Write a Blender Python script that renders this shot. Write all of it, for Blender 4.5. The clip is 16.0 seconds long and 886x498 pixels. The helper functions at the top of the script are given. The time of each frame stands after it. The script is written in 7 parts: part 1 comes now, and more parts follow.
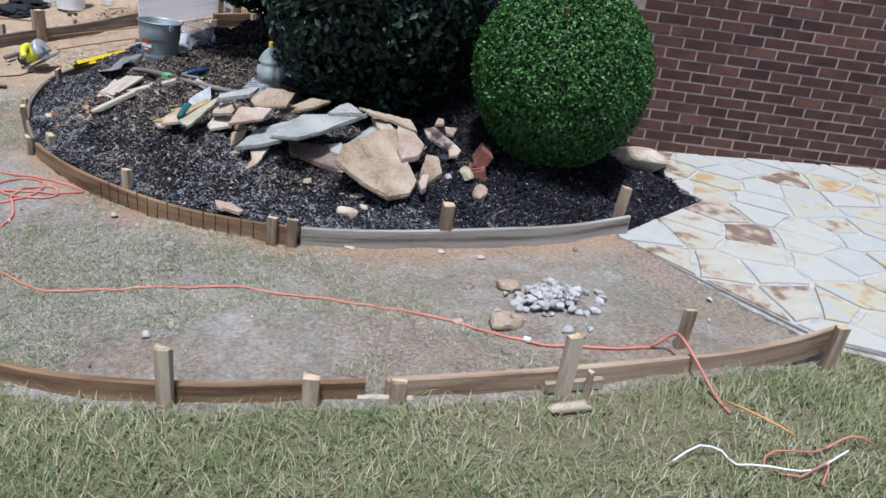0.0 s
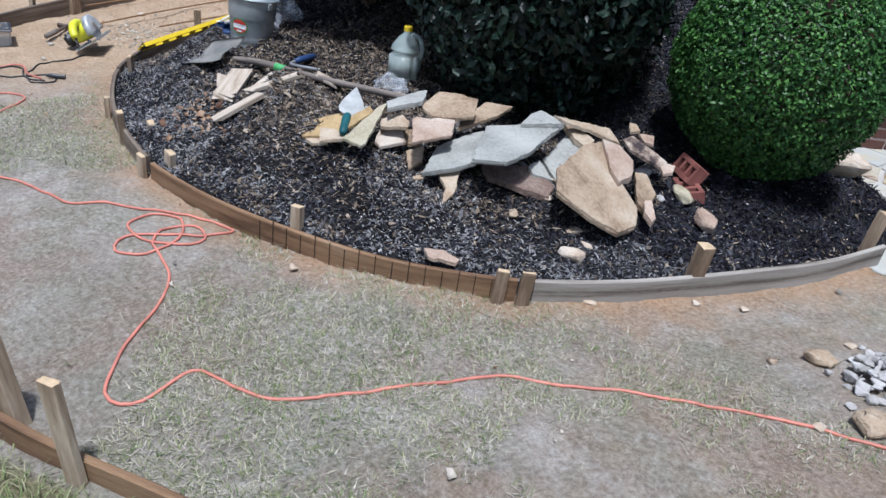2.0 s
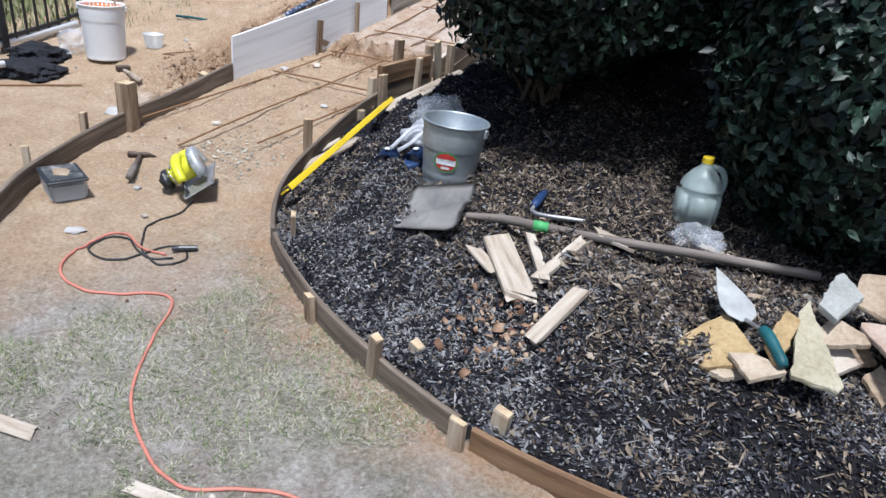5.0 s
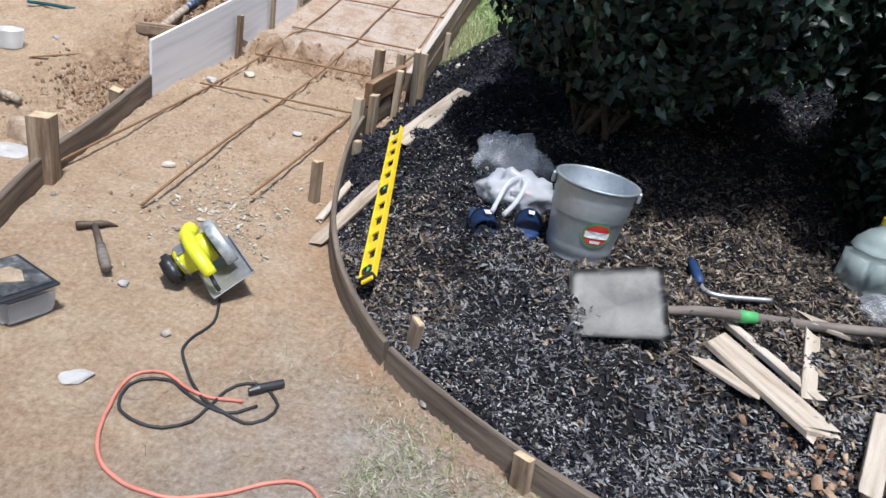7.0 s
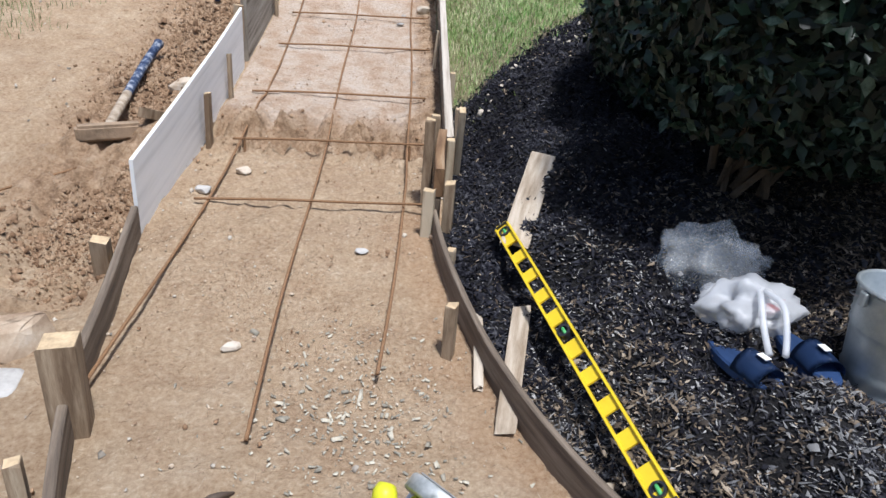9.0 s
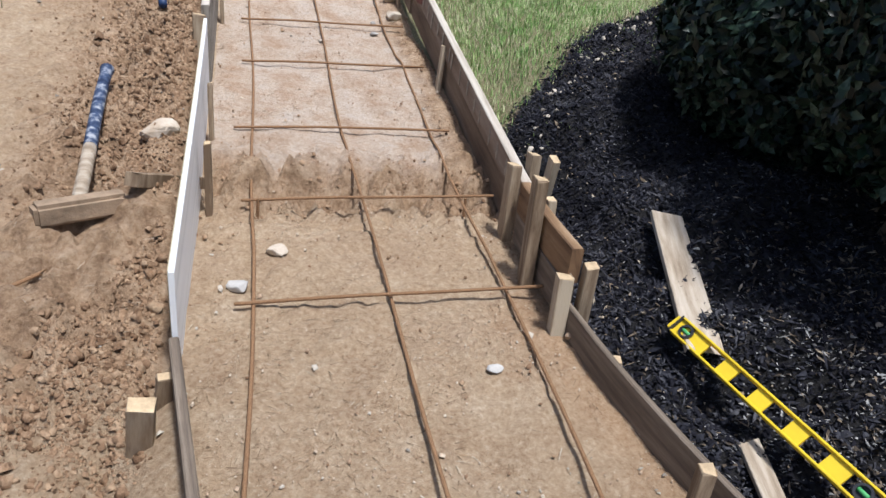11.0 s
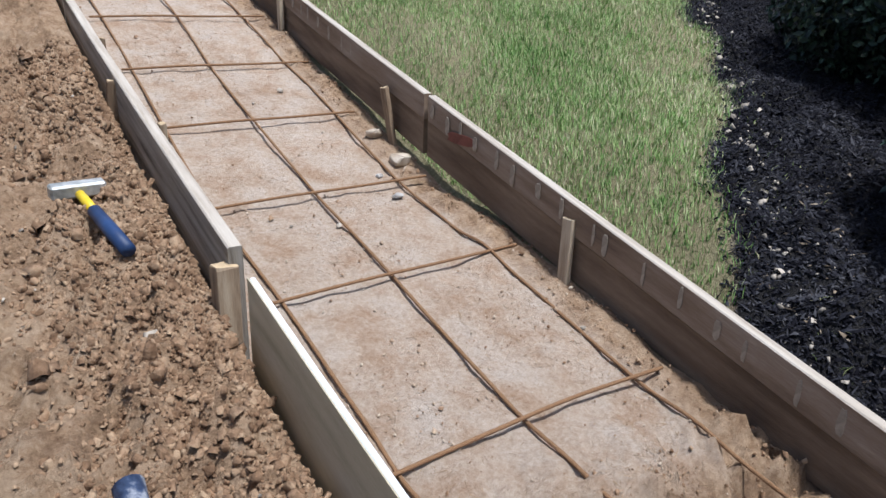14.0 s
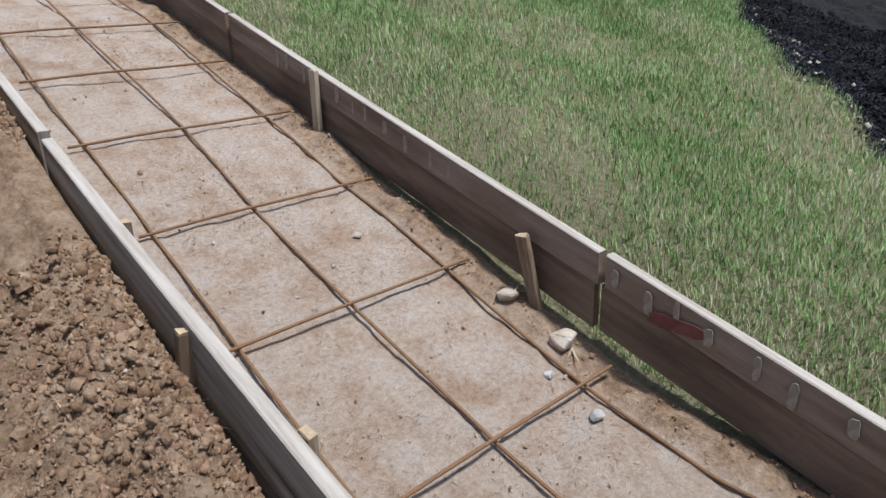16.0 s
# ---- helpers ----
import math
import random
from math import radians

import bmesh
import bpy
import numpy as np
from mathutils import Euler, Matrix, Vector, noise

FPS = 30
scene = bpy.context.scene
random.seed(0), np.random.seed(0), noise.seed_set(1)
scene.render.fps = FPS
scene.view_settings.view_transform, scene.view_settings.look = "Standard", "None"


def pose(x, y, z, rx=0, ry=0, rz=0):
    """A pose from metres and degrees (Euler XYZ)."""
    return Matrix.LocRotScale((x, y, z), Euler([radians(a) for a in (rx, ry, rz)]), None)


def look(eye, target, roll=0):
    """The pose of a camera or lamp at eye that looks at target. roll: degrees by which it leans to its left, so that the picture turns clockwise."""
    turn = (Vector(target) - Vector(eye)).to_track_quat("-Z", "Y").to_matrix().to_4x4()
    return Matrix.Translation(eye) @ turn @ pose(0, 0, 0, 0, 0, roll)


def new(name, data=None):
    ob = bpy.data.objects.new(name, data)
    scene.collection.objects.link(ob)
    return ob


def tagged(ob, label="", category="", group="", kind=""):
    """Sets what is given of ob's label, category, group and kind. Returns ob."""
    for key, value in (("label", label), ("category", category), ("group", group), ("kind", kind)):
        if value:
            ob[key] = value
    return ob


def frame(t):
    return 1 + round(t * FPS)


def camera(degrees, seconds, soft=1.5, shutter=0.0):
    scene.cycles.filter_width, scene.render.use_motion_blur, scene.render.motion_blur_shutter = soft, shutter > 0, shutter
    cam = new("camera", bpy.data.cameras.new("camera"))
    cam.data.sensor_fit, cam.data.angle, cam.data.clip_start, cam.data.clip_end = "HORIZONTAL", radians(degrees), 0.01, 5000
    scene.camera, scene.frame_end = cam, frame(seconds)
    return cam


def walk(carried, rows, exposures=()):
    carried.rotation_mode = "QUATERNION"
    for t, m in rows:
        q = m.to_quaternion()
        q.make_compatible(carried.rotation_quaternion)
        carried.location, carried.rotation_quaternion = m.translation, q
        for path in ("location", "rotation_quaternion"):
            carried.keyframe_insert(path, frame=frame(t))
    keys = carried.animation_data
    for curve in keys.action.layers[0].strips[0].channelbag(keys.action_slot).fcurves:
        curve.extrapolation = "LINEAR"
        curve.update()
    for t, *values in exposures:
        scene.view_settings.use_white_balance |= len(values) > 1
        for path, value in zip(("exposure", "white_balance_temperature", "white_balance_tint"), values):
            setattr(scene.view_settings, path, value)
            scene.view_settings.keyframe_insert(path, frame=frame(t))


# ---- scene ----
cam = camera(65.9, 16.0)
PATH = [
    (0, (6.136, -3.692, 1.185), (5.027, -2.243, 0.366), 7.92),
    (0.5, (5.856, -3.777, 1.161), (4.823, -2.295, 0.302), 8.18),
    (1, (5.534, -3.785, 1.163), (4.533, -2.316, 0.248), 8.53),
    (1.5, (5.19, -3.84, 1.179), (4.195, -2.363, 0.268), 7.36),
    (2, (4.863, -3.839, 1.155), (3.891, -2.365, 0.215), 8.62),
    (2.5, (4.508, -3.881, 1.152), (3.56, -2.382, 0.227), 10.85),
    (3, (4.19, -3.917, 1.158), (3.264, -2.41, 0.225), 9.13),
    (3.5, (3.858, -3.886, 1.154), (2.838, -2.394, 0.298), 8.45),
    (4, (3.513, -3.934, 1.163), (2.641, -2.369, 0.274), 7.44),
    (4.5, (3.214, -3.866, 1.155), (2.394, -2.276, 0.26), 5.96),
    (5, (2.902, -3.723, 1.202), (2.098, -2.113, 0.33), 6.26),
    (5.2, (2.766, -3.677, 1.174), (1.982, -2.062, 0.292), 6.53),
    (7.3, (1.314, -3.36, 1.122), (1.164, -1.557, 0.269), 9.59),
    (7.5, (1.216, -3.281, 1.13), (1.101, -1.482, 0.265), 8.52),
    (8, (0.954, -3.122, 1.141), (0.928, -1.318, 0.277), 8.46),
    (8.5, (0.617, -2.948, 1.153), (0.718, -1.136, 0.312), 5.62),
    (9, (0.39, -2.663, 1.159), (0.534, -0.85, 0.326), 4.77),
    (9.2, (0.311, -2.575, 1.169), (0.472, -0.764, 0.335), 5.53),
    (11.3, (-0.498, -1.666, 1.134), (0.166, 0.031, 0.31), 6.98),
    (11.5, (-0.576, -1.566, 1.144), (0.17, 0.098, 0.322), 7.06),
    (12, (-0.705, -1.281, 1.138), (0.126, 0.336, 0.306), 5.35),
    (12.5, (-0.778, -0.935, 1.175), (0.155, 0.65, 0.39), 3.61),
    (13, (-0.971, -0.637, 1.187), (0.085, 0.883, 0.431), 5.15),
    (13.5, (-1.04, -0.331, 1.234), (0.023, 1.195, 0.498), 2.23),
    (14, (-1.047, 0.143, 1.292), (0.029, 1.691, 0.625), 1.97),
    (14.5, (-1.142, 0.473, 1.378), (0.047, 1.93, 0.698), 2.82),
    (15, (-1.093, 0.859, 1.467), (0.129, 2.299, 0.809), -0.42),
    (15.5, (-1.065, 1.126, 1.549), (0.156, 2.569, 0.895), -1.82),
    (16, (-1.062, 1.509, 1.686), (0.162, 2.933, 0.999), -1.57),
]
walk(cam, [(t, look(e, g, r)) for t, e, g, r in PATH], exposures=[(0, 0.34, 5600, 11), (4.5, 0.47, 5700, 10), (7.5, 0.54, 5950, 10), (9, 0.46, 6000, 10), (11, 0.44, 6050, 10), (13, 0.45, 5980, 10), (16, 0.2, 5850, 9)])

# ---- world, sun ----
world = bpy.data.worlds.new("world")
scene.world = world
world.use_nodes = True
_wn = world.node_tree
_sky = _wn.nodes.new("ShaderNodeTexSky")
_sky.sky_type = "NISHITA"
_sky.sun_disc = False
_sky.sun_elevation = radians(73)
_sky.sun_rotation = radians(155)
_sky.dust_density = 3.0
_wn.links.new(_sky.outputs[0], _wn.nodes["Background"].inputs[0])
_wn.nodes["Background"].inputs[1].default_value = 0.088
sun = new("sun", bpy.data.lights.new("sun", "SUN"))
sun.data.energy, sun.data.angle, sun.data.color = 3.55, radians(6), (1.0, 0.97, 0.93)
sun.matrix_world = look((1.1, -2.4, 8.6), (0, 0, 0))


# ---- small tools ----
def ss(a):
    a = np.clip(a, 0.0, 1.0)
    return a * a * (3 - 2 * a)


def mesh_object(name, verts, faces, material=None, parent=None, smooth=False):
    me = bpy.data.meshes.new(name)
    me.from_pydata([tuple(map(float, v)) for v in verts], [], [tuple(map(int, f)) for f in faces])
    me.update()
    if material:
        me.materials.append(material)
    if smooth:
        me.polygons.foreach_set("use_smooth", [True] * len(me.polygons))
    ob = new(name, me)
    ob.parent = parent
    return ob


def tri_mesh(name, verts, tris, material=None, parent=None):
    """A large mesh of triangles from arrays."""
    me = bpy.data.meshes.new(name)
    n, k = len(verts), len(tris)
    me.vertices.add(n)
    me.vertices.foreach_set("co", np.asarray(verts, np.float32).ravel())
    me.loops.add(3 * k)
    me.loops.foreach_set("vertex_index", np.asarray(tris, np.int32).ravel())
    me.polygons.add(k)
    me.polygons.foreach_set("loop_start", np.arange(0, 3 * k, 3, dtype=np.int32))
    me.update(calc_edges=True)
    me.validate()
    if material:
        me.materials.append(material)
    ob = new(name, me)
    ob.parent = parent
    return ob


def part(name, bm, material, parent=None, label="", smooth=False):
    me = bpy.data.meshes.new(name)
    bm.to_mesh(me)
    bm.free()
    me.materials.append(material)
    if smooth:
        me.polygons.foreach_set("use_smooth", [True] * len(me.polygons))
    ob = new(name, me)
    ob.parent = parent
    if label:
        tagged(ob, label)
    return ob


def thing(name, m, label, category, group="", kind=""):
    ob = new(name)
    ob.empty_display_size = 0.05
    ob.matrix_basis = m
    return tagged(ob, label, category, group, kind)


def box_bm(sx, sy, sz, bevel=0.003, at=(0, 0, 0), turn=None, bm=None, seg=1):
    """A bevelled box, centred in x and y, its foot at z = 0 of the place given."""
    b = bmesh.new()
    bmesh.ops.create_cube(b, size=1.0)
    bmesh.ops.scale(b, vec=(sx, sy, sz), verts=b.verts)
    bmesh.ops.translate(b, vec=(0, 0, sz / 2), verts=b.verts)
    if bevel:
        bmesh.ops.bevel(b, geom=b.edges[:], offset=bevel, segments=seg, affect="EDGES")
    if turn is not None:
        bmesh.ops.transform(b, matrix=turn, verts=b.verts)
    bmesh.ops.translate(b, vec=at, verts=b.verts)
    if bm is None:
        return b
    me = bpy.data.meshes.new("tmp")
    b.to_mesh(me)
    b.free()
    bm.from_mesh(me)
    bpy.data.meshes.remove(me)
    return bm


def lathe_bm(profile, seg=32, cap=False):
    """A turned shape from (radius, height) pairs."""
    bm = bmesh.new()
    rings = []
    for r, z in profile:
        rings.append([bm.verts.new((r * math.cos(2 * math.pi * i / seg), r * math.sin(2 * math.pi * i / seg), z)) for i in range(seg)])
    for a, b in zip(rings, rings[1:]):
        for i in range(seg):
            bm.faces.new((a[i], a[(i + 1) % seg], b[(i + 1) % seg], b[i]))
    if cap:
        bm.faces.new(rings[0][::-1])
        bm.faces.new(rings[-1])
    bmesh.ops.recalc_face_normals(bm, faces=bm.faces)
    return bm


def smooth_line(points, step=0.03):
    """Catmull-Rom through the points, in even steps."""
    p = np.array(points, float)
    p = np.vstack([2 * p[0] - p[1], p, 2 * p[-1] - p[-2]])
    out = []
    for i in range(1, len(p) - 2):
        a, b, c, d = p[i - 1:i + 3]
        n = max(2, int(np.linalg.norm(c - b) / step))
        for t in np.arange(n) / n:
            out.append(0.5 * (2 * b + (c - a) * t + (2 * a - 5 * b + 4 * c - d) * t * t + (3 * b - a - 3 * c + d) * t ** 3))
    out.append(p[-2])
    return np.array(out)


def tube_bm(points, radius, seg=8, taper=None):
    """A round bar along a line of points."""
    pts = [Vector(p) for p in points]
    bm = bmesh.new()
    rings = []
    side = None
    for i, p in enumerate(pts):
        d = (pts[min(i + 1, len(pts) - 1)] - pts[max(i - 1, 0)]).normalized()
        if side is None:
            side = d.orthogonal().normalized()
        side = (side - d * side.dot(d)).normalized()
        up = d.cross(side)
        r = radius * (taper[i] if taper is not None else 1.0)
        rings.append([bm.verts.new(p + (side * math.cos(2 * math.pi * k / seg) + up * math.sin(2 * math.pi * k / seg)) * r) for k in range(seg)])
    for a, b in zip(rings, rings[1:]):
        for k in range(seg):
            bm.faces.new((a[k], a[(k + 1) % seg], b[(k + 1) % seg], b[k]))
    bm.faces.new(rings[0][::-1])
    bm.faces.new(rings[-1])
    return bm


def stone_bm(sx, sy, sz, seed, rough=0.18, level=2):
    """A broken stone: the hull of a few scattered points, so flat faces and sharp edges."""
    bm = bmesh.new()
    rnd = random.Random(seed)
    for _ in range(13 + 5 * level):
        d = Vector((rnd.gauss(0, 1), rnd.gauss(0, 1), rnd.gauss(0, 1))).normalized() * rnd.uniform(0.36, 0.52)
        d.z = max(-0.3, min(0.3, d.z))
        bm.verts.new((d.x * sx, d.y * sy, d.z * sz))
    hull = bmesh.ops.convex_hull(bm, input=bm.verts[:])
    bmesh.ops.delete(bm, geom=[v for v in bm.verts if not v.link_faces], context="VERTS")
    bmesh.ops.bevel(bm, geom=bm.edges[:], offset=min(sx, sy, sz) * 0.05, segments=1, affect="EDGES")
    low = min(v.co.z for v in bm.verts)
    bmesh.ops.translate(bm, vec=(0, 0, -low), verts=bm.verts)
    return bm


# ---- materials ----
def mat(name, stops, scale=8.0, detail=6.0, rough=0.85, bump=0.3, bump_scale=60.0, metal=0.0, stretch=(1, 1, 1), coord="Object", per="", spread=0.25,
        distance=0.004, spec=0.3, fine=0.3):
    """A surface with colour that varies at two scales and fine relief. stops: (place, colour) pairs. per: Random or Island adds variation from piece to piece."""
    m = bpy.data.materials.new(name)
    m.use_nodes = True
    nt = m.node_tree
    bs = nt.nodes["Principled BSDF"]
    tc = nt.nodes.new("ShaderNodeTexCoord")
    mp = nt.nodes.new("ShaderNodeMapping")
    mp.inputs["Scale"].default_value = stretch
    nt.links.new(tc.outputs[coord], mp.inputs[0])
    big = nt.nodes.new("ShaderNodeTexNoise")
    big.inputs["Scale"].default_value, big.inputs["Detail"].default_value = scale, detail
    small = nt.nodes.new("ShaderNodeTexNoise")
    small.inputs["Scale"].default_value, small.inputs["Detail"].default_value = bump_scale, 4.0
    small.inputs["Roughness"].default_value = 0.65
    where = mp.outputs[0]
    if per:
        if per == "Random":
            src = nt.nodes.new("ShaderNodeObjectInfo").outputs["Random"]
        else:
            src = nt.nodes.new("ShaderNodeNewGeometry").outputs["Random Per Island"]
        sh = nt.nodes.new("ShaderNodeVectorMath")
        sh.operation = "MULTIPLY_ADD"
        cm = nt.nodes.new("ShaderNodeCombineXYZ")
        for k in range(3):
            nt.links.new(src, cm.inputs[k])
        sh.inputs[1].default_value = (37.0, 11.0, 23.0) if per == "Random" else (0.0, 0.0, 0.0)
        nt.links.new(cm.outputs[0], sh.inputs[0])
        nt.links.new(where, sh.inputs[2])
        where = sh.outputs[0]
    nt.links.new(where, big.inputs["Vector"])
    nt.links.new(where, small.inputs["Vector"])
    mix = nt.nodes.new("ShaderNodeMath")
    mix.operation = "MULTIPLY_ADD"
    mix.inputs[1].default_value = fine
    nt.links.new(small.outputs[0], mix.inputs[0])
    sub = nt.nodes.new("ShaderNodeMath")
    sub.operation = "SUBTRACT"
    sub.inputs[1].default_value = fine / 2
    nt.links.new(big.outputs[0], sub.inputs[0])
    nt.links.new(sub.outputs[0], mix.inputs[2])
    fac = mix.outputs[0]
    if per:
        ad = nt.nodes.new("ShaderNodeMath")
        ad.operation = "MULTIPLY_ADD"
        ad.inputs[1].default_value = spread * 2
        nt.links.new(src, ad.inputs[0])
        s2 = nt.nodes.new("ShaderNodeMath")
        s2.operation = "SUBTRACT"
        s2.inputs[1].default_value = spread
        nt.links.new(fac, s2.inputs[0])
        nt.links.new(s2.outputs[0], ad.inputs[2])
        fac = ad.outputs[0]
    ramp = nt.nodes.new("ShaderNodeValToRGB")
    el = ramp.color_ramp.elements
    while len(el) < len(stops):
        el.new(0.5)
    for e, (p, c) in zip(el, stops):
        e.position, e.color = p, (*c, 1)
    nt.links.new(fac, ramp.inputs[0])
    nt.links.new(ramp.outputs[0], bs.inputs["Base Color"])
    bs.inputs["Roughness"].default_value, bs.inputs["Metallic"].default_value = rough, metal
    bs.inputs["Specular IOR Level"].default_value = spec
    if bump:
        bp = nt.nodes.new("ShaderNodeBump")
        bp.inputs["Strength"].default_value, bp.inputs["Distance"].default_value = bump, distance
        nt.links.new(small.outputs[0], bp.inputs["Height"])
        nt.links.new(bp.outputs[0], bs.inputs["Normal"])
    return m


def two(c, d=0.3):
    """Three tones round a colour."""
    return [(0.25, tuple(v * (1 - d) for v in c)), (0.5, c), (0.75, tuple(min(0.95, v * (1 + d)) for v in c))]


WOOD_GREY = mat("weathered_board", [(0.3, (0.09, 0.075, 0.06)), (0.45, (0.25, 0.225, 0.19)), (0.7, (0.4, 0.375, 0.335))], 3, 8, 0.85, 0.5, 45, stretch=(0.6, 9, 9), coord="UV")
WOOD_BROWN = mat("brown_board", [(0.28, (0.05, 0.027, 0.015)), (0.45, (0.17, 0.1, 0.055)), (0.6, (0.25, 0.155, 0.085)), (0.78, (0.36, 0.26, 0.17))], 3, 8, 0.8, 0.5, 40, stretch=(0.7, 8, 8), coord="UV")
WOOD_TAN = mat("tan_board", [(0.28, (0.14, 0.09, 0.055)), (0.48, (0.32, 0.225, 0.15)), (0.72, (0.46, 0.36, 0.26))], 3, 8, 0.8, 0.4, 40, stretch=(0.7, 8, 8), coord="UV")
WOOD_DARK = mat("old_board", [(0.25, (0.07, 0.055, 0.045)), (0.5, (0.16, 0.125, 0.095)), (0.75, (0.28, 0.23, 0.18))], 4, 8, 0.85, 0.6, 40, stretch=(0.7, 8, 8), coord="UV")
WOOD_RAIL = mat("rail_board", [(0.2, (0.10, 0.068, 0.048)), (0.45, (0.22, 0.16, 0.115)), (0.62, (0.3, 0.24, 0.19)), (0.8, (0.46, 0.41, 0.35))], 2.4, 8, 0.82, 0.5, 40, stretch=(0.8, 6, 6), coord="UV")
STAKE = mat("stake_wood", [(0.25, (0.16, 0.11, 0.07)), (0.5, (0.33, 0.25, 0.17)), (0.75, (0.5, 0.42, 0.31))], 6, 6, 0.85, 0.5, 40, stretch=(6, 6, 0.8), per="Random", spread=0.22)
STAKE_TOP = mat("stake_end_grain", two((0.5, 0.38, 0.24)), 30, 4, 0.9, 0.4, 120)
WOOD_RAIL_LOW = mat("stained_rail_board", [(0.2, (0.075, 0.05, 0.035)), (0.45, (0.16, 0.115, 0.08)), (0.65, (0.24, 0.18, 0.13)), (0.85, (0.36, 0.3, 0.24))], 2.6, 8, 0.85, 0.6, 40, stretch=(0.8, 6, 6), coord="UV")
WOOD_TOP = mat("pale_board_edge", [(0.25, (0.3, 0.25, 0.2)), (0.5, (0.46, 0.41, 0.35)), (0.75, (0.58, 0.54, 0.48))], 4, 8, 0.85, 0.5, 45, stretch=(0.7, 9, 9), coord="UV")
SPLIT = mat("split_plank", [(0.25, (0.26, 0.2, 0.14)), (0.5, (0.44, 0.37, 0.29)), (0.75, (0.56, 0.5, 0.42))], 5, 8, 0.85, 0.6, 60, stretch=(1, 8, 8), per="Random", spread=0.12)
WHITE_PAINT = mat("white_painted_board", [(0.2, (0.62, 0.64, 0.66)), (0.5, (0.8, 0.82, 0.84)), (0.8, (0.87, 0.88, 0.9))], 3, 6, 0.5, 0.25, 25, stretch=(0.5, 9, 9), coord="UV")
KHAKI = mat("bare_panel_back", [(0.25, (0.34, 0.3, 0.2)), (0.5, (0.48, 0.43, 0.31)), (0.75, (0.58, 0.53, 0.4))], 4, 6, 0.75, 0.3, 50, stretch=(0.8, 4, 4), coord="UV")
RUST = mat("rusty_steel", [(0.25, (0.1, 0.05, 0.025)), (0.5, (0.24, 0.13, 0.065)), (0.75, (0.42, 0.28, 0.16))], 14, 6, 0.75, 0.5, 160, coord="Generated", stretch=(60, 60, 60))
STEEL = mat("worn_steel", two((0.42, 0.42, 0.42), 0.35), 9, 6, 0.42, 0.25, 70, metal=0.7)
GALV = mat("galvanised_steel", [(0.25, (0.27, 0.31, 0.33)), (0.5, (0.38, 0.42, 0.44)), (0.75, (0.5, 0.53, 0.54))], 10, 6, 0.46, 0.15, 60, metal=0.65)
SLATE = mat("grey_flagstone", [(0.25, (0.16, 0.16, 0.145)), (0.5, (0.3, 0.305, 0.28)), (0.75, (0.41, 0.41, 0.38))], 5, 8, 0.85, 0.9, 70, distance=0.008, fine=0.5, per="Random", spread=0.1)
SAND = mat("tan_flagstone", [(0.22, (0.15, 0.1, 0.065)), (0.46, (0.35, 0.265, 0.18)), (0.75, (0.5, 0.42, 0.32))], 6, 8, 0.88, 0.9, 70, distance=0.008, fine=0.5, per="Random", spread=0.1)
GOLD = mat("golden_flagstone", [(0.25, (0.26, 0.17, 0.08)), (0.5, (0.44, 0.32, 0.16)), (0.75, (0.5, 0.42, 0.28))], 5, 8, 0.88, 0.9, 70, distance=0.008, fine=0.5, per="Random", spread=0.1)
PURPLE = mat("mauve_flagstone", [(0.25, (0.08, 0.055, 0.045)), (0.5, (0.19, 0.135, 0.11)), (0.75, (0.36, 0.3, 0.25))], 6, 8, 0.88, 0.9, 70, distance=0.008, fine=0.5, per="Random", spread=0.1)
KHAK = mat("khaki_flagstone", [(0.22, (0.25, 0.22, 0.14)), (0.48, (0.41, 0.37, 0.26)), (0.75, (0.5, 0.46, 0.35))], 6, 8, 0.88, 0.9, 70, distance=0.008, fine=0.5, per="Random", spread=0.08)
STAIN = mat("stained_flagstone", [(0.4, (0.045, 0.035, 0.035)), (0.48, (0.2, 0.15, 0.12)), (0.56, (0.42, 0.35, 0.28)), (0.75, (0.52, 0.47, 0.4))], 9, 8, 0.88, 0.6, 50, per="Random", spread=0.05)
PINK = mat("pinkish_flagstone", [(0.22, (0.23, 0.15, 0.11)), (0.48, (0.4, 0.3, 0.23)), (0.75, (0.5, 0.42, 0.35))], 7, 8, 0.88, 0.9, 70, distance=0.008, fine=0.5, per="Random", spread=0.1)
PAVE = mat("paving_flagstone", [(0.05, (0.17, 0.12, 0.09)), (0.13, (0.3, 0.22, 0.16)), (0.2, (0.4, 0.36, 0.28)), (0.45, (0.42, 0.41, 0.36)), (0.72, (0.37, 0.38, 0.36)), (0.86, (0.42, 0.38, 0.27)), (0.98, (0.38, 0.26, 0.14))], 9, 3, 0.75, 0.45, 40, per="Random", spread=0.42, fine=0.15)
MORTAR = mat("pale_mortar", two((0.39, 0.375, 0.34), 0.25), 20, 6, 0.9, 0.5, 120)
SLAB = mat("slab_edge_concrete", [(0.3, (0.14, 0.12, 0.1)), (0.45, (0.34, 0.32, 0.29)), (0.7, (0.56, 0.55, 0.52))], 9, 8, 0.9, 0.8, 60, distance=0.01)
BRICK = mat("red_brick", [(0.08, (0.035, 0.019, 0.019)), (0.35, (0.062, 0.03, 0.025)), (0.6, (0.085, 0.04, 0.031)), (0.92, (0.13, 0.066, 0.05))], 9, 6, 0.85, 0.5, 90, per="Random", spread=0.3)
BRICK_MORTAR = mat("brick_mortar", two((0.3, 0.245, 0.215), 0.25), 30, 5, 0.9, 0.5, 150)
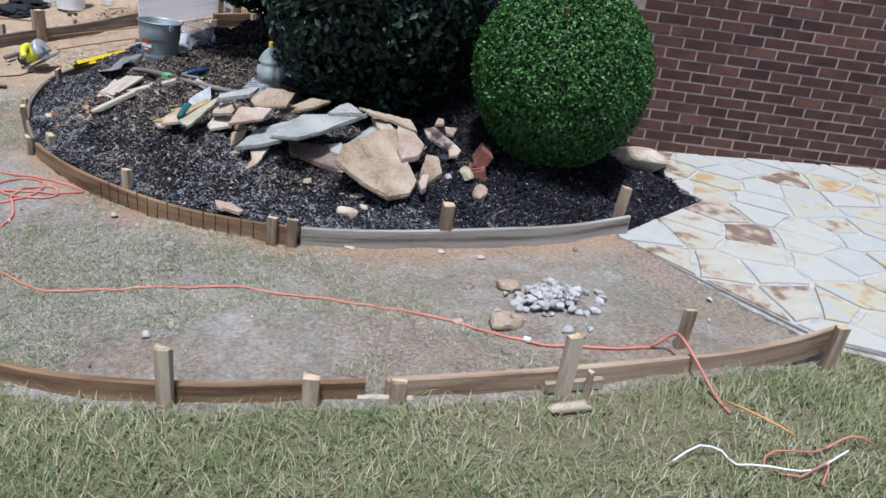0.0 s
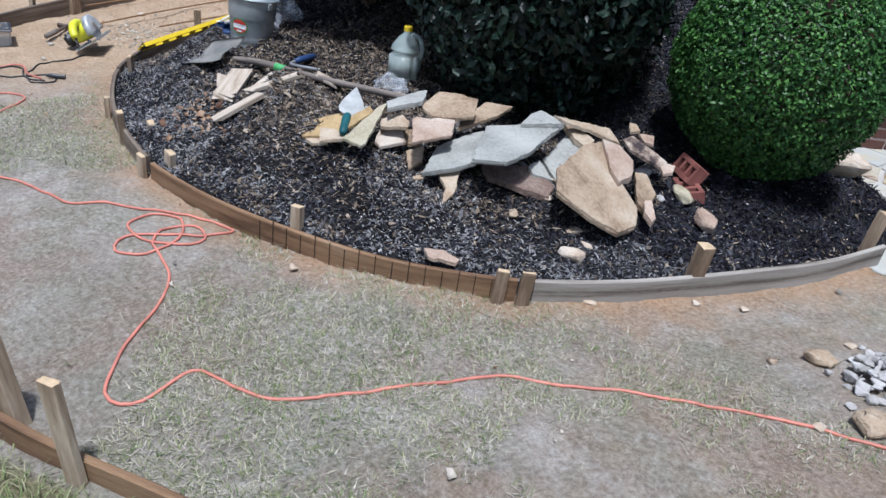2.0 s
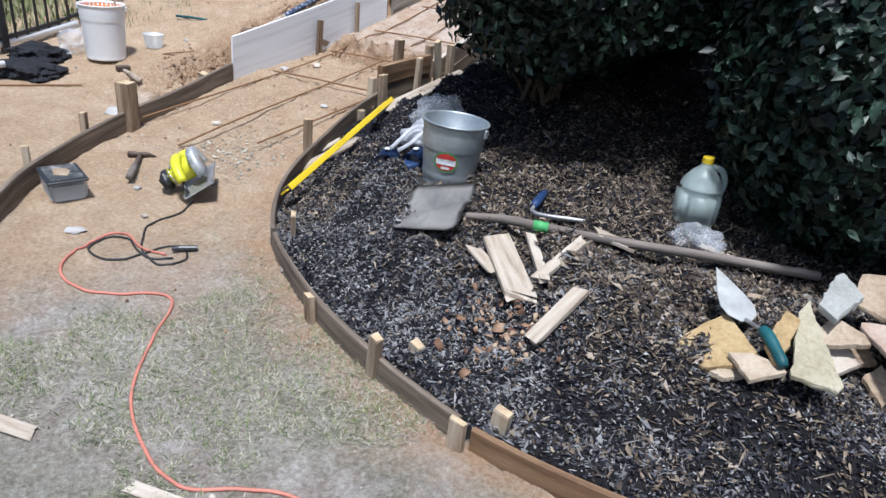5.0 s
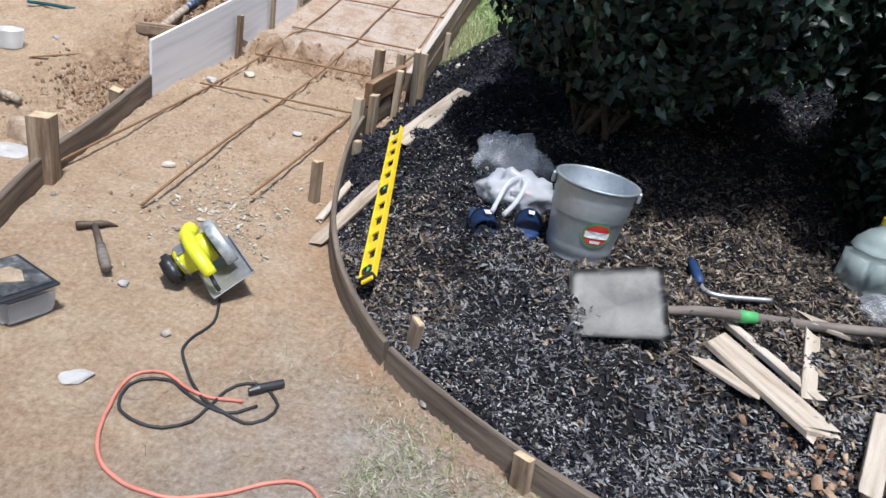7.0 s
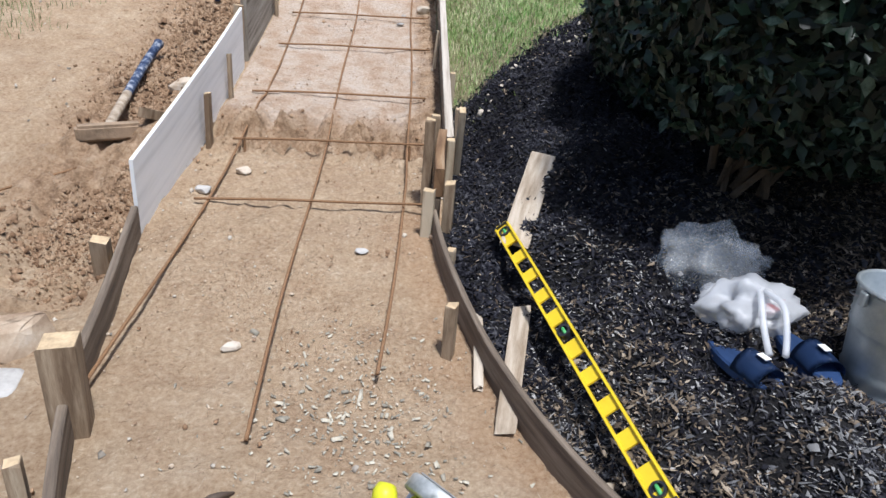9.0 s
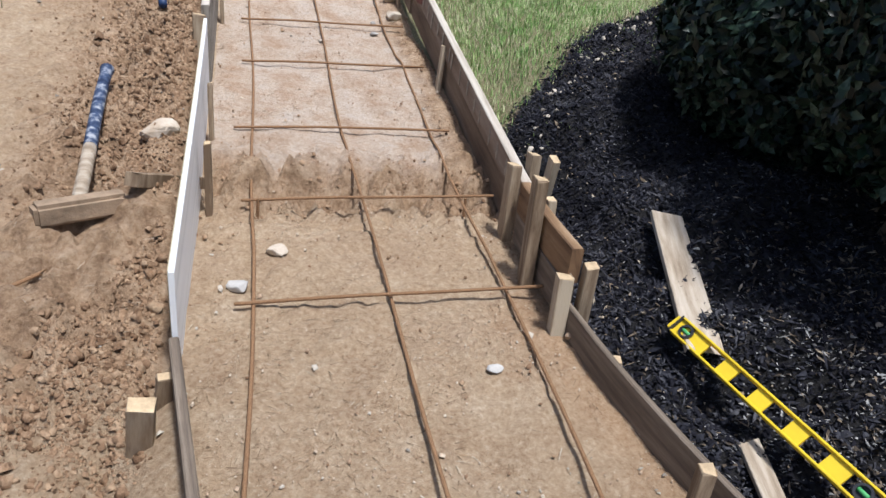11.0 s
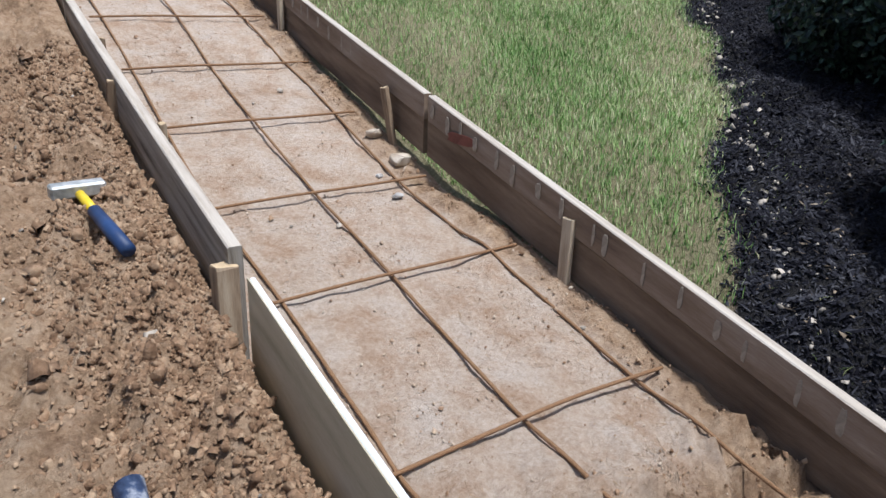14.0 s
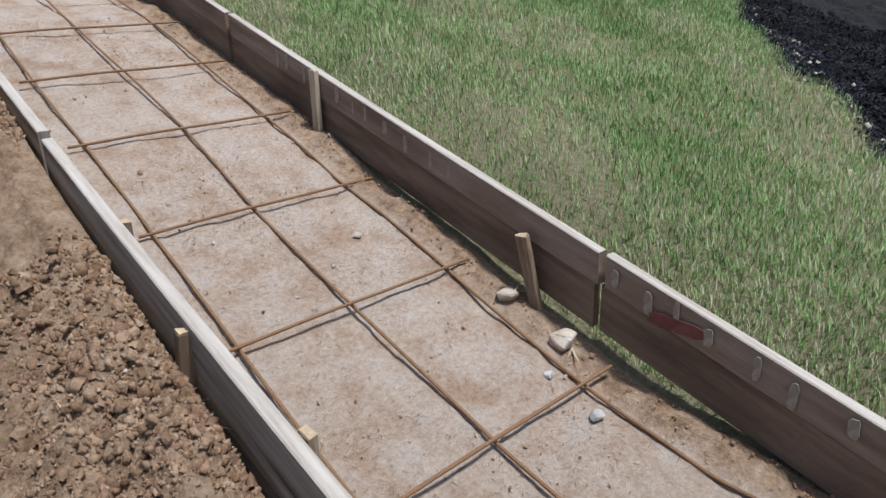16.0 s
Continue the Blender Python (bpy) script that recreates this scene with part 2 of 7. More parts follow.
ROCK = mat("pale_rubble", [(0.25, (0.24, 0.23, 0.215)), (0.5, (0.4, 0.385, 0.365)), (0.75, (0.54, 0.525, 0.505))], 9, 6, 0.9, 0.6, 80, per="Random", spread=0.15)
ROCK_TAN = mat("tan_rock", [(0.25, (0.25, 0.17, 0.11)), (0.5, (0.44, 0.35, 0.26)), (0.75, (0.58, 0.52, 0.44))], 9, 6, 0.9, 0.6, 80, per="Random", spread=0.15)
CORD_O = mat("orange_cord", two((0.52, 0.19, 0.14), 0.25), 12, 4, 0.5, 0.1, 60)
CORD_B = mat("black_rubber", two((0.03, 0.03, 0.03), 0.3), 12, 4, 0.55, 0.1, 60)
BLACK = mat("black_plastic", two((0.025, 0.026, 0.03), 0.3), 12, 4, 0.4, 0.1, 60, spec=0.5)
LIME = mat("lime_plastic", two((0.62, 0.62, 0.025), 0.1), 12, 4, 0.4, 0.05, 60, spec=0.5)
YELLOW = mat("yellow_enamel", two((0.72, 0.52, 0.02), 0.1), 12, 4, 0.42, 0.05, 60, spec=0.5)
NAVY = mat("blue_rubber", two((0.02, 0.045, 0.12), 0.3), 12, 4, 0.5, 0.1, 60)
BLUE = mat("blue_plastic", two((0.02, 0.07, 0.42), 0.15), 12, 4, 0.4, 0.05, 60, spec=0.5)
TEAL = mat("teal_rubber", two((0.015, 0.09, 0.1), 0.4), 14, 4, 0.5, 0.1, 60)
GREEN_P = mat("green_plastic", two((0.1, 0.42, 0.14), 0.15), 14, 4, 0.5, 0.1, 60)
WHITE_P = mat("white_plastic", two((0.78, 0.79, 0.78), 0.06), 5, 6, 0.45, 0.05, 60, spec=0.5)
ORANGE_P = mat("orange_residue", two((0.7, 0.33, 0.12), 0.2), 9, 6, 0.8, 0.3, 60)
RED_P = mat("red_print", two((0.55, 0.05, 0.04), 0.1), 9, 4, 0.5, 0.0, 60)
GREEN_L = mat("green_print", two((0.1, 0.3, 0.12), 0.1), 9, 4, 0.5, 0.0, 60)
FENCE = mat("black_fence_paint", two((0.018, 0.018, 0.02), 0.3), 12, 4, 0.45, 0.1, 60, spec=0.5)
BARK = mat("shrub_bark", two((0.09, 0.065, 0.045), 0.35), 20, 6, 0.9, 0.6, 80)
# near-black tones hold the crown's shade; few pale leaves stand for highlights
LEAF = mat("shaded_glossy_leaf", [(0.1, (0.003, 0.007, 0.005)), (0.5, (0.006, 0.016, 0.009)), (0.8, (0.014, 0.034, 0.019)), (0.98, (0.07, 0.105, 0.08))], 30, 3, 0.42, 0.0, 60, per="Island", spread=0.45, spec=0.3)
BOX_LEAF = mat("bright_box_leaf", [(0.1, (0.012, 0.04, 0.01)), (0.5, (0.033, 0.1, 0.022)), (0.9, (0.09, 0.2, 0.045))], 30, 3, 0.4, 0.0, 60, per="Island", spread=0.4, spec=0.2)
GRASS_G = mat("green_grass", [(0.15, (0.07, 0.17, 0.035)), (0.4, (0.18, 0.35, 0.085)), (0.6, (0.36, 0.48, 0.19)), (0.85, (0.66, 0.61, 0.42))], 1.6, 4, 0.6, 0.0, 60, per="Island", spread=0.3)
GRASS_D = mat("dull_grass", [(0.12, (0.06, 0.095, 0.03)), (0.4, (0.15, 0.2, 0.07)), (0.62, (0.27, 0.28, 0.14)), (0.9, (0.46, 0.42, 0.29))], 1.6, 4, 0.7, 0.0, 60, per="Island", spread=0.33)
STRAW = mat("dry_straw", two((0.38, 0.35, 0.285), 0.35), 9, 3, 0.8, 0.0, 60, per="Island", spread=0.4)
ROOT = mat("brown_root", two((0.26, 0.18, 0.11), 0.45), 9, 3, 0.9, 0.0, 60, per="Island", spread=0.4)
CHIP = mat("charred_mulch", [(0.2, (0.007, 0.007, 0.01)), (0.44, (0.022, 0.022, 0.028)), (0.6, (0.065, 0.066, 0.075)), (0.82, (0.24, 0.24, 0.24))], 3.2, 6, 0.85, 0.3, 120, per="Island", spread=0.3, spec=0.08, fine=0.15)
STRAW_MIX = mat("mixed_straw", [(0.1, (0.13, 0.09, 0.06)), (0.5, (0.32, 0.26, 0.19)), (0.9, (0.58, 0.52, 0.42))], 9, 3, 0.9, 0.0, 60, per="Island", spread=0.45)
# mulch without ash; shade by the shrubs is put into its darker tones
CHIP_SHADED = mat("shaded_black_mulch", [(0.2, (0.005, 0.005, 0.008)), (0.5, (0.014, 0.014, 0.019)), (0.75, (0.032, 0.033, 0.042)), (0.95, (0.08, 0.08, 0.09))], 3.2, 6, 0.85, 0.3, 120, per="Island", spread=0.35, spec=0.08)
CHIP_B = mat("brown_mulch", [(0.1, (0.025, 0.02, 0.017)), (0.5, (0.09, 0.068, 0.048)), (0.8, (0.2, 0.155, 0.11)), (0.97, (0.36, 0.3, 0.23))], 20, 4, 0.8, 0.3, 120, per="Island", spread=0.45)
ASH = mat("pale_ash_chip", two((0.24, 0.235, 0.23), 0.5), 20, 4, 0.9, 0.3, 120, per="Island", spread=0.4)
CLOD = mat("clay_clod", [(0.1, (0.17, 0.1, 0.058)), (0.5, (0.28, 0.175, 0.105)), (0.9, (0.4, 0.28, 0.18))], 20, 4, 0.95, 0.5, 120, per="Island", spread=0.4)
SOIL = mat("dug_clay_lump", [(0.2, (0.13, 0.075, 0.042)), (0.5, (0.26, 0.165, 0.1)), (0.8, (0.4, 0.285, 0.185))], 24, 6, 0.95, 0.9, 90, per="Island", spread=0.2, distance=0.008, fine=0.6)
WALK_CRUMB = mat("dry_clay_crumb", [(0.1, (0.24, 0.14, 0.08)), (0.5, (0.42, 0.31, 0.22)), (0.9, (0.58, 0.49, 0.39))], 20, 4, 0.95, 0.5, 120, per="Island", spread=0.4)
ROTTEN = mat("rotted_wood", [(0.1, (0.1, 0.05, 0.03)), (0.5, (0.26, 0.16, 0.1)), (0.9, (0.46, 0.35, 0.24))], 20, 4, 0.95, 0.5, 120, per="Island", spread=0.4)
PEBBLE = mat("pale_pebble", two((0.36, 0.32, 0.27), 0.4), 20, 4, 0.9, 0.3, 120, per="Island", spread=0.4)


def film_mat(name, colour, alpha):
    """Thin crumpled plastic film."""
    m = mat(name, two(colour, 0.08), 9, 4, 0.35, 0.4, 50, spec=0.5)
    bs = m.node_tree.nodes["Principled BSDF"]
    bs.inputs["Alpha"].default_value = alpha
    return m


BAG = film_mat("clear_bag_film", (0.7, 0.74, 0.78), 0.26)
BAG_W = film_mat("white_bag_film", (0.72, 0.74, 0.78), 0.5)
CLEAR = film_mat("clear_tub_plastic", (0.66, 0.7, 0.72), 0.42)
MILKY = film_mat("milky_jug_plastic", (0.55, 0.65, 0.62), 0.45)


# ---- plan ----
INNER = [(4.92, -0.66), (4.76, -0.95), (4.60, -1.19), (4.28, -1.62), (3.97, -1.94), (3.73, -2.10), (3.47, -2.22), (3.12, -2.31), (2.75, -2.36), (2.39, -2.35),
         (2.13, -2.29), (1.90, -2.21), (1.64, -2.10), (1.38, -1.95), (1.15, -1.78), (0.95, -1.53), (0.81, -1.27), (0.71, -1.0), (0.63, -0.7), (0.57, -0.4), (0.54, -0.14)]
OUTER = [(5.94, -1.0), (5.84, -1.24), (5.72, -1.49), (5.61, -1.68), (5.40, -2.03), (5.14, -2.39), (4.94, -2.63), (4.68, -2.88), (4.27, -3.13), (3.77, -3.27), (3.4, -3.37), (2.92, -3.45),
         (2.5, -3.46), (1.9, -3.38), (1.3, -3.22), (0.75, -2.95), (0.36, -2.62), (0.11, -2.3), (-0.07, -2.06), (-0.2, -1.81), (-0.34, -1.45), (-0.44, -1.1), (-0.5, -0.7), (-0.57, -0.25)]
RIGHT_X, LEFT_X = 0.62, -0.56
inner_line = smooth_line(INNER, 0.05)
outer_line = smooth_line(OUTER, 0.05)


def profile(y):
    """The height of the dug bed along the walk."""
    return np.interp(y, [-8, -3, -1.8, -0.9, -0.2, 0.35, 0.66, 0.98, 1.27, 1.97, 2.59, 3.23, 3.85, 4.46, 6, 10, 40], [-0.3, -0.15, -0.1, -0.035, 0.072, 0.11, 0.13, 0.225, 0.268, 0.422, 0.552, 0.748, 0.938, 1.163, 1.63, 2.33, 4.0])


def line_distance(x, y, line):
    """Distance from a line of points, and on which side of it (left of its way is positive)."""
    x, y = np.atleast_1d(x).astype(float), np.atleast_1d(y).astype(float)
    best, side = np.full(x.shape, 1e9), np.zeros(x.shape)
    for (ax, ay), (bx, by) in zip(line[:-1], line[1:]):
        dx, dy = bx - ax, by - ay
        t = np.clip(((x - ax) * dx + (y - ay) * dy) / (dx * dx + dy * dy), 0, 1)
        d = np.hypot(x - ax - t * dx, y - ay - t * dy)
        k = d < best
        best = np.where(k, d, best)
        side = np.where(k, dx * (y - ay) - dy * (x - ax), side)
    return best, side


BED_LINE = np.vstack([[(6.5, 0.0), (5.0, 0.0)], inner_line[::2], [(RIGHT_X, 0.0), (RIGHT_X, 3.0), (RIGHT_X, 60.0)]])


def bed_mask(x, y):
    """How far inside the planting bed and upper lawn a place lies; negative on the walk."""
    d, s = line_distance(x, y, BED_LINE)
    return np.where(s < 0, d, -d)


SLAB_PLAN = [(4.89, -0.72), (5.92, -0.93), (7.6, -0.3), (7.6, 3.6), (5.63, 1.86), (4.12, 0.56), (4.26, 0.42), (4.6, 0.28), (4.99, 0.14)]


def inside(x, y, poly):
    x, y = np.atleast_1d(x).astype(float), np.atleast_1d(y).astype(float)
    hit = np.zeros(x.shape, bool)
    for (ax, ay), (bx, by) in zip(poly, poly[1:] + poly[:1]):
        if ay != by:
            hit ^= ((ay > y) != (by > y)) & (x < (bx - ax) * (y - ay) / (by - ay) + ax)
    return hit


def height(x, y):
    x, y = np.atleast_1d(x).astype(float), np.atleast_1d(y).astype(float)
    d = bed_mask(x, y)
    low = profile(y) + 0.1 * ss((x - 3.6) / 1.6) * ss((-1.0 - y) / 0.6) * ss(-d / 0.8) + 0.05 * ss((-0.75 - x) / 0.5) * ss((y + 0.2) / 1.0) + (0.13 + 0.06 * ss((y - 1.2) / 0.8) + 0.05 * ss((x + 0.85) / 0.2)) * ss((-0.585 - x) / 0.03) * ss((y + 0.3) / 0.9) - 0.06 * ss((-0.8 - x) / 0.4) * ss((y - 1.2) / 0.8) + 0.03 * ss((-0.6 - x) / 0.15) * ss((x + 1.25) / 0.4) * ss((y - 0.2) / 0.8)
    low = low - 0.05 * ss((x - 1.0) / 2.0) * ss((-2.6 - y) / 1.0)
    k = ss((x - 3.0) / 1.2) * ss((1.6 - y) / 1.0)
    rise = np.maximum(0, profile(y) + 0.07) * (1 - 0.75 * k) + 0.13 * np.clip(x - 0.62, 0, 2.4) * ss((y + 1) / 1.2) * (1 - k)
    high = -0.05 + (0.21 + 0.035 * ss((2.7 - x) / 0.9) * ss((1.0 - y) / 1.2)) * ss(d / 0.6) * (1 - 0.35 * k) + rise
    # a heap of mulch along the middle of the bed
    high = high + 0.08 * np.exp(-((x - 2.71) / 0.22) ** 2 - ((y + 1.0) / 0.18) ** 2)
    high = high + 0.07 * np.exp(-((x - 3.1) / 0.6) ** 2 - ((y + 1.95) / 0.18) ** 2)
    high = high + 0.05 * np.exp(-((x - 3.35) / 0.45) ** 2 - ((y + 1.42) / 0.2) ** 2)
    on = ss((d + 0.0) / 0.02)
    z = low * (1 - on) + high * on
    return np.where(inside(x, y, SLAB_PLAN), np.minimum(z, -0.12), z)


def h1(x, y):
    return float(height(x, y)[0])


def lawn_mask(x, y):
    """1 on the lawns: the upper one beside the straight walk and the lower one outside the outer form."""
    x, y = np.atleast_1d(x).astype(float), np.atleast_1d(y).astype(float)
    edge = 0.8 + 1.1 * (y - 1.0) + 0.12 * np.sin(3.1 * y) + 0.06 * np.sin(9 * y + 1)
    up = ss((y - 0.75) / 0.4) * ss((edge - x) / 0.25) * (x > RIGHT_X)
    d, s = line_distance(x, y, outer_line[::2])
    low = ss((d - 0.0) / 0.1) * (s > 0) * ss((x - 2.2) / 1.2) * (y < 0)
    far = ss((-2.9 - x) / 0.4)
    return np.clip(up + low + far, 0, 1)


def bed_only(x, y):
    d = bed_mask(x, y)
    return (d > 0) * (1 - lawn_mask(x, y))


# ---- ground ----
def ground_axis(lo, hi, step, far):
    a = list(np.arange(lo, hi, step))
    out, d, p = [], step, hi
    while p < far:
        out.append(p)
        d *= 1.35
        p += d
    back, d, p = [], step, lo
    while p > -far:
        d *= 1.35
        p -= d
        back.append(p)
    return np.array(back[::-1] + a + out)


def noise2(x, y, s, seed):
    """Smooth noise on the plan, from a few turned lattices of random values."""
    rng = np.random.RandomState(seed)
    tab = rng.rand(64, 64)
    out = np.zeros_like(x)
    amp, tot = 1.0, 0.0
    for o in range(4):
        a = 0.6 + o * 1.1
        u, v = (x * math.cos(a) - y * math.sin(a)) * s + 7.3 * o, (x * math.sin(a) + y * math.cos(a)) * s + 3.1 * o
        i, j = np.floor(u).astype(int), np.floor(v).astype(int)
        f, g = ss(u - i), ss(v - j)
        t = lambda p, q: tab[p % 64, q % 64]
        out += amp * ((t(i, j) * (1 - f) + t(i + 1, j) * f) * (1 - g) + (t(i, j + 1) * (1 - f) + t(i + 1, j + 1) * f) * g)
        tot += amp
        amp *= 0.55
        s *= 2.1
    return out / tot


def on_walk(x, y):
    """1 between the forms."""
    x, y = np.atleast_1d(x).astype(float), np.atleast_1d(y).astype(float)
    d, s = line_distance(x, y, np.vstack([outer_line[::2], [(LEFT_X, 0.0), (LEFT_X, 60.0)]]))
    return (s < 0) & (bed_mask(x, y) < 0)


gx, gy = ground_axis(-3.2, 6.8, 0.022, 900), ground_axis(-4.6, 6.2, 0.022, 900)
GX, GY = np.meshgrid(gx, gy)
fx, fy = GX.ravel(), GY.ravel()
near = np.exp(-np.maximum(0, np.hypot(fx - 1.5, fy - 0.5) - 6) / 3)
gz = height(fx, np.clip(fy, -40, 40))
walk_m, bed_m, lawn_m = on_walk(fx, fy), bed_only(fx, fy), lawn_mask(fx, fy)
rubbly = ss((-0.62 - fx) / 0.1) * ss((fy + 1.2) / 0.6)
n1, n2 = noise2(fx, fy, 1.6, 3), noise2(fx, fy, 9.0, 5)
gz = gz + near * ((n1 - 0.5) * 0.05 + (n2 - 0.5) * (0.016 + 0.035 * bed_m + 0.05 * rubbly * ss((2.2 + fx) / 1.0) + 0.012 * walk_m))
n3 = noise2(fx, fy, 26.0, 6)
pile_m = np.exp(-((fx - 3.5) / 0.75) ** 4 - ((fy + 1.4) / 0.5) ** 4)
gz += near * 0.17 * (noise2(fx, fy, 6.5, 27) - 0.5) * bed_m * (1 - 0.8 * pile_m) * ss((bed_mask(fx, fy) - 0.05) / 0.2)
gz += near * (n3 - 0.5) * (0.02 * bed_m + 0.008)
crust = 0.05 * ss((noise2(fx, fy, 9.0, 61) - 0.42) / 0.16) + 0.035 * ss((noise2(fx, fy, 20.0, 62) - 0.44) / 0.12)
lumps = rubbly * ss((1.45 + fx) / 0.6)
gz += near * lumps * (crust - 0.035)
# the dug step runs unevenly across the bed
bend = (0.34 * (noise2(fx, fy, 2.6, 51) - 0.5) + 0.2 * (noise2(fx, fy, 8.0, 52) - 0.5)) * np.exp(-((fy - 0.85) / 0.5) ** 2)
gz += walk_m * (profile(np.clip(fy, -40, 40) + bend) - profile(np.clip(fy, -40, 40)))
# the dug hollows in front of the step
gz -= 0.15 * walk_m * (0.5 + n2) * np.exp(-((fx + 0.1) / 0.16) ** 2 - ((fy - 0.78) / 0.1) ** 2) + 0.11 * walk_m * (0.5 + n2) * np.exp(-((fx - 0.42) / 0.13) ** 2 - ((fy - 0.78) / 0.13) ** 2)
dug = walk_m * np.exp(-((fy - 0.8) / 0.22) ** 2)
gz += 0.03 * (n3 - 0.5) * walk_m * ss((0.9 - fy) / 0.3) * ss((fy + 0.8) / 0.5)
gz += (0.16 * (n3 - 0.5) + 0.12 * (n2 - 0.5) + 0.9 * (crust - 0.045)) * dug
# loose soil banked beside the rails
gz += 0.03 * walk_m * np.exp(-((fx - 0.56) / 0.08) ** 2) * ss((fy - 0.7) / 0.3) * n2 * 1.6
# pits beside the low left form
gz -= 0.12 * np.exp(-((fx + 0.72) / 0.12) ** 2 - ((fy + 0.45) / 0.25) ** 2)
nx, ny = len(gx), len(gy)
idx = np.arange(nx * ny).reshape(ny, nx)
q = np.stack([idx[:-1, :-1], idx[:-1, 1:], idx[1:, 1:], idx[1:, :-1]], -1).reshape(-1, 4)
tris = np.vstack([q[:, [0, 1, 2]], q[:, [0, 2, 3]]])
GROUND = bpy.data.materials.new("bare_ground")
ground = tri_mesh("ground", np.stack([fx, fy, gz], 1), tris, GROUND)
ground.data.polygons.foreach_set("use_smooth", [True] * len(ground.data.polygons))
tagged(ground, "bare clay and dusty soil yard with mulch bed and lawn", "ground", kind="structure")
for key, val in (("bed", bed_m * 1.0), ("lawn", lawn_m), ("clay", np.clip(ss((1.9 - fx) / 1.6) * ss((fy + 3.5 + 2.4 * (n1 - 0.5)) / 1.8) + 0.3 * ss((fx - 3.5) / 1) * walk_m, 0, 1)), ("walk", walk_m * ss((fy - 0.75) / 0.25)),
                 # dug: turned reddish clay; by the right rail its tone includes painted rail shade
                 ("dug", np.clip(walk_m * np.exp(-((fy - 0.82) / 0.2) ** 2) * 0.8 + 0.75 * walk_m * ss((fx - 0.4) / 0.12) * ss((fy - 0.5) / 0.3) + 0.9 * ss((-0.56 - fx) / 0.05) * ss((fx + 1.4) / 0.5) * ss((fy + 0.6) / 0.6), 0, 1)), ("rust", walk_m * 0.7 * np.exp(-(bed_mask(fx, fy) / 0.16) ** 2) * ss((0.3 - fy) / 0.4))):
    at = ground.data.attributes.new(key, "FLOAT", "POINT")
    at.data.foreach_set("value", np.asarray(val, np.float32))


def gheight(x, y):
    """The height of the finished ground mesh at a place."""
    x, y = np.atleast_1d(x).astype(float), np.atleast_1d(y).astype(float)
    i, j = np.clip(np.searchsorted(gx, x) - 1, 0, nx - 2), np.clip(np.searchsorted(gy, y) - 1, 0, ny - 2)
    f, g = (x - gx[i]) / (gx[i + 1] - gx[i]), (y - gy[j]) / (gy[j + 1] - gy[j])
    z = gz.reshape(ny, nx)
    return (z[j, i] * (1 - f) + z[j, i + 1] * f) * (1 - g) + (z[j + 1, i] * (1 - f) + z[j + 1, i + 1] * f) * g


def g1(x, y):
    return float(gheight(x, y)[0])


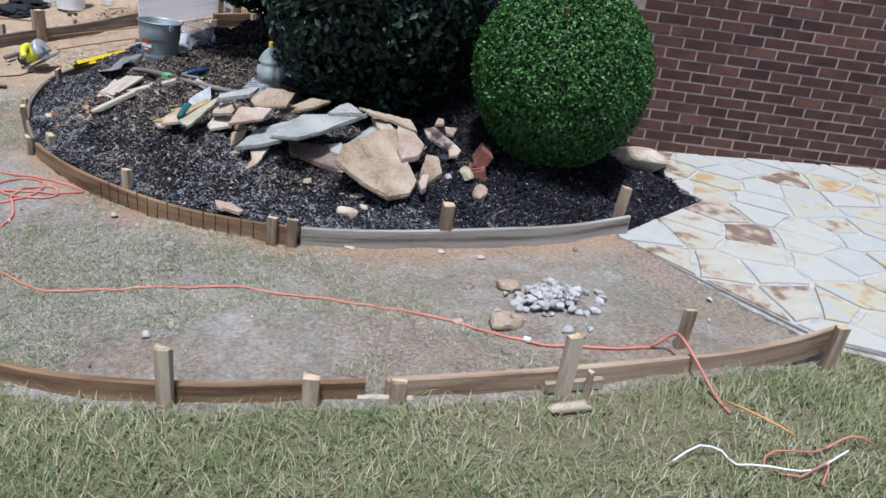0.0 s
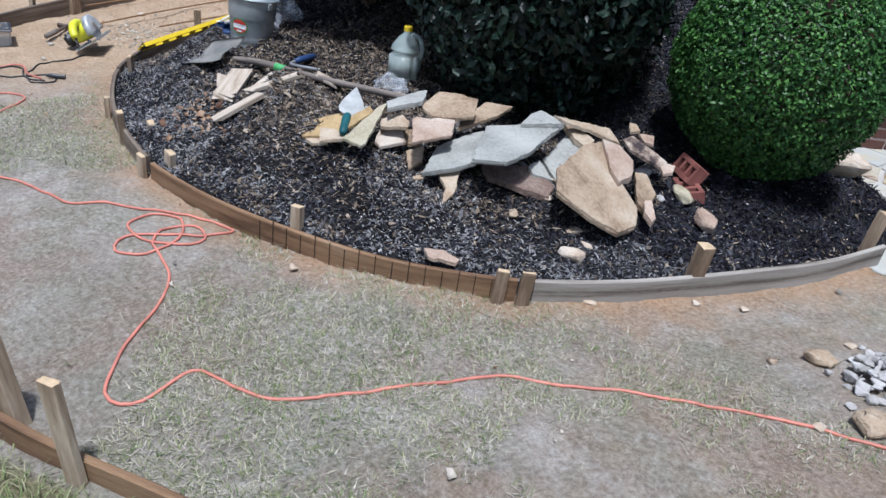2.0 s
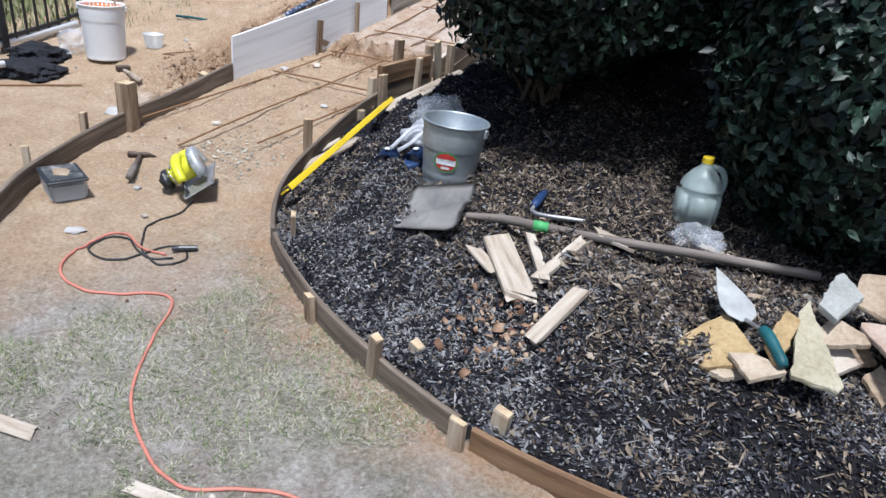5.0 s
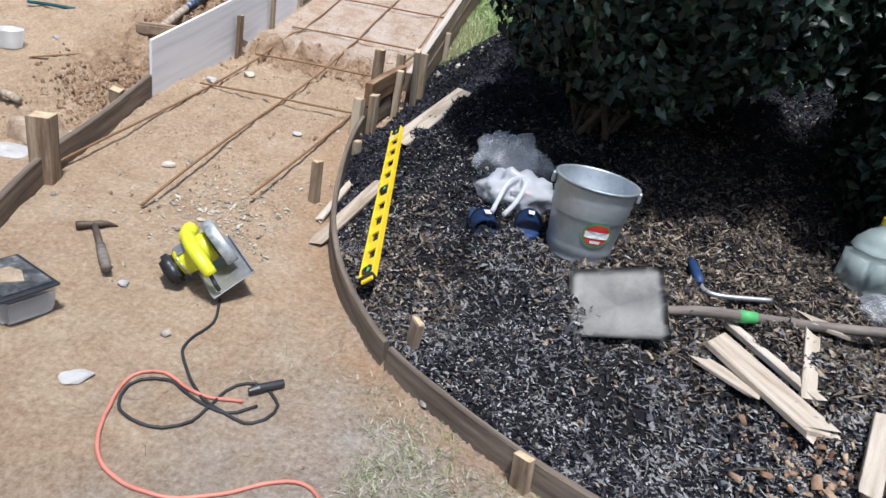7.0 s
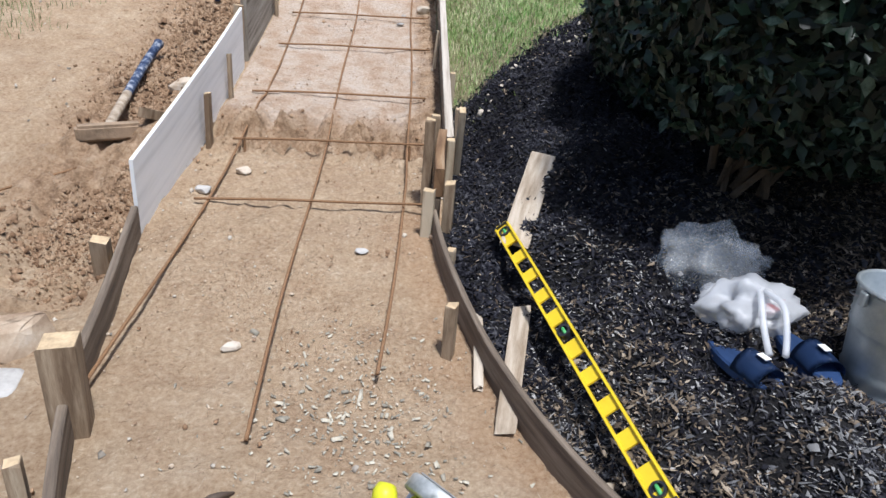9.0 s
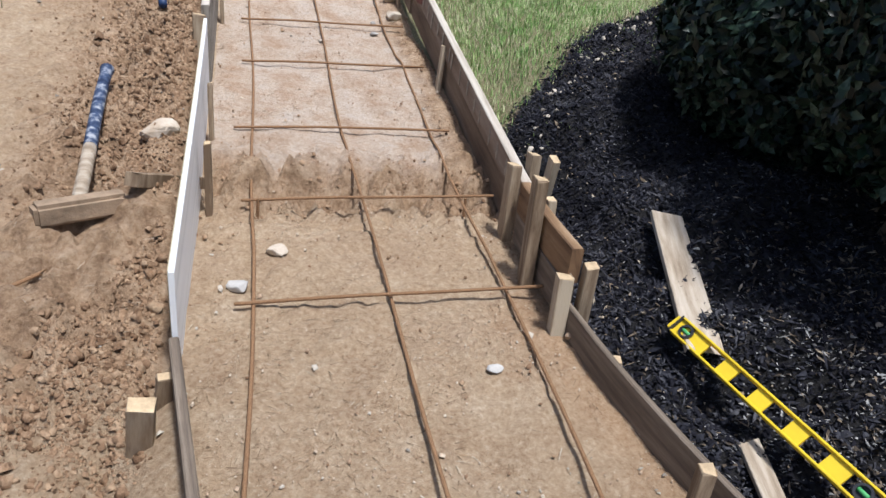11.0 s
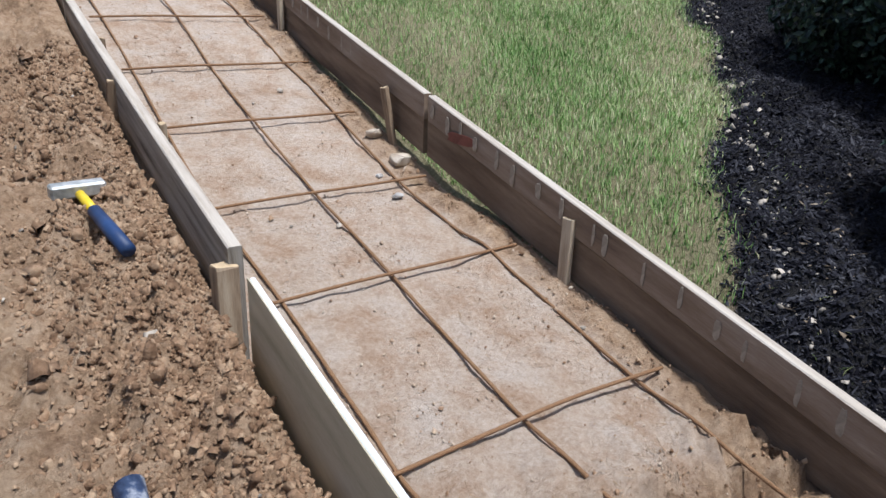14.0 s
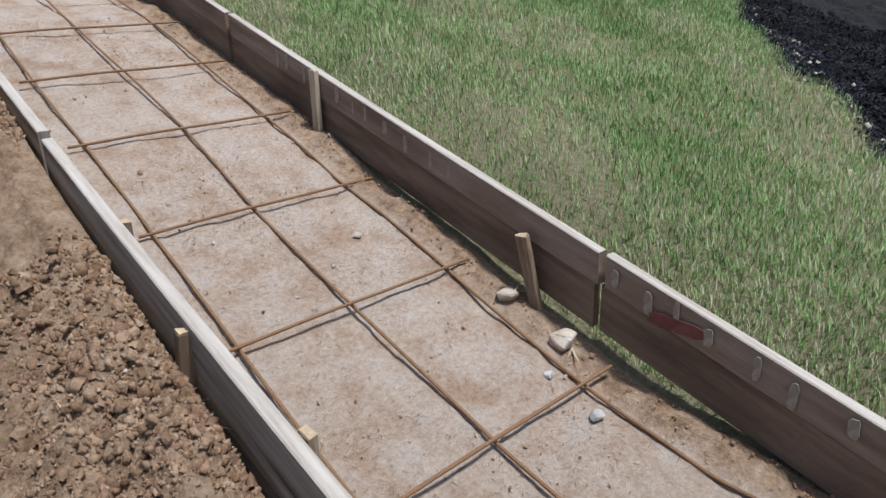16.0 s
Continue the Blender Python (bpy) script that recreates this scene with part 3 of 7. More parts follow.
def ground_material(m):
    m.use_nodes = True
    nt = m.node_tree
    bs = nt.nodes["Principled BSDF"]
    tc = nt.nodes.new("ShaderNodeTexCoord")

    def tex(scale, detail=8, rough=0.6):
        n = nt.nodes.new("ShaderNodeTexNoise")
        n.inputs["Scale"].default_value, n.inputs["Detail"].default_value, n.inputs["Roughness"].default_value = scale, detail, rough
        nt.links.new(tc.outputs["Object"], n.inputs["Vector"])
        return n.outputs[0]

    def ramp(src, stops):
        r = nt.nodes.new("ShaderNodeValToRGB")
        el = r.color_ramp.elements
        while len(el) < len(stops):
            el.new(0.5)
        for e, (p, c) in zip(el, stops):
            e.position, e.color = p, (*c, 1)
        nt.links.new(src, r.inputs[0])
        return r.outputs[0]

    def blend(fac, a, b):
        n = nt.nodes.new("ShaderNodeMix")
        n.data_type = "RGBA"
        nt.links.new(fac, n.inputs[0])
        nt.links.new(a, n.inputs[6])
        nt.links.new(b, n.inputs[7])
        return n.outputs[2]

    def attr(name, jitter=0.0, sharp=1.0):
        n = nt.nodes.new("ShaderNodeAttribute")
        n.attribute_name = name
        out = n.outputs["Fac"]
        if jitter:
            a = nt.nodes.new("ShaderNodeMath")
            a.operation = "MULTIPLY_ADD"
            nt.links.new(tex(7, 8, 0.7), a.inputs[0])
            a.inputs[1].default_value = jitter
            nt.links.new(out, a.inputs[2])
            b = nt.nodes.new("ShaderNodeMapRange")
            nt.links.new(a.outputs[0], b.inputs[0])
            b.inputs[1].default_value, b.inputs[2].default_value = 0.5 + jitter / 2 - 0.5 / sharp, 0.5 + jitter / 2 + 0.5 / sharp
            out = b.outputs[0]
        return out

    mid, fine, broad = tex(6), tex(60, 10, 0.78), tex(1.3, 6)
    dust = ramp(mid, [(0.3, (0.15, 0.12, 0.095)), (0.5, (0.32, 0.28, 0.24)), (0.7, (0.5, 0.47, 0.43))])
    dust2 = ramp(fine, [(0.36, (0.11, 0.09, 0.07)), (0.52, (0.34, 0.3, 0.255)), (0.68, (0.6, 0.57, 0.52))])
    clay = ramp(mid, [(0.25, (0.27, 0.17, 0.1)), (0.5, (0.42, 0.3, 0.19)), (0.75, (0.54, 0.43, 0.31))])
    clay2 = ramp(fine, [(0.36, (0.18, 0.105, 0.06)), (0.52, (0.44, 0.33, 0.22)), (0.68, (0.66, 0.56, 0.44))])
    half = nt.nodes.new("ShaderNodeValue")
    half.outputs[0].default_value = 0.5
    half = half.outputs[0]
    dust, clay = blend(half, dust, dust2), blend(half, clay, clay2)
    pale = blend(half, ramp(fine, [(0.36, (0.24, 0.155, 0.1)), (0.5, (0.44, 0.34, 0.26)), (0.66, (0.6, 0.52, 0.44))]), ramp(mid, [(0.36, (0.33, 0.2, 0.115)), (0.5, (0.48, 0.38, 0.295)), (0.66, (0.56, 0.5, 0.44))]))
    patch = ramp(tex(2.1, 7, 0.62), [(0.38, (0, 0, 0)), (0.62, (0.75, 0.75, 0.75))])
    dust = blend(patch, dust, ramp(fine, [(0.34, (0.09, 0.088, 0.055)), (0.52, (0.25, 0.245, 0.185)), (0.7, (0.5, 0.49, 0.42))]))
    patch2 = ramp(tex(3.3, 7, 0.65), [(0.52, (0, 0, 0)), (0.7, (0.8, 0.8, 0.8))])
    dust = blend(patch2, dust, ramp(fine, [(0.34, (0.28, 0.25, 0.215)), (0.6, (0.62, 0.59, 0.55))]))
    clay = blend(patch2, clay, ramp(fine, [(0.3, (0.2, 0.12, 0.07)), (0.6, (0.4, 0.28, 0.18))]))
    earth = ramp(tex(1.7, 7, 0.6), [(0.47, (0, 0, 0)), (0.6, (0.7, 0.7, 0.7))])
    dust = blend(earth, dust, ramp(fine, [(0.36, (0.13, 0.088, 0.062)), (0.52, (0.29, 0.22, 0.17)), (0.68, (0.46, 0.39, 0.33))]))
    col = blend(attr("clay", 0.7, 1.6), dust, clay)
    col = blend(attr("walk", 1.2, 2.0), col, pale)
    # damp brown clay; dark patches imitate shade between lumps in the colour
    moist_shade = blend(half, ramp(fine, [(0.36, (0.14, 0.08, 0.045)), (0.52, (0.35, 0.235, 0.145)), (0.68, (0.54, 0.41, 0.29))]), ramp(tex(13, 8, 0.7), [(0.38, (0.14, 0.08, 0.045)), (0.5, (0.35, 0.235, 0.145)), (0.64, (0.54, 0.41, 0.29))]))
    col = blend(attr("dug", 1.0, 1.7), col, moist_shade)
    col = blend(attr("rust", 1.1, 1.3), col, ramp(fine, [(0.3, (0.26, 0.14, 0.07)), (0.55, (0.42, 0.28, 0.17)), (0.78, (0.55, 0.43, 0.31))]))
    col = blend(attr("lawn", 0.5, 2.0), col, ramp(fine, [(0.3, (0.11, 0.1, 0.05)), (0.6, (0.27, 0.24, 0.14)), (0.8, (0.42, 0.37, 0.25))]))
    col = blend(attr("bed", 0.25, 3.0), col, ramp(fine, [(0.3, (0.008, 0.0075, 0.009)), (0.6, (0.022, 0.021, 0.022)), (0.8, (0.06, 0.055, 0.05))]))
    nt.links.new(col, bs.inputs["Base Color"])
    # damp trodden clay shines a little in patches
    slick = nt.nodes.new("ShaderNodeMath")
    slick.operation = "MULTIPLY"
    nt.links.new(attr("walk"), slick.inputs[0])
    nt.links.new(ramp(tex(2.6, 5, 0.55), [(0.5, (0, 0, 0)), (0.66, (1, 1, 1))]), slick.inputs[1])
    gloss = nt.nodes.new("ShaderNodeMapRange")
    nt.links.new(slick.outputs[0], gloss.inputs[0])
    gloss.inputs[3].default_value, gloss.inputs[4].default_value = 0.95, 0.5
    nt.links.new(gloss.outputs[0], bs.inputs["Roughness"])
    bs.inputs["Specular IOR Level"].default_value = 0.3
    bp = nt.nodes.new("ShaderNodeBump")
    bp.inputs["Strength"].default_value, bp.inputs["Distance"].default_value = 1.0, 0.014
    nt.links.new(fine, bp.inputs["Height"])
    nt.links.new(bp.outputs[0], bs.inputs["Normal"])


ground_material(GROUND)


# ---- boards, stakes and rails of the forms ----
def board(line, low, tall, thick, material, label, name="form_board", wave=0.0, side=1, kind="", top_material=None, group="form boards"):
    """A board on edge along a line; low(s) gives the foot's height there."""
    line = np.array(line)
    seglen = np.r_[0, np.cumsum(np.hypot(*np.diff(line, axis=0).T))]
    tang = np.gradient(line, axis=0)
    tang /= np.linalg.norm(tang, axis=1)[:, None]
    nor = np.stack([-tang[:, 1], tang[:, 0]], 1) * thick / 2
    z0 = np.array([low(*p) for p in line])
    k = np.ones(9) / 9
    if len(z0) > 12:
        z0 = np.convolve(np.pad(z0, 4, mode="reflect", reflect_type="odd"), k, "valid")
    c = min(0.004, thick * 0.2)
    sect = [(-1, 0, 0), (1, 0, 0), (1, 1, -c), (1 - 2 * c / thick, 1, 0), (-1 + 2 * c / thick, 1, 0), (-1, 1, -c)]
    bm = bmesh.new()
    uv = bm.loops.layers.uv.new("UVMap")
    rings = []
    rnd = random.Random(int(seglen[-1] * 1000))
    ph = rnd.random() * 9
    for i, p in enumerate(line):
        dz = wave * math.sin(seglen[i] * 7 + ph)
        rings.append([bm.verts.new((p[0] + nor[i][0] * a, p[1] + nor[i][1] * a, z0[i] + (tall if b else 0) + e + (dz if b else 0))) for a, b, e in sect])
    dist = [0, thick, thick + tall - c, thick + tall, 2 * thick + tall, 2 * thick + tall + c, 2 * thick + 2 * tall]
    for i in range(len(line) - 1):
        for j in range(6):
            f = bm.faces.new((rings[i][j], rings[i][(j + 1) % 6], rings[i + 1][(j + 1) % 6], rings[i + 1][j]))
            us = [(seglen[i] + ph, dist[j]), (seglen[i] + ph, dist[j + 1]), (seglen[i + 1] + ph, dist[j + 1]), (seglen[i + 1] + ph, dist[j])]
            for lp, w in zip(f.loops, us):
                lp[uv].uv = w
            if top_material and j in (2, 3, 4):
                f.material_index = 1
    for r in (rings[0][::-1], rings[-1]):
        f = bm.faces.new(r)
        for lp, w in zip(f.loops, [(0, 0), (0, thick), (tall, thick), (tall, 0), (0, 0), (0, 0)]):
            lp[uv].uv = w
    bmesh.ops.recalc_face_normals(bm, faces=bm.faces)
    ob = part(name, bm, material)
    if top_material:
        ob.data.materials.append(top_material)
    return tagged(ob, label, "board", group)


def cut(line, a, b):
    """The stretch of a line between the points nearest to a and b."""
    i = int(np.argmin(np.hypot(*(line - np.array(a)).T)))
    j = int(np.argmin(np.hypot(*(line - np.array(b)).T)))
    return line[min(i, j):max(i, j) + 1]


fine_inner, fine_outer = smooth_line(INNER, 0.02), smooth_line(OUTER, 0.02)
low_in = lambda x, y: float(profile(y)) - 0.03
low_out = lambda x, y: float(profile(y) + 0.1 * ss((x - 3.6) / 1.6) - 0.05 * ss((x - 1.0) / 2.0) * ss((-2.6 - y) / 1.0) - 0.04 * ss((x - 5.4) / 0.5)) - 0.03
board(cut(fine_inner, (4.92, -0.66), (4.0, -1.92)), low_in, 0.115, 0.022, WOOD_GREY, "weathered grey plank bent along the mulch bed's edge")
board(cut(fine_inner, (3.96, -1.95), (2.36, -2.35)), low_in, 0.115, 0.02, WOOD_BROWN, "brown plank kerfed and bent round the mulch bed")
# dark strips on the plank's face stand for the shade inside saw cuts
KERF = mat("kerf_shade", two((0.03, 0.02, 0.014), 0.3), 20, 4, 0.95, 0.2, 90)
bent = [o for o in scene.objects if o.name.startswith("form_board")][1]
for k in range(16):
    t = cut(fine_inner, (3.93, -1.97), (2.95, -2.335))
    i = int(3 + k * (len(t) - 8) / 15)
    d = Vector((*(t[i + 1] - t[i - 1]), 0)).normalized()
    out = Vector((-d.y, d.x, 0)) if d.x < 0 else Vector((d.y, -d.x, 0))
    kp = part("saw_kerf", box_bm(0.003, 0.003, 0.085 + 0.01 * (k % 3), 0.0), KERF, bent)
    kp.matrix_basis = pose(t[i][0] + out.x * 0.0105, t[i][1] + out.y * 0.0105, low_in(*t[i]) + 0.022, 0, 0, math.degrees(math.atan2(d.y, d.x)))
board(cut(fine_inner, (2.33, -2.345), (1.18, -1.81)), low_in, 0.125, 0.02, WOOD_DARK, "mossy dark plank bent round the mulch bed")
board(cut(fine_inner, (1.16, -1.79), (0.54, -0.14)), low_in, 0.13, 0.02, WOOD_DARK, "old dark plank bent beside the yellow level")
board(cut(fine_outer, (5.94, -1.0), (5.06, -2.48)), low_out, 0.1, 0.022, WOOD_TAN, "pale new plank of the outer form beside the lawn")
board(cut(fine_outer, (5.03, -2.51), (2.95, -3.45)), low_out, 0.1, 0.022, WOOD_BROWN, "brown plank of the outer form beside the lawn")
board(cut(fine_outer, (2.9, -3.45), (0.2, -2.4)), low_out, 0.1, 0.022, WOOD_DARK, "old plank of the outer form on bare soil")
board(cut(fine_outer, (0.16, -2.36), (-0.57, -0.27)), lambda x, y: low_out(x, y) + 0.02, 0.12, 0.025, WOOD_DARK, "old grey plank of the form beside bare clay")

ys = lambda a, b, x0, x1: np.stack([np.interp(np.arange(a, b, 0.06), [a, b], [x0, x1]), np.arange(a, b, 0.06)], 1)
rail_top = lambda x, y: 0.217 + 0.253 * y + 0.0045 * y * y
for a, b in ((0.42, 2.72), (2.72, 5.2), (5.2, 9.0)):
    board(ys(a, b - 0.004, 0.63, 0.64), lambda x, y: rail_top(x, y) - 0.275, 0.158, 0.03, WOOD_RAIL_LOW, "dark stained lower plank of the straight form", group="rail planks")
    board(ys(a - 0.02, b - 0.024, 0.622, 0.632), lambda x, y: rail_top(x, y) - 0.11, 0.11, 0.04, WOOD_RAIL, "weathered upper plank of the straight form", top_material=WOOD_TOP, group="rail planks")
SMEAR = mat("dried_cement", two((0.31, 0.27, 0.22), 0.3), 30, 6, 0.95, 0.6, 120)
RED_MARK = mat("red_marking_paint", two((0.17, 0.065, 0.05), 0.4), 14, 6, 0.8, 0.2, 60)


def smear(parent, y, z, wide, tall, material, name, label, seed):
    """A thin uneven patch on a rail's inner face."""
    rnd = random.Random(seed)
    bm = bmesh.new()
    n = 12
    ring = []
    for i in range(n):
        c, d = math.cos(2 * math.pi * i / n), math.sin(2 * math.pi * i / n)
        k = 1 / max(abs(c), abs(d))
        ring.append((c * k * rnd.uniform(0.75, 1.0) * wide / 2, d * k * rnd.uniform(0.8, 1.0) * tall / 2))
    out = [bm.verts.new((0.001, a, b)) for a, b in ring]
    top = [bm.verts.new((-0.0008, a * 0.94, b * 0.96)) for a, b in ring]
    for i in range(n):
        bm.faces.new((out[i], out[(i + 1) % n], top[(i + 1) % n], top[i]))
    bm.faces.new(top)
    ob = part(name, bm, material, parent, label)
    ob.location = (float(np.interp(y, [0.4, 9], [0.602, 0.612])), y, z)


upper_rails = [o for o in scene.objects if o.name.startswith("form_board") and o.data.materials[0] == WOOD_RAIL]
rs = random.Random(77)
for k in range(34):
    y = 0.55 + 0.125 * k + rs.uniform(-0.04, 0.04)
    rail = upper_rails[0] if y < 2.7 else upper_rails[1]
    smear(rail, y, rail_top(0, y) - rs.uniform(0.045, 0.065), rs.uniform(0.012, 0.035), rs.uniform(0.06, 0.09), SMEAR, "cement_smear", "pale dried cement smear", k)
smear(upper_rails[0], 2.42, rail_top(0, 2.42) - 0.078, 0.22, 0.05, RED_MARK, "paint_mark", "faint red paint mark", 91)
corner = smooth_line([(0.55, -0.15), (0.56, 0.1), (0.585, 0.385)], 0.03)
board(corner, lambda x, y: 0.105 + 0.05 * y, 0.12, 0.03, WOOD_DARK, "lower weathered plank at the bend of the form", group="bend planks")
board(corner + [0.003, 0], lambda x, y: 0.232 + 0.03 * y, 0.115, 0.038, WOOD_BROWN, "red-brown upper plank at the bend of the form", group="bend planks")

left_top = lambda x, y: 0.385 + 0.19 * y + 0.0085 * y * y
left_low = lambda x, y: left_top(x, y) - float(np.interp(y, [-0.3, 1.0], [0.265, 0.3]))
panel = board(ys(-0.26, 1.66, -0.565, -0.57), lambda x, y: left_low(x, y) - 0.08, 0.355, 0.014, WHITE_PAINT, "white painted panel set on edge as a form", "white_form_panel", top_material=WHITE_PAINT, group="")
back = board(ys(-0.25, 1.65, -0.5735, -0.5785), lambda x, y: left_low(x, y) - 0.078, 0.35, 0.003, KHAKI, "bare khaki back", "panel_back", group="")
back.parent = panel
for a, b in ((1.70, 4.1), (4.1, 9.0)):
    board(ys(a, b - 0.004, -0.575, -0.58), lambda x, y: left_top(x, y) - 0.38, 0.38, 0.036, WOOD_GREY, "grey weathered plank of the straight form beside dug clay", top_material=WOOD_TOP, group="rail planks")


def stake(x, y, top, w=0.035, d=0.02, turn=0.0, lean=(0, 0), label="rough sawn wooden stake holding the form", deep=0.03, chip=True):
    foot = g1(x, y) - deep
    tall = top - foot
    bm = box_bm(w, d, tall, 0.0025)
    rnd = random.Random(int(x * 977 + y * 331))
    for v in bm.verts:
        if v.co.z > tall * 0.5:
            v.co.z += rnd.uniform(-0.008, 0.003)
            v.co.x += rnd.uniform(-0.002, 0.002)
    ob = part("stake", bm, STAKE)
    ob.data.materials.append(STAKE_TOP)
    for p in ob.data.polygons:
        if p.normal.z > 0.8:
            p.material_index = 1
    ob.matrix_basis = pose(x, y, foot, lean[0], lean[1], turn)
    return tagged(ob, label, "stake", "form stakes")


for row in [(1.62, -2.12, 0.0, 0.05, 0.025, -30, (0, -6)), (1.96, -2.24, 0.06, 0.04, 0.03, -22, (3, 9)), (2.33, -2.375, -0.01, 0.05, 0.02, -5), (2.06, -2.16, 0.02, 0.045, 0.03, -20, (0, 12)),
            (2.42, -2.30, 0.02, 0.05, 0.03, -5, (0, 6)), (3.17, -2.27, 0.05, 0.045, 0.03, 10), (3.915, -2.015, 0.02, 0.045, 0.025, 35, (0, 2)), (3.985, -1.965, 0.025, 0.045, 0.025, 38, (0, 3)), (4.40, -1.44, 0.13, 0.05, 0.05, 50, (0, 3)),
            (4.86, -0.68, 0.22, 0.045, 0.035, 60, (0, 5)), (4.67, -2.925, 0.12, 0.045, 0.022, 35), (4.96, -2.66, 0.07, 0.045, 0.022, 42), (5.115, -2.475, 0.06, 0.045, 0.022, 48),
            (5.42, -2.075, 0.2, 0.045, 0.03, 58), (5.565, -1.545, 0.17, 0.045, 0.022, 62), (5.96, -1.1, 0.13, 0.045, 0.03, 55), (3.33, -3.34, 0.06, 0.06, 0.04, 15, (0, -12)), (3.62, -3.34, 0.1, 0.05, 0.022, 15, (0, -8)),
            (2.72, -3.4, 0.02, 0.06, 0.045, 0), (2.63, -3.5, 0.1, 0.045, 0.02, 0, (0, 20)),
            (0.575, -0.86, 0.15, 0.04, 0.035, 70, (0, 0)), (1.23, -1.75, 0.08, 0.05, 0.022, -50, (0, 8)), (0.515, -0.18, 0.265, 0.05, 0.045, 80, (0, 4)), (0.595, -0.17, 0.3, 0.045, 0.04, 80, (0, 0)),
            (0.515, 0.1, 0.47, 0.06, 0.04, 84, (0, 2)), (0.615, 0.2, 0.36, 0.04, 0.035, 90, (0, 4)), (0.555, 0.44, 0.41, 0.06, 0.04, 90), (0.67, 0.54, 0.42, 0.06, 0.04, 90), (0.665, 0.42, 0.47, 0.05, 0.03, 90, (0, -12)),
            (0.60, -0.4, 0.12, 0.04, 0.03, 70), (0.585, 1.74, 0.62, 0.05, 0.022, 88, (4, 4)), (0.585, 2.93, 0.94, 0.05, 0.022, 88, (-4, 12)), (0.59, 4.3, 1.4, 0.05, 0.025, 88), (0.67, 1.2, 0.47, 0.04, 0.03, 90),
            (-0.40, -1.23, 0.21, 0.085, 0.075, 12), (-0.38, -1.52, 0.1, 0.035, 0.03, 20), (-0.17, -1.97, 0.07, 0.03, 0.02, 40), (-0.525, 0.61, 0.4, 0.05, 0.025, 90, (0, 4)), (-0.535, 1.12, 0.5, 0.04, 0.02, 90),
            (-0.605, 1.7, 0.695, 0.055, 0.045, 5), (-0.53, 2.55, 0.9, 0.045, 0.022, 90, (0, 0)), (-0.615, 2.95, 1.0, 0.04, 0.03, 0, (0, 5)), (-0.535, 3.5, 1.12, 0.045, 0.022, 90), (-0.59, -0.33, 0.1, 0.05, 0.03, 10, (0, 6)),
            (-0.64, -0.42, 0.13, 0.06, 0.045, 0, (14, 6)), (5.47, -2.02, 0.08, 0.02, 0.012, 0)]:
    stake(*row[:3], *row[3:6], lean=row[6] if len(row) > 6 else (0, 0))


# short cleats nailed across the outer form
def cleat(x, y, z, length, turn, label):
    ob = part("cleat", box_bm(length, 0.02, 0.035, 0.002), SPLIT)
    ob.matrix_basis = pose(x, y, z, 0, 0, turn)
    return tagged(ob, label, "wood block", "form cleats")


cleat(5.085, -2.49, -0.045, 0.16, 48, "pale splintered wood cleat on the outer form")
cleat(5.43, -2.03, -0.005, 0.2, 58, "pale wood cleat behind the tall stake")


# ---- steel grid ----
def rebar(points, label, r=0.0055):
    line = smooth_line(points, 0.02)
    taper = [1.0 + 0.12 * (i % 2) for i in range(len(line))]
    ob = part("rebar", tube_bm(line, r, 8, taper), RUST, smooth=True)
    return tagged(ob, label, "rebar", "steel grid bars")


CROSS = [(0.0, 0.115), (0.63, 0.19), (1.27, 0.285), (1.97, 0.445), (2.59, 0.575), (3.22, 0.77), (3.85, 0.96), (4.46, 1.185), (5.1, 1.39), (5.75, 1.58), (6.4, 1.75)]
for k, (y, z) in enumerate(CROSS):
    s = 0.02 * math.sin(k * 2.3)
    rebar([(-0.43 + s, y - 0.01, z - 0.004), (-0.1, y - 0.004, z + 0.008), (0.2, y + 0.004, z + 0.01), (0.55 + s, y + 0.008 - 0.03 * (k == 2), z + 0.018)], "rusty steel bar lying across the walk's bed")
long_z = lambda y: float(np.interp(y, [-1.35, -0.9] + [c[0] for c in CROSS] + [8], [-0.045, 0.01] + [c[1] - 0.012 for c in CROSS] + [2.0]))
for x0, x1, y0 in ((-0.42, -0.37, -1.15), (0.04, 0.03, -1.28), (0.36, 0.44, -1.02)):
    yy = np.arange(y0, 7.5, 0.16)
    rebar([(np.interp(y, [y0, 0.3], [x0 + 0.0, x1]) + 0.008 * math.sin(3 * y + x0 * 9), y, max(long_z(y), g1(np.interp(y, [y0, 0.3], [x0, x1]), y) + 0.006) + 0.002) for y in yy], "long rusty steel bar lying along the walk's bed")
# short prop bars under the crossings
for x, y in ((-0.36, 0.6), (0.44, 0.62)):
    ob = part("rebar_prop", tube_bm([(x, y, 0.0), (x + 0.005, y + 0.005, 0.2)], 0.006), RUST)
    tagged(ob, "short rusty prop bar driven under the grid", "rebar", "grid props")


# ---- flagstone walk and brick house wall ----
def clip_poly(poly, n, d):
    """The part of a polygon where p.n <= d."""
    out = []
    for a, b in zip(poly, poly[1:] + poly[:1]):
        u, v = a[0] * n[0] + a[1] * n[1] - d, b[0] * n[0] + b[1] * n[1] - d
        if u <= 0:
            out.append(a)
        if u * v < 0:
            t = u / (u - v)
            out.append((a[0] + (b[0] - a[0]) * t, a[1] + (b[1] - a[1]) * t))
    return out


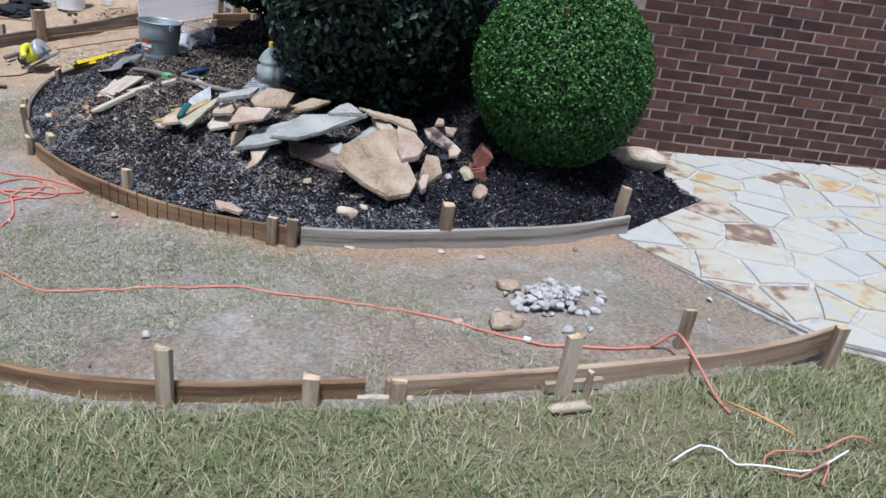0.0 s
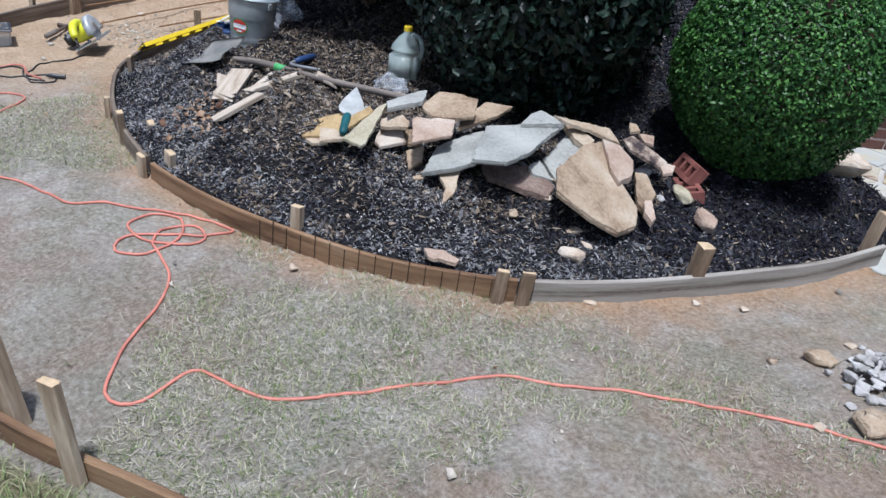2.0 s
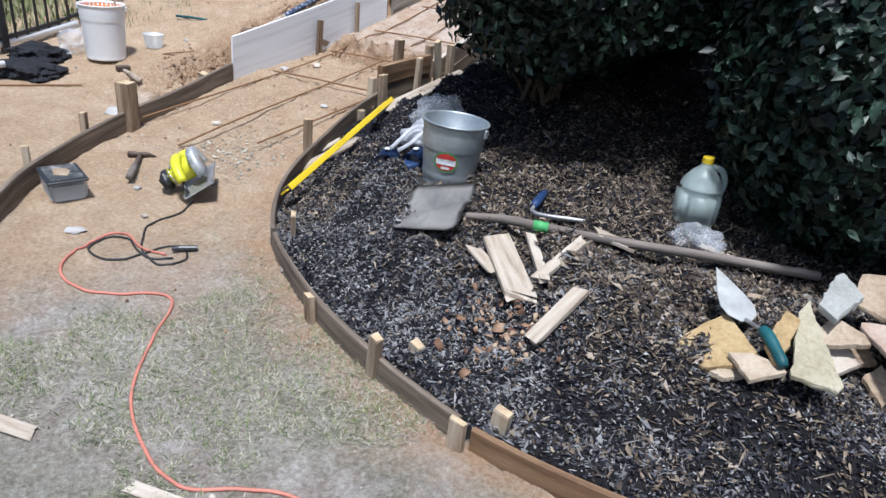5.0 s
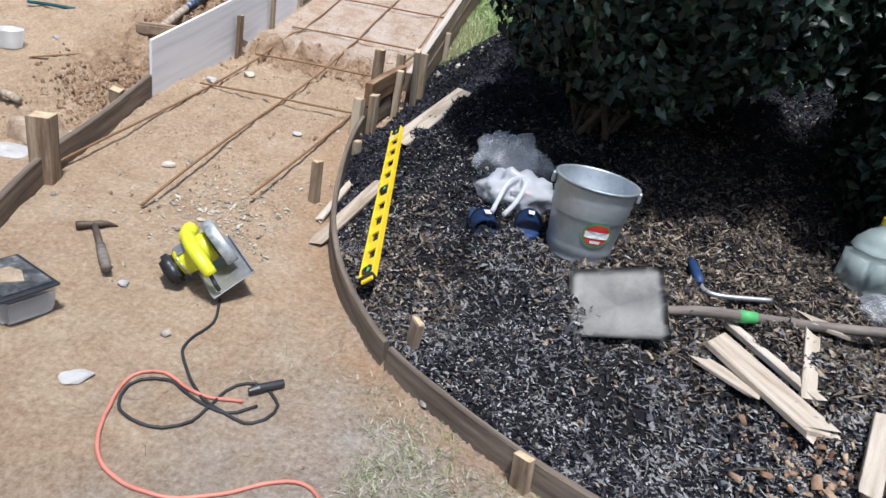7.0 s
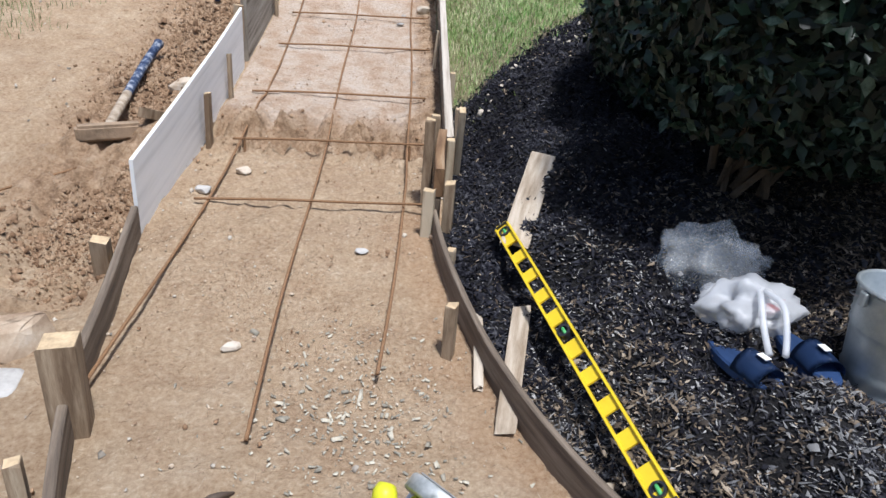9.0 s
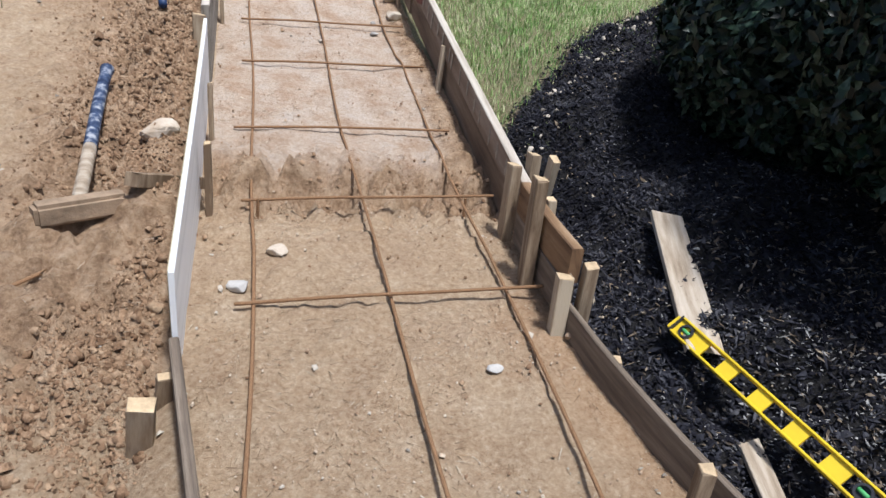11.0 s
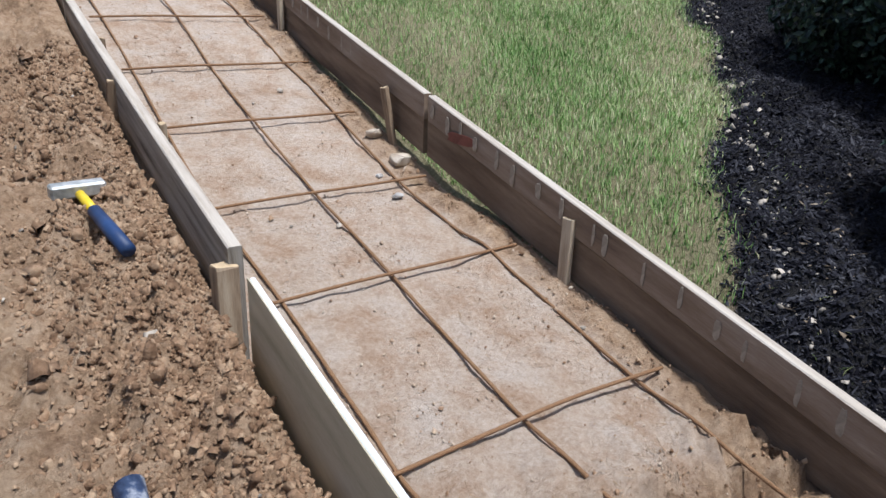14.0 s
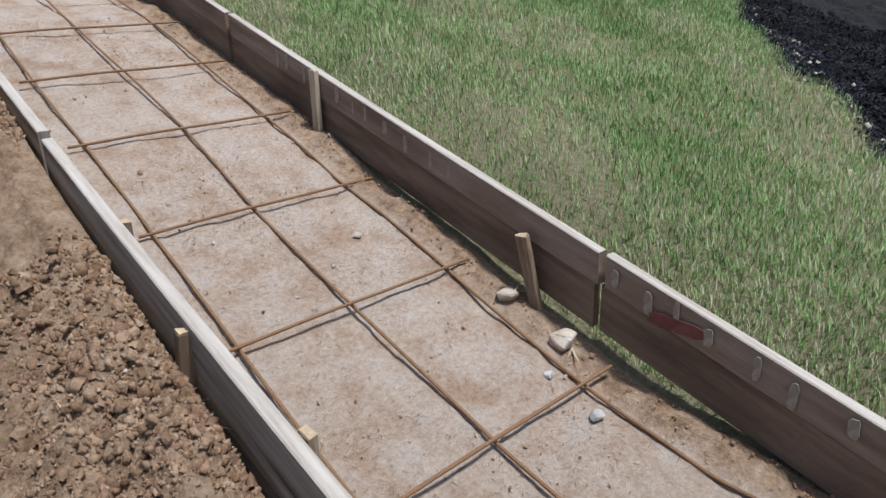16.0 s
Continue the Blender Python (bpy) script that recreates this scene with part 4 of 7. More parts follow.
def prism(poly, z0, z1, bevel=0.006, jitter=0.0, rnd=None):
    bm = bmesh.new()
    bot = [bm.verts.new((x, y, z0)) for x, y in poly]
    cx, cy = sum(p[0] for p in poly) / len(poly), sum(p[1] for p in poly) / len(poly)
    mid = [bm.verts.new((x, y, z1 - bevel)) for x, y in poly]
    top = []
    for x, y in poly:
        k = max(0.5, 1 - bevel / max(0.02, math.hypot(x - cx, y - cy)))
        top.append(bm.verts.new((cx + (x - cx) * k, cy + (y - cy) * k, z1 + (rnd.uniform(-jitter, jitter) if rnd else 0))))
    n = len(poly)
    for a, b in ((bot, mid), (mid, top)):
        for i in range(n):
            bm.faces.new((a[i], a[(i + 1) % n], b[(i + 1) % n], b[i]))
    bm.faces.new(top)
    bm.faces.new(bot[::-1])
    bmesh.ops.recalc_face_normals(bm, faces=bm.faces)
    return bm


slab_z = 0.075
pavement = thing("pavement", pose(0, 0, -0.104, 3.15, -0.57, 0), "crazy-paved flagstone walk on a rough concrete slab", "pavement", kind="structure")
part("concrete_slab", prism(SLAB_PLAN, -0.12, slab_z - 0.012, 0.012), SLAB, pavement, "rough broken concrete edge")
part("mortar_bed", prism([(x + 0.01 * (5.5 - x), y + 0.008) for x, y in SLAB_PLAN], slab_z - 0.011, slab_z + 0.002, 0.004), MORTAR, pavement)
rnd = random.Random(4)
seeds = []
tries = 0
while len(seeds) < 150 and tries < 9000:
    tries += 1
    p = (rnd.uniform(4.0, 7.6), rnd.uniform(-1.4, 3.6))
    if inside(p[0], p[1], SLAB_PLAN)[0] and all(math.hypot((p[0] - q[0]), (p[1] - q[1])) > 0.13 + 0.2 * rnd.random() for q in seeds):
        seeds.append(p)
for s in seeds:
    poly = [(x, y) for x, y in SLAB_PLAN]
    # cells are cut from a square about the seed, then from the slab's edge
    poly = [(s[0] - 0.6, s[1] - 0.6), (s[0] + 0.6, s[1] - 0.6), (s[0] + 0.6, s[1] + 0.6), (s[0] - 0.6, s[1] + 0.6)]
    for q in seeds:
        if q != s and math.hypot(q[0] - s[0], q[1] - s[1]) < 1.2:
            n = (q[0] - s[0], q[1] - s[1])
            l = math.hypot(*n)
            n = (n[0] / l, n[1] / l)
            poly = clip_poly(poly, n, n[0] * (s[0] + q[0]) / 2 + n[1] * (s[1] + q[1]) / 2 - 0.011)
    for a, b in (((4.89, -0.72), (5.92, -0.93)), ((5.92, -0.93), (7.6, -0.3)), ((7.6, 3.6), (5.63, 1.86)), ((5.63, 1.86), (4.12, 0.56)), ((4.6, 0.28), (4.99, 0.14)) if s[0] < 4.95 else ((4.89, -0.72), (5.92, -0.93)), ((4.99, 0.14), (4.89, -0.72)) if s[1] < 0.14 else ((5.63, 1.86), (4.12, 0.56))):
        if not poly:
            break
        n = (b[1] - a[1], a[0] - b[0])
        l = math.hypot(*n)
        n = (n[0] / l, n[1] / l)
        if n[0] * (s[0] - a[0]) + n[1] * (s[1] - a[1]) > 0:
            continue
        poly = clip_poly(poly, n, n[0] * a[0] + n[1] * a[1] - 0.01)
    if len(poly) >= 3:
        # broken, uneven outlines
        fine = []
        for a, b in zip(poly, poly[1:] + poly[:1]):
            fine.append(a)
            if math.hypot(b[0] - a[0], b[1] - a[1]) > 0.12:
                for t in (0.33, 0.66):
                    k = 0.09 * rnd.random()
                    mx, my = a[0] + (b[0] - a[0]) * t, a[1] + (b[1] - a[1]) * t
                    fine.append((mx + (s[0] - mx) * k, my + (s[1] - my) * k))
        part("flagstone", prism(fine, slab_z - 0.005, slab_z + rnd.uniform(0.006, 0.012), 0.004), PAVE, pavement)

WALL_A, WALL_B = Vector((4.09, 0.53, 0)), Vector((6.1, 2.225, 0))
along = (WALL_B - WALL_A).normalized()
wall_m = Matrix.Translation(WALL_A) @ Matrix.Rotation(math.atan2(along.y, along.x), 4, "Z")
wall = thing("wall_house", wall_m, "dark red brick house wall in running bond", "wall", kind="structure")
wl = (WALL_B - WALL_A).length
part("mortar_core", box_bm(wl, 0.2, 3.2, 0.0, at=(wl / 2, 0.0945, -0.1)), BRICK_MORTAR, wall)
part("house_body", box_bm(wl - 0.02, 0.12, 3.19, 0.0, at=(wl / 2, 0.269, -0.1)), BRICK_MORTAR, wall)
rest = bmesh.new()
nb = 0
unit = [box_bm(l, 0.02, 0.056, 0.003) for l in (0.191,)]
brick_me = bpy.data.meshes.new("brick")
unit[0].to_mesh(brick_me)
brick_me.materials.append(BRICK)
rndb = random.Random(8)
for row in range(46):
    z = -0.06 + row * 0.0677
    for col in range(int(wl / 0.203) + 1):
        xx = 0.1 + col * 0.203 + (0.1 if row % 2 else 0.0)
        if xx > wl - 0.1:
            continue
        if row < 23 and xx < 3.0:
            ob = new("brick", brick_me)
            ob.parent = wall
            ob.matrix_basis = pose(xx, rndb.uniform(-0.002, 0.002), z + rndb.uniform(-0.001, 0.001), 0, rndb.uniform(-0.4, 0.4), 0)
        else:
            box_bm(0.191, 0.02, 0.056, 0.003, at=(xx, 0, z), bm=rest)
tagged(part("brick_courses", rest, BRICK, wall), kind="stuff")


# ---- shrubs ----
def leaf_cloud(name, centre, radii, count, size, material, parent, seed, shell=0.6, flat=0.35, hang=0.3, floor=None, lumps=0.18, wide=0.5):
    """A crown of many small leaves, each a folded diamond."""
    rng = np.random.RandomState(seed)
    v = rng.normal(size=(count, 3))
    v /= np.linalg.norm(v, axis=1)[:, None]
    lump = 1 + lumps * (noise2(v[:, 0] * 1.3 + v[:, 2], v[:, 1] * 1.3 - v[:, 2] * 0.7, 2.2, seed + 1) - 0.5) * 2
    r = (shell + (1 - shell) * rng.rand(count) ** 0.6) * lump
    p = v * r[:, None] * np.array(radii) + np.array(centre)
    if floor is not None:
        base = floor(p[:, 0], p[:, 1]) if callable(floor) else floor
        keep = p[:, 2] > base + 0.12 * (noise2(p[:, 0], p[:, 1], 4, seed + 2) - 0.5)
        p, v = p[keep], v[keep]
    n = len(p)
    nor = v + rng.normal(scale=0.6, size=(n, 3)) + np.array([0, 0, flat])
    nor /= np.linalg.norm(nor, axis=1)[:, None]
    a = np.cross(nor, rng.normal(size=(n, 3)))
    a[:, 2] -= hang
    a -= nor * np.sum(a * nor, 1)[:, None]
    a /= np.linalg.norm(a, axis=1)[:, None]
    b = np.cross(nor, a)
    s = (size * (0.6 + 0.7 * rng.rand(n)))[:, None]
    verts = np.stack([p - a * s * 0.5, p + b * s * wide * 0.5 + nor * s * 0.08, p + a * s * 0.5, p - b * s * wide * 0.5 + nor * s * 0.08], 1).reshape(-1, 3)
    base = np.arange(n)[:, None] * 4
    tris = np.hstack([base, base + 1, base + 2, base, base + 2, base + 3]).reshape(-1, 3)
    return tri_mesh(name, verts, tris, material, parent)


def shrub_branches(parent, centre, radii, foot, count, seed):
    rng = random.Random(seed)
    for _ in range(count):
        a = rng.uniform(0, 2 * math.pi)
        k = rng.uniform(0.35, 0.85)
        end = Vector((centre[0] + radii[0] * k * math.cos(a), centre[1] + radii[1] * k * math.sin(a), centre[2] + radii[2] * rng.uniform(-0.3, 0.7)))
        st = Vector(foot) + Vector((rng.uniform(-0.1, 0.1), rng.uniform(-0.1, 0.1), 0))
        mid = st.lerp(end, 0.45) + Vector((rng.uniform(-0.1, 0.1), rng.uniform(-0.1, 0.1), rng.uniform(0, 0.12)))
        part("branch", tube_bm(smooth_line([st, mid, end], 0.08), rng.uniform(0.009, 0.018), 6), BARK, parent)


def shrub(name, centre, radii, count, size, material, label, seed, floor, trunk, **kw):
    ob = thing(name, pose(0, 0, 0), label, "shrub")
    leaf_cloud("crown", centre, radii, count, size, material, ob, seed, floor=floor, **kw)
    foot = (trunk[0], trunk[1], g1(*trunk) - 0.03)
    shrub_branches(ob, centre, radii, foot, 16, seed)
    return ob


low_edge = lambda x, y: 0.56 + 0.26 * ss((x - 1.7) / 0.7) - 0.2 * ss((y + 0.1) / 0.5)
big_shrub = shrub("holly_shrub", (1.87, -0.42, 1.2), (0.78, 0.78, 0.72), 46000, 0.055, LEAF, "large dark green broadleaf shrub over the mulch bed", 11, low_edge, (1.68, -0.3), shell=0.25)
# added low leaves fill the dark area of shade under the shrub
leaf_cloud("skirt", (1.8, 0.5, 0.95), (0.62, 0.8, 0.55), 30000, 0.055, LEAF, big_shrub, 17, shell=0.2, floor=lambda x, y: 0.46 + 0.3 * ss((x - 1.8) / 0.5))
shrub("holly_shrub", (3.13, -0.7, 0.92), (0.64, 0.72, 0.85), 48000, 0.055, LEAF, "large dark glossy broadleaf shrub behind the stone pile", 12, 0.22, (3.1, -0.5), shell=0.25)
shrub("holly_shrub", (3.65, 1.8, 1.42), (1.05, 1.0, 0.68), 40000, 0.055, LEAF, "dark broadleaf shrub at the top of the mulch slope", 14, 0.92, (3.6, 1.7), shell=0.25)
shrub("boxwood_shrub", (4.25, -0.41, 0.62), (0.48, 0.48, 0.51), 60000, 0.02, BOX_LEAF, "round clipped bright green box shrub", 13, 0.14, (4.25, -0.41), shell=0.8, lumps=0.06, wide=0.6, flat=0.5, hang=0.0)


# ---- mulch, grass, clods: too many to count ----
def scatter(count, seed, keep, box=(-3, 6.8, -4.4, 6.0)):
    rng = np.random.RandomState(seed)
    x, y = rng.uniform(box[0], box[1], count), rng.uniform(box[2], box[3], count)
    k = rng.rand(count) < keep(x, y)
    return x[k], y[k], rng


def chips(name, x, y, rng, length, width, thick, material, label, category, tilt=0.5, lift=0.004):
    """Small flat chips lying about on the ground."""
    n = len(x)
    a = rng.uniform(0, 2 * math.pi, n)
    t1, t2 = rng.normal(scale=tilt, size=n), rng.normal(scale=tilt, size=n)
    size = 0.35 + rng.gamma(1.5, 0.4, n)
    L, W, T = length * size * (0.8 + 0.4 * rng.rand(n)), width * size * (0.7 + 0.6 * rng.rand(n)), thick * size * (0.6 + 0.8 * rng.rand(n))
    u = np.stack([np.cos(a), np.sin(a), t1], 1)
    u /= np.linalg.norm(u, axis=1)[:, None]
    w = np.stack([-np.sin(a), np.cos(a), t2], 1)
    w -= u * np.sum(u * w, 1)[:, None]
    w /= np.linalg.norm(w, axis=1)[:, None]
    z = np.cross(u, w)
    c = np.stack([x, y, gheight(x, y) + lift + np.abs(t1) * L * 0.2], 1)
    corners = []
    for sx, sy, sz in ((-1, -0.6, 0), (1, -1, 0), (0.8, 1, 0), (-1, 0.7, 0), (-0.8, -0.5, 1), (0.9, -0.7, 1), (0.7, 0.6, 1), (-0.9, 0.6, 1)):
        k = rng.uniform(0.55, 1.15, (3, n))
        corners.append(c + u * (sx * k[0] * L / 2)[:, None] + w * (sy * k[1] * W / 2)[:, None] + z * (sz * k[2] * T)[:, None])
    verts = np.stack(corners, 1).reshape(-1, 3)
    base = np.arange(n)[:, None] * 8
    f = np.array([(4, 5, 6), (4, 6, 7), (0, 1, 5), (0, 5, 4), (1, 2, 6), (1, 6, 5), (2, 3, 7), (2, 7, 6), (3, 0, 4), (3, 4, 7)])
    tris = (base[:, None] + f[None]).reshape(-1, 3)
    return tagged(tri_mesh(name, verts, tris, material), label, category, kind="stuff")


def shards(name, x, y, rng, length, width, material, label, category, tilt=0.5, lift=0.003):
    """Shredded bark: thin crooked slivers with a raised spine, of very uneven lengths."""
    n = len(x)
    a = rng.uniform(0, 2 * math.pi, n)
    t1, t2 = rng.normal(scale=tilt, size=n), rng.normal(scale=tilt, size=n)
    L = length * (0.35 + rng.gamma(1.6, 0.42, n))
    W = width * (0.4 + rng.gamma(1.8, 0.4, n))
    u = np.stack([np.cos(a), np.sin(a), t1], 1)
    u /= np.linalg.norm(u, axis=1)[:, None]
    w = np.stack([-np.sin(a), np.cos(a), t2], 1)
    w -= u * np.sum(u * w, 1)[:, None]
    w /= np.linalg.norm(w, axis=1)[:, None]
    z = np.cross(u, w)
    c = np.stack([x, y, gheight(x, y) + lift + np.abs(t1) * np.minimum(L, 0.03) * 0.25 + 0.004 * rng.rand(n)], 1)
    j = lambda s: (rng.uniform(-1, 1, n) * s)
    pts = [c - u * (L / 2)[:, None] + w * (j(0.5) * W)[:, None], c + w * (W * (0.5 + j(0.25)))[:, None] + u * (j(0.3) * L)[:, None], c + u * (L / 2)[:, None] + w * (j(0.8) * W)[:, None], c - w * (W * (0.5 + j(0.25)))[:, None] + u * (j(0.3) * L)[:, None], c + z * (W * 0.45)[:, None] + u * (j(0.2) * L)[:, None]]
    verts = np.stack(pts, 1).reshape(-1, 3)
    base = np.arange(n)[:, None] * 5
    f = np.array([(0, 3, 4), (3, 2, 4), (2, 1, 4), (1, 0, 4)])
    return tagged(tri_mesh(name, verts, (base[:, None] + f[None]).reshape(-1, 3), material), label, category, kind="stuff")


def blades(name, x, y, rng, tall, wide, material, label, category, lean=0.6, flat=0.0):
    """Grass blades: bent strips of three triangles."""
    n = len(x)
    a = rng.uniform(0, 2 * math.pi, n)
    h = tall * (0.5 + rng.rand(n))
    l = h * lean * (0.3 + rng.rand(n))
    d = np.stack([np.cos(a), np.sin(a), np.zeros(n)], 1)
    s = np.stack([-np.sin(a), np.cos(a), np.zeros(n)], 1) * (wide * (0.6 + 0.8 * rng.rand(n)))[:, None] / 2
    p = np.stack([x, y, gheight(x, y) - 0.004], 1)
    up = np.array([0, 0, 1.0])
    h2 = h * (1 - flat)
    m = p + d * (l * 0.35)[:, None] + up * (h2 * 0.6)[:, None]
    t = p + d * l[:, None] + up * h2[:, None] + d * (h * flat)[:, None]
    verts = np.stack([p - s, p + s, m + s * 0.8, m - s * 0.8, t], 1).reshape(-1, 3)
    base = np.arange(n)[:, None] * 5
    f = np.array([(0, 1, 2), (0, 2, 3), (3, 2, 4)])
    return tagged(tri_mesh(name, verts, (base[:, None] + f[None]).reshape(-1, 3), material), label, category, kind="stuff")


def bed_keep(x, y):
    return bed_only(x, y) * (bed_mask(x, y) > 0.015) * (1 - inside(x, y, SLAB_PLAN)) 


brown_zone = lambda x, y: np.clip(ss(1.5 - np.hypot((x - 2.45) / 0.85, (y + 1.05) / 0.75)) * 1.1 + 0.03 + (0.07 + 0.5 * ss((noise2(x, y, 1.3, 8) - 0.52) / 0.2)) * ss((0.4 - y) / 0.6), 0, 1)
ash_zone = lambda x, y: np.clip(ss(1.3 - np.hypot((x - 2.45) / 0.4, (y + 1.95) / 0.3)) + ss(1.3 - np.hypot((x - 1.75) / 0.7, (y + 1.85) / 0.35)) + 0.6 * ss(1.2 - np.hypot((x - 3.3) / 1.0, (y + 1.95) / 0.3)) + 0.3 * ss(1.3 - np.hypot((x - 1.1) / 0.4, (y + 1.0) / 0.9)), 0, 1) * ss((noise2(x, y, 3.0, 9) - 0.38) / 0.3)
BED_BOX = (0.6, 5.1, -2.4, 2.4)
x, y, rng = scatter(420000, 21, lambda x, y: bed_keep(x, y) * (y < -1.6 + 0.6 * noise2(x, y, 2.0, 70)) * (1 - 0.75 * brown_zone(x, y)) * (1 - 0.5 * (x > 3.2) * (y > -0.3)), BED_BOX)
shards("black_mulch", x, y, rng, 0.02, 0.0055, CHIP, "black shredded bark mulch covering the bed", "mulch")
x, y, rng = scatter(400000, 26, lambda x, y: bed_keep(x, y) * (y > -1.6 + 0.6 * noise2(x, y, 2.0, 70)) * (1 - 0.75 * brown_zone(x, y) * (y < 1.5)), (0.6, 5.1, -1.7, 4.6))
shards("dark_mulch", x, y, rng, 0.025, 0.007, CHIP_SHADED, "black bark mulch between lawn and shrubs", "mulch")
x, y, rng = scatter(90000, 49, lambda x, y: bed_keep(x, y), (1.5, 9.0, 4.5, 9.0))
shards("slope_mulch", x, y, rng, 0.045, 0.015, CHIP_SHADED, "black bark mulch up the slope", "mulch")
x, y, rng = scatter(280000, 22, lambda x, y: bed_keep(x, y) * brown_zone(x, y) * (y < 1.5), BED_BOX)
shards("brown_mulch", x, y, rng, 0.022, 0.0065, CHIP_B, "faded brown bark mulch around the shrubs", "mulch")
x, y, rng = scatter(520000, 23, lambda x, y: bed_keep(x, y) * (0.02 + 0.06 * ss((-0.5 - y) / 0.7) + 0.75 * ash_zone(x, y)) * (y < 0.8), BED_BOX)
shards("pale_mulch", x, y, rng, 0.012, 0.005, ASH, "dusty pale chips strewn over the mulch", "mulch")

up_lawn = lambda x, y: lawn_mask(x, y) * (x > RIGHT_X + 0.03) * (y > 0.4)
x, y, rng = scatter(480000, 31, lambda x, y: up_lawn(x, y) * (0.35 + 0.65 * ss((noise2(x, y, 2.2, 6) - 0.3) / 0.3)), (0.6, 6.6, 0.5, 6.0))
blades("upper_lawn_grass", x, y, rng, 0.033, 0.0032, GRASS_G, "green lawn grass with dry patches beside the walk", "grass")
x, y, rng = scatter(430000, 32, lambda x, y: lawn_mask(x, y) * (y < -0.5) * (x > 2) * (0.35 + 0.65 * ss((noise2(x, y, 2.6, 7) - 0.32) / 0.25)), (1.8, 8.5, -6.0, -0.9))
blades("lower_lawn_grass", x, y, rng, 0.034, 0.003, GRASS_D, "dull green lawn grass with thin dry patches", "grass", 1.0, 0.15)
dead = lambda x, y: on_walk(x, y) * (y < -1.6) * ss((noise2(x, y, 2.4, 12) - 0.44) / 0.12) * (x > 0.8) * ss((-1.75 - y) / 0.5)
x, y, rng = scatter(260000, 33, lambda x, y: dead(x, y) * 0.5, (0.6, 5.6, -3.5, -1.2))
blades("trampled_grass", x, y, rng, 0.018, 0.003, STRAW, "trampled dead grass on dusty soil", "grass", 1.2, 0.5)
x, y, rng = scatter(200000, 34, lambda x, y: dead(x, y) * 0.5, (0.6, 5.6, -3.5, -1.2))
blades("thin_grass", x, y, rng, 0.022, 0.0026, GRASS_D, "thin worn grass on dusty soil", "grass", 1.0, 0.3)
x, y, rng = scatter(150000, 35, lambda x, y: (bed_mask(x, y) < 0) * ss((noise2(x, y, 2.4, 14) - 0.38) / 0.25) * 0.35 * (1 - 0.8 * on_walk(x, y) * (y > 0.5)) * (lawn_mask(x, y) < 0.5))
blades("straw_litter", x, y, rng, 0.026, 0.0022, STRAW_MIX, "dry straw and roots strewn over the soil", "straw", 1.0, 0.85)
x, y, rng = scatter(60000, 38, lambda x, y: on_walk(x, y) * ss((y + 1.6) / 0.8) * ss((noise2(x, y, 2.6, 18) - 0.38) / 0.2) * 0.55, (-0.56, 0.62, -1.8, 6.0))
blades("root_litter", x, y, rng, 0.022, 0.0024, ROOT, "fine brown roots and straw trodden into the clay", "straw", 1.0, 0.85)
x, y, rng = scatter(26000, 39, lambda x, y: (bed_mask(x, y) > 0) * np.exp(-((x - (0.9 + 1.08 * (y - 1.0))) / 0.16) ** 2) * (y > 0.5) * ss((noise2(x, y, 3.0, 20) - 0.42) / 0.12) * 0.8, (0.65, 5.5, 0.5, 5.0))
blades("edge_weeds", x, y, rng, 0.03, 0.005, GRASS_D, "low weeds and clippings along the mulch edge", "weeds", 1.0, 0.2)
x, y, rng = scatter(26000, 47, lambda x, y: on_walk(x, y) * ss((y + 1.5) / 0.6) * (0.15 + 0.85 * ss((noise2(x, y, 3.2, 21) - 0.48) / 0.12)) * 0.7, (-0.56, 0.62, -1.6, 6.0))
chips("walk_crumbs", x, y, rng, 0.0042, 0.0034, 0.0028, WALK_CRUMB, "loose clay crumbs on the walk's bed", "soil", 0.5)
rub = lambda x, y: ss((-0.6 - x) / 0.05) * ss((x + 1.45) / 0.7) * ss((y + 0.7) / 0.4) * ss((noise2(x, y, 2.2, 15) - 0.34) / 0.2)
x, y, rng = scatter(300000, 41, lambda x, y: rub(x, y) * 0.3 + 0.002 * (bed_mask(x, y) < 0) * (lawn_mask(x, y) < 0.3) + 0.6 * on_walk(x, y) * np.exp(-((y - 0.82) / 0.17) ** 2) + 0.35 * on_walk(x, y) * ss((x - 0.46) / 0.08) * (y > 0.3) + 0.1 * on_walk(x, y) * ss((y + 0.5) / 0.4) * ss((0.9 - y) / 0.2) * ss((noise2(x, y, 2.4, 19) - 0.4) / 0.2))
chips("clay_clods", x, y, rng, 0.0065, 0.0055, 0.0045, CLOD, "crumbled clay clods heaped beside the form", "soil", 0.6)
x, y, rng = scatter(60000, 46, lambda x, y: rub(x, y) * 0.35, (-1.6, -0.58, -0.8, 6.0))
chips("crumbled_soil", x, y, rng, 0.006, 0.005, 0.0045, CLOD, "crumbled damp soil heaped along the form", "soil", 0.8, -0.002)
x, y, rng = scatter(90000, 53, lambda x, y: rub(x, y) * ss((x + 1.15) / 0.35) * 0.9, (-1.3, -0.58, -0.7, 5.5))
chips("soil_lumps", x, y, rng, 0.0095, 0.0085, 0.0075, SOIL, "lumpy dug clay banked against the form", "soil", 0.7, -0.003)
x, y, rng = scatter(2200, 45, lambda x, y: rub(x, y) * 0.5 * ss((x + 1.2) / 0.4), (-1.5, -0.58, -0.8, 6.0))
chips("large_clods", x, y, rng, 0.014, 0.0125, 0.011, SOIL, "large crumbling clay clods beside the form", "soil", 0.9, -0.012)
x, y, rng = scatter(14000, 42, lambda x, y: (bed_mask(x, y) < 0) * (lawn_mask(x, y) < 0.3) * 0.1 * (1 - 0.75 * on_walk(x, y) * (y > 0.6)))
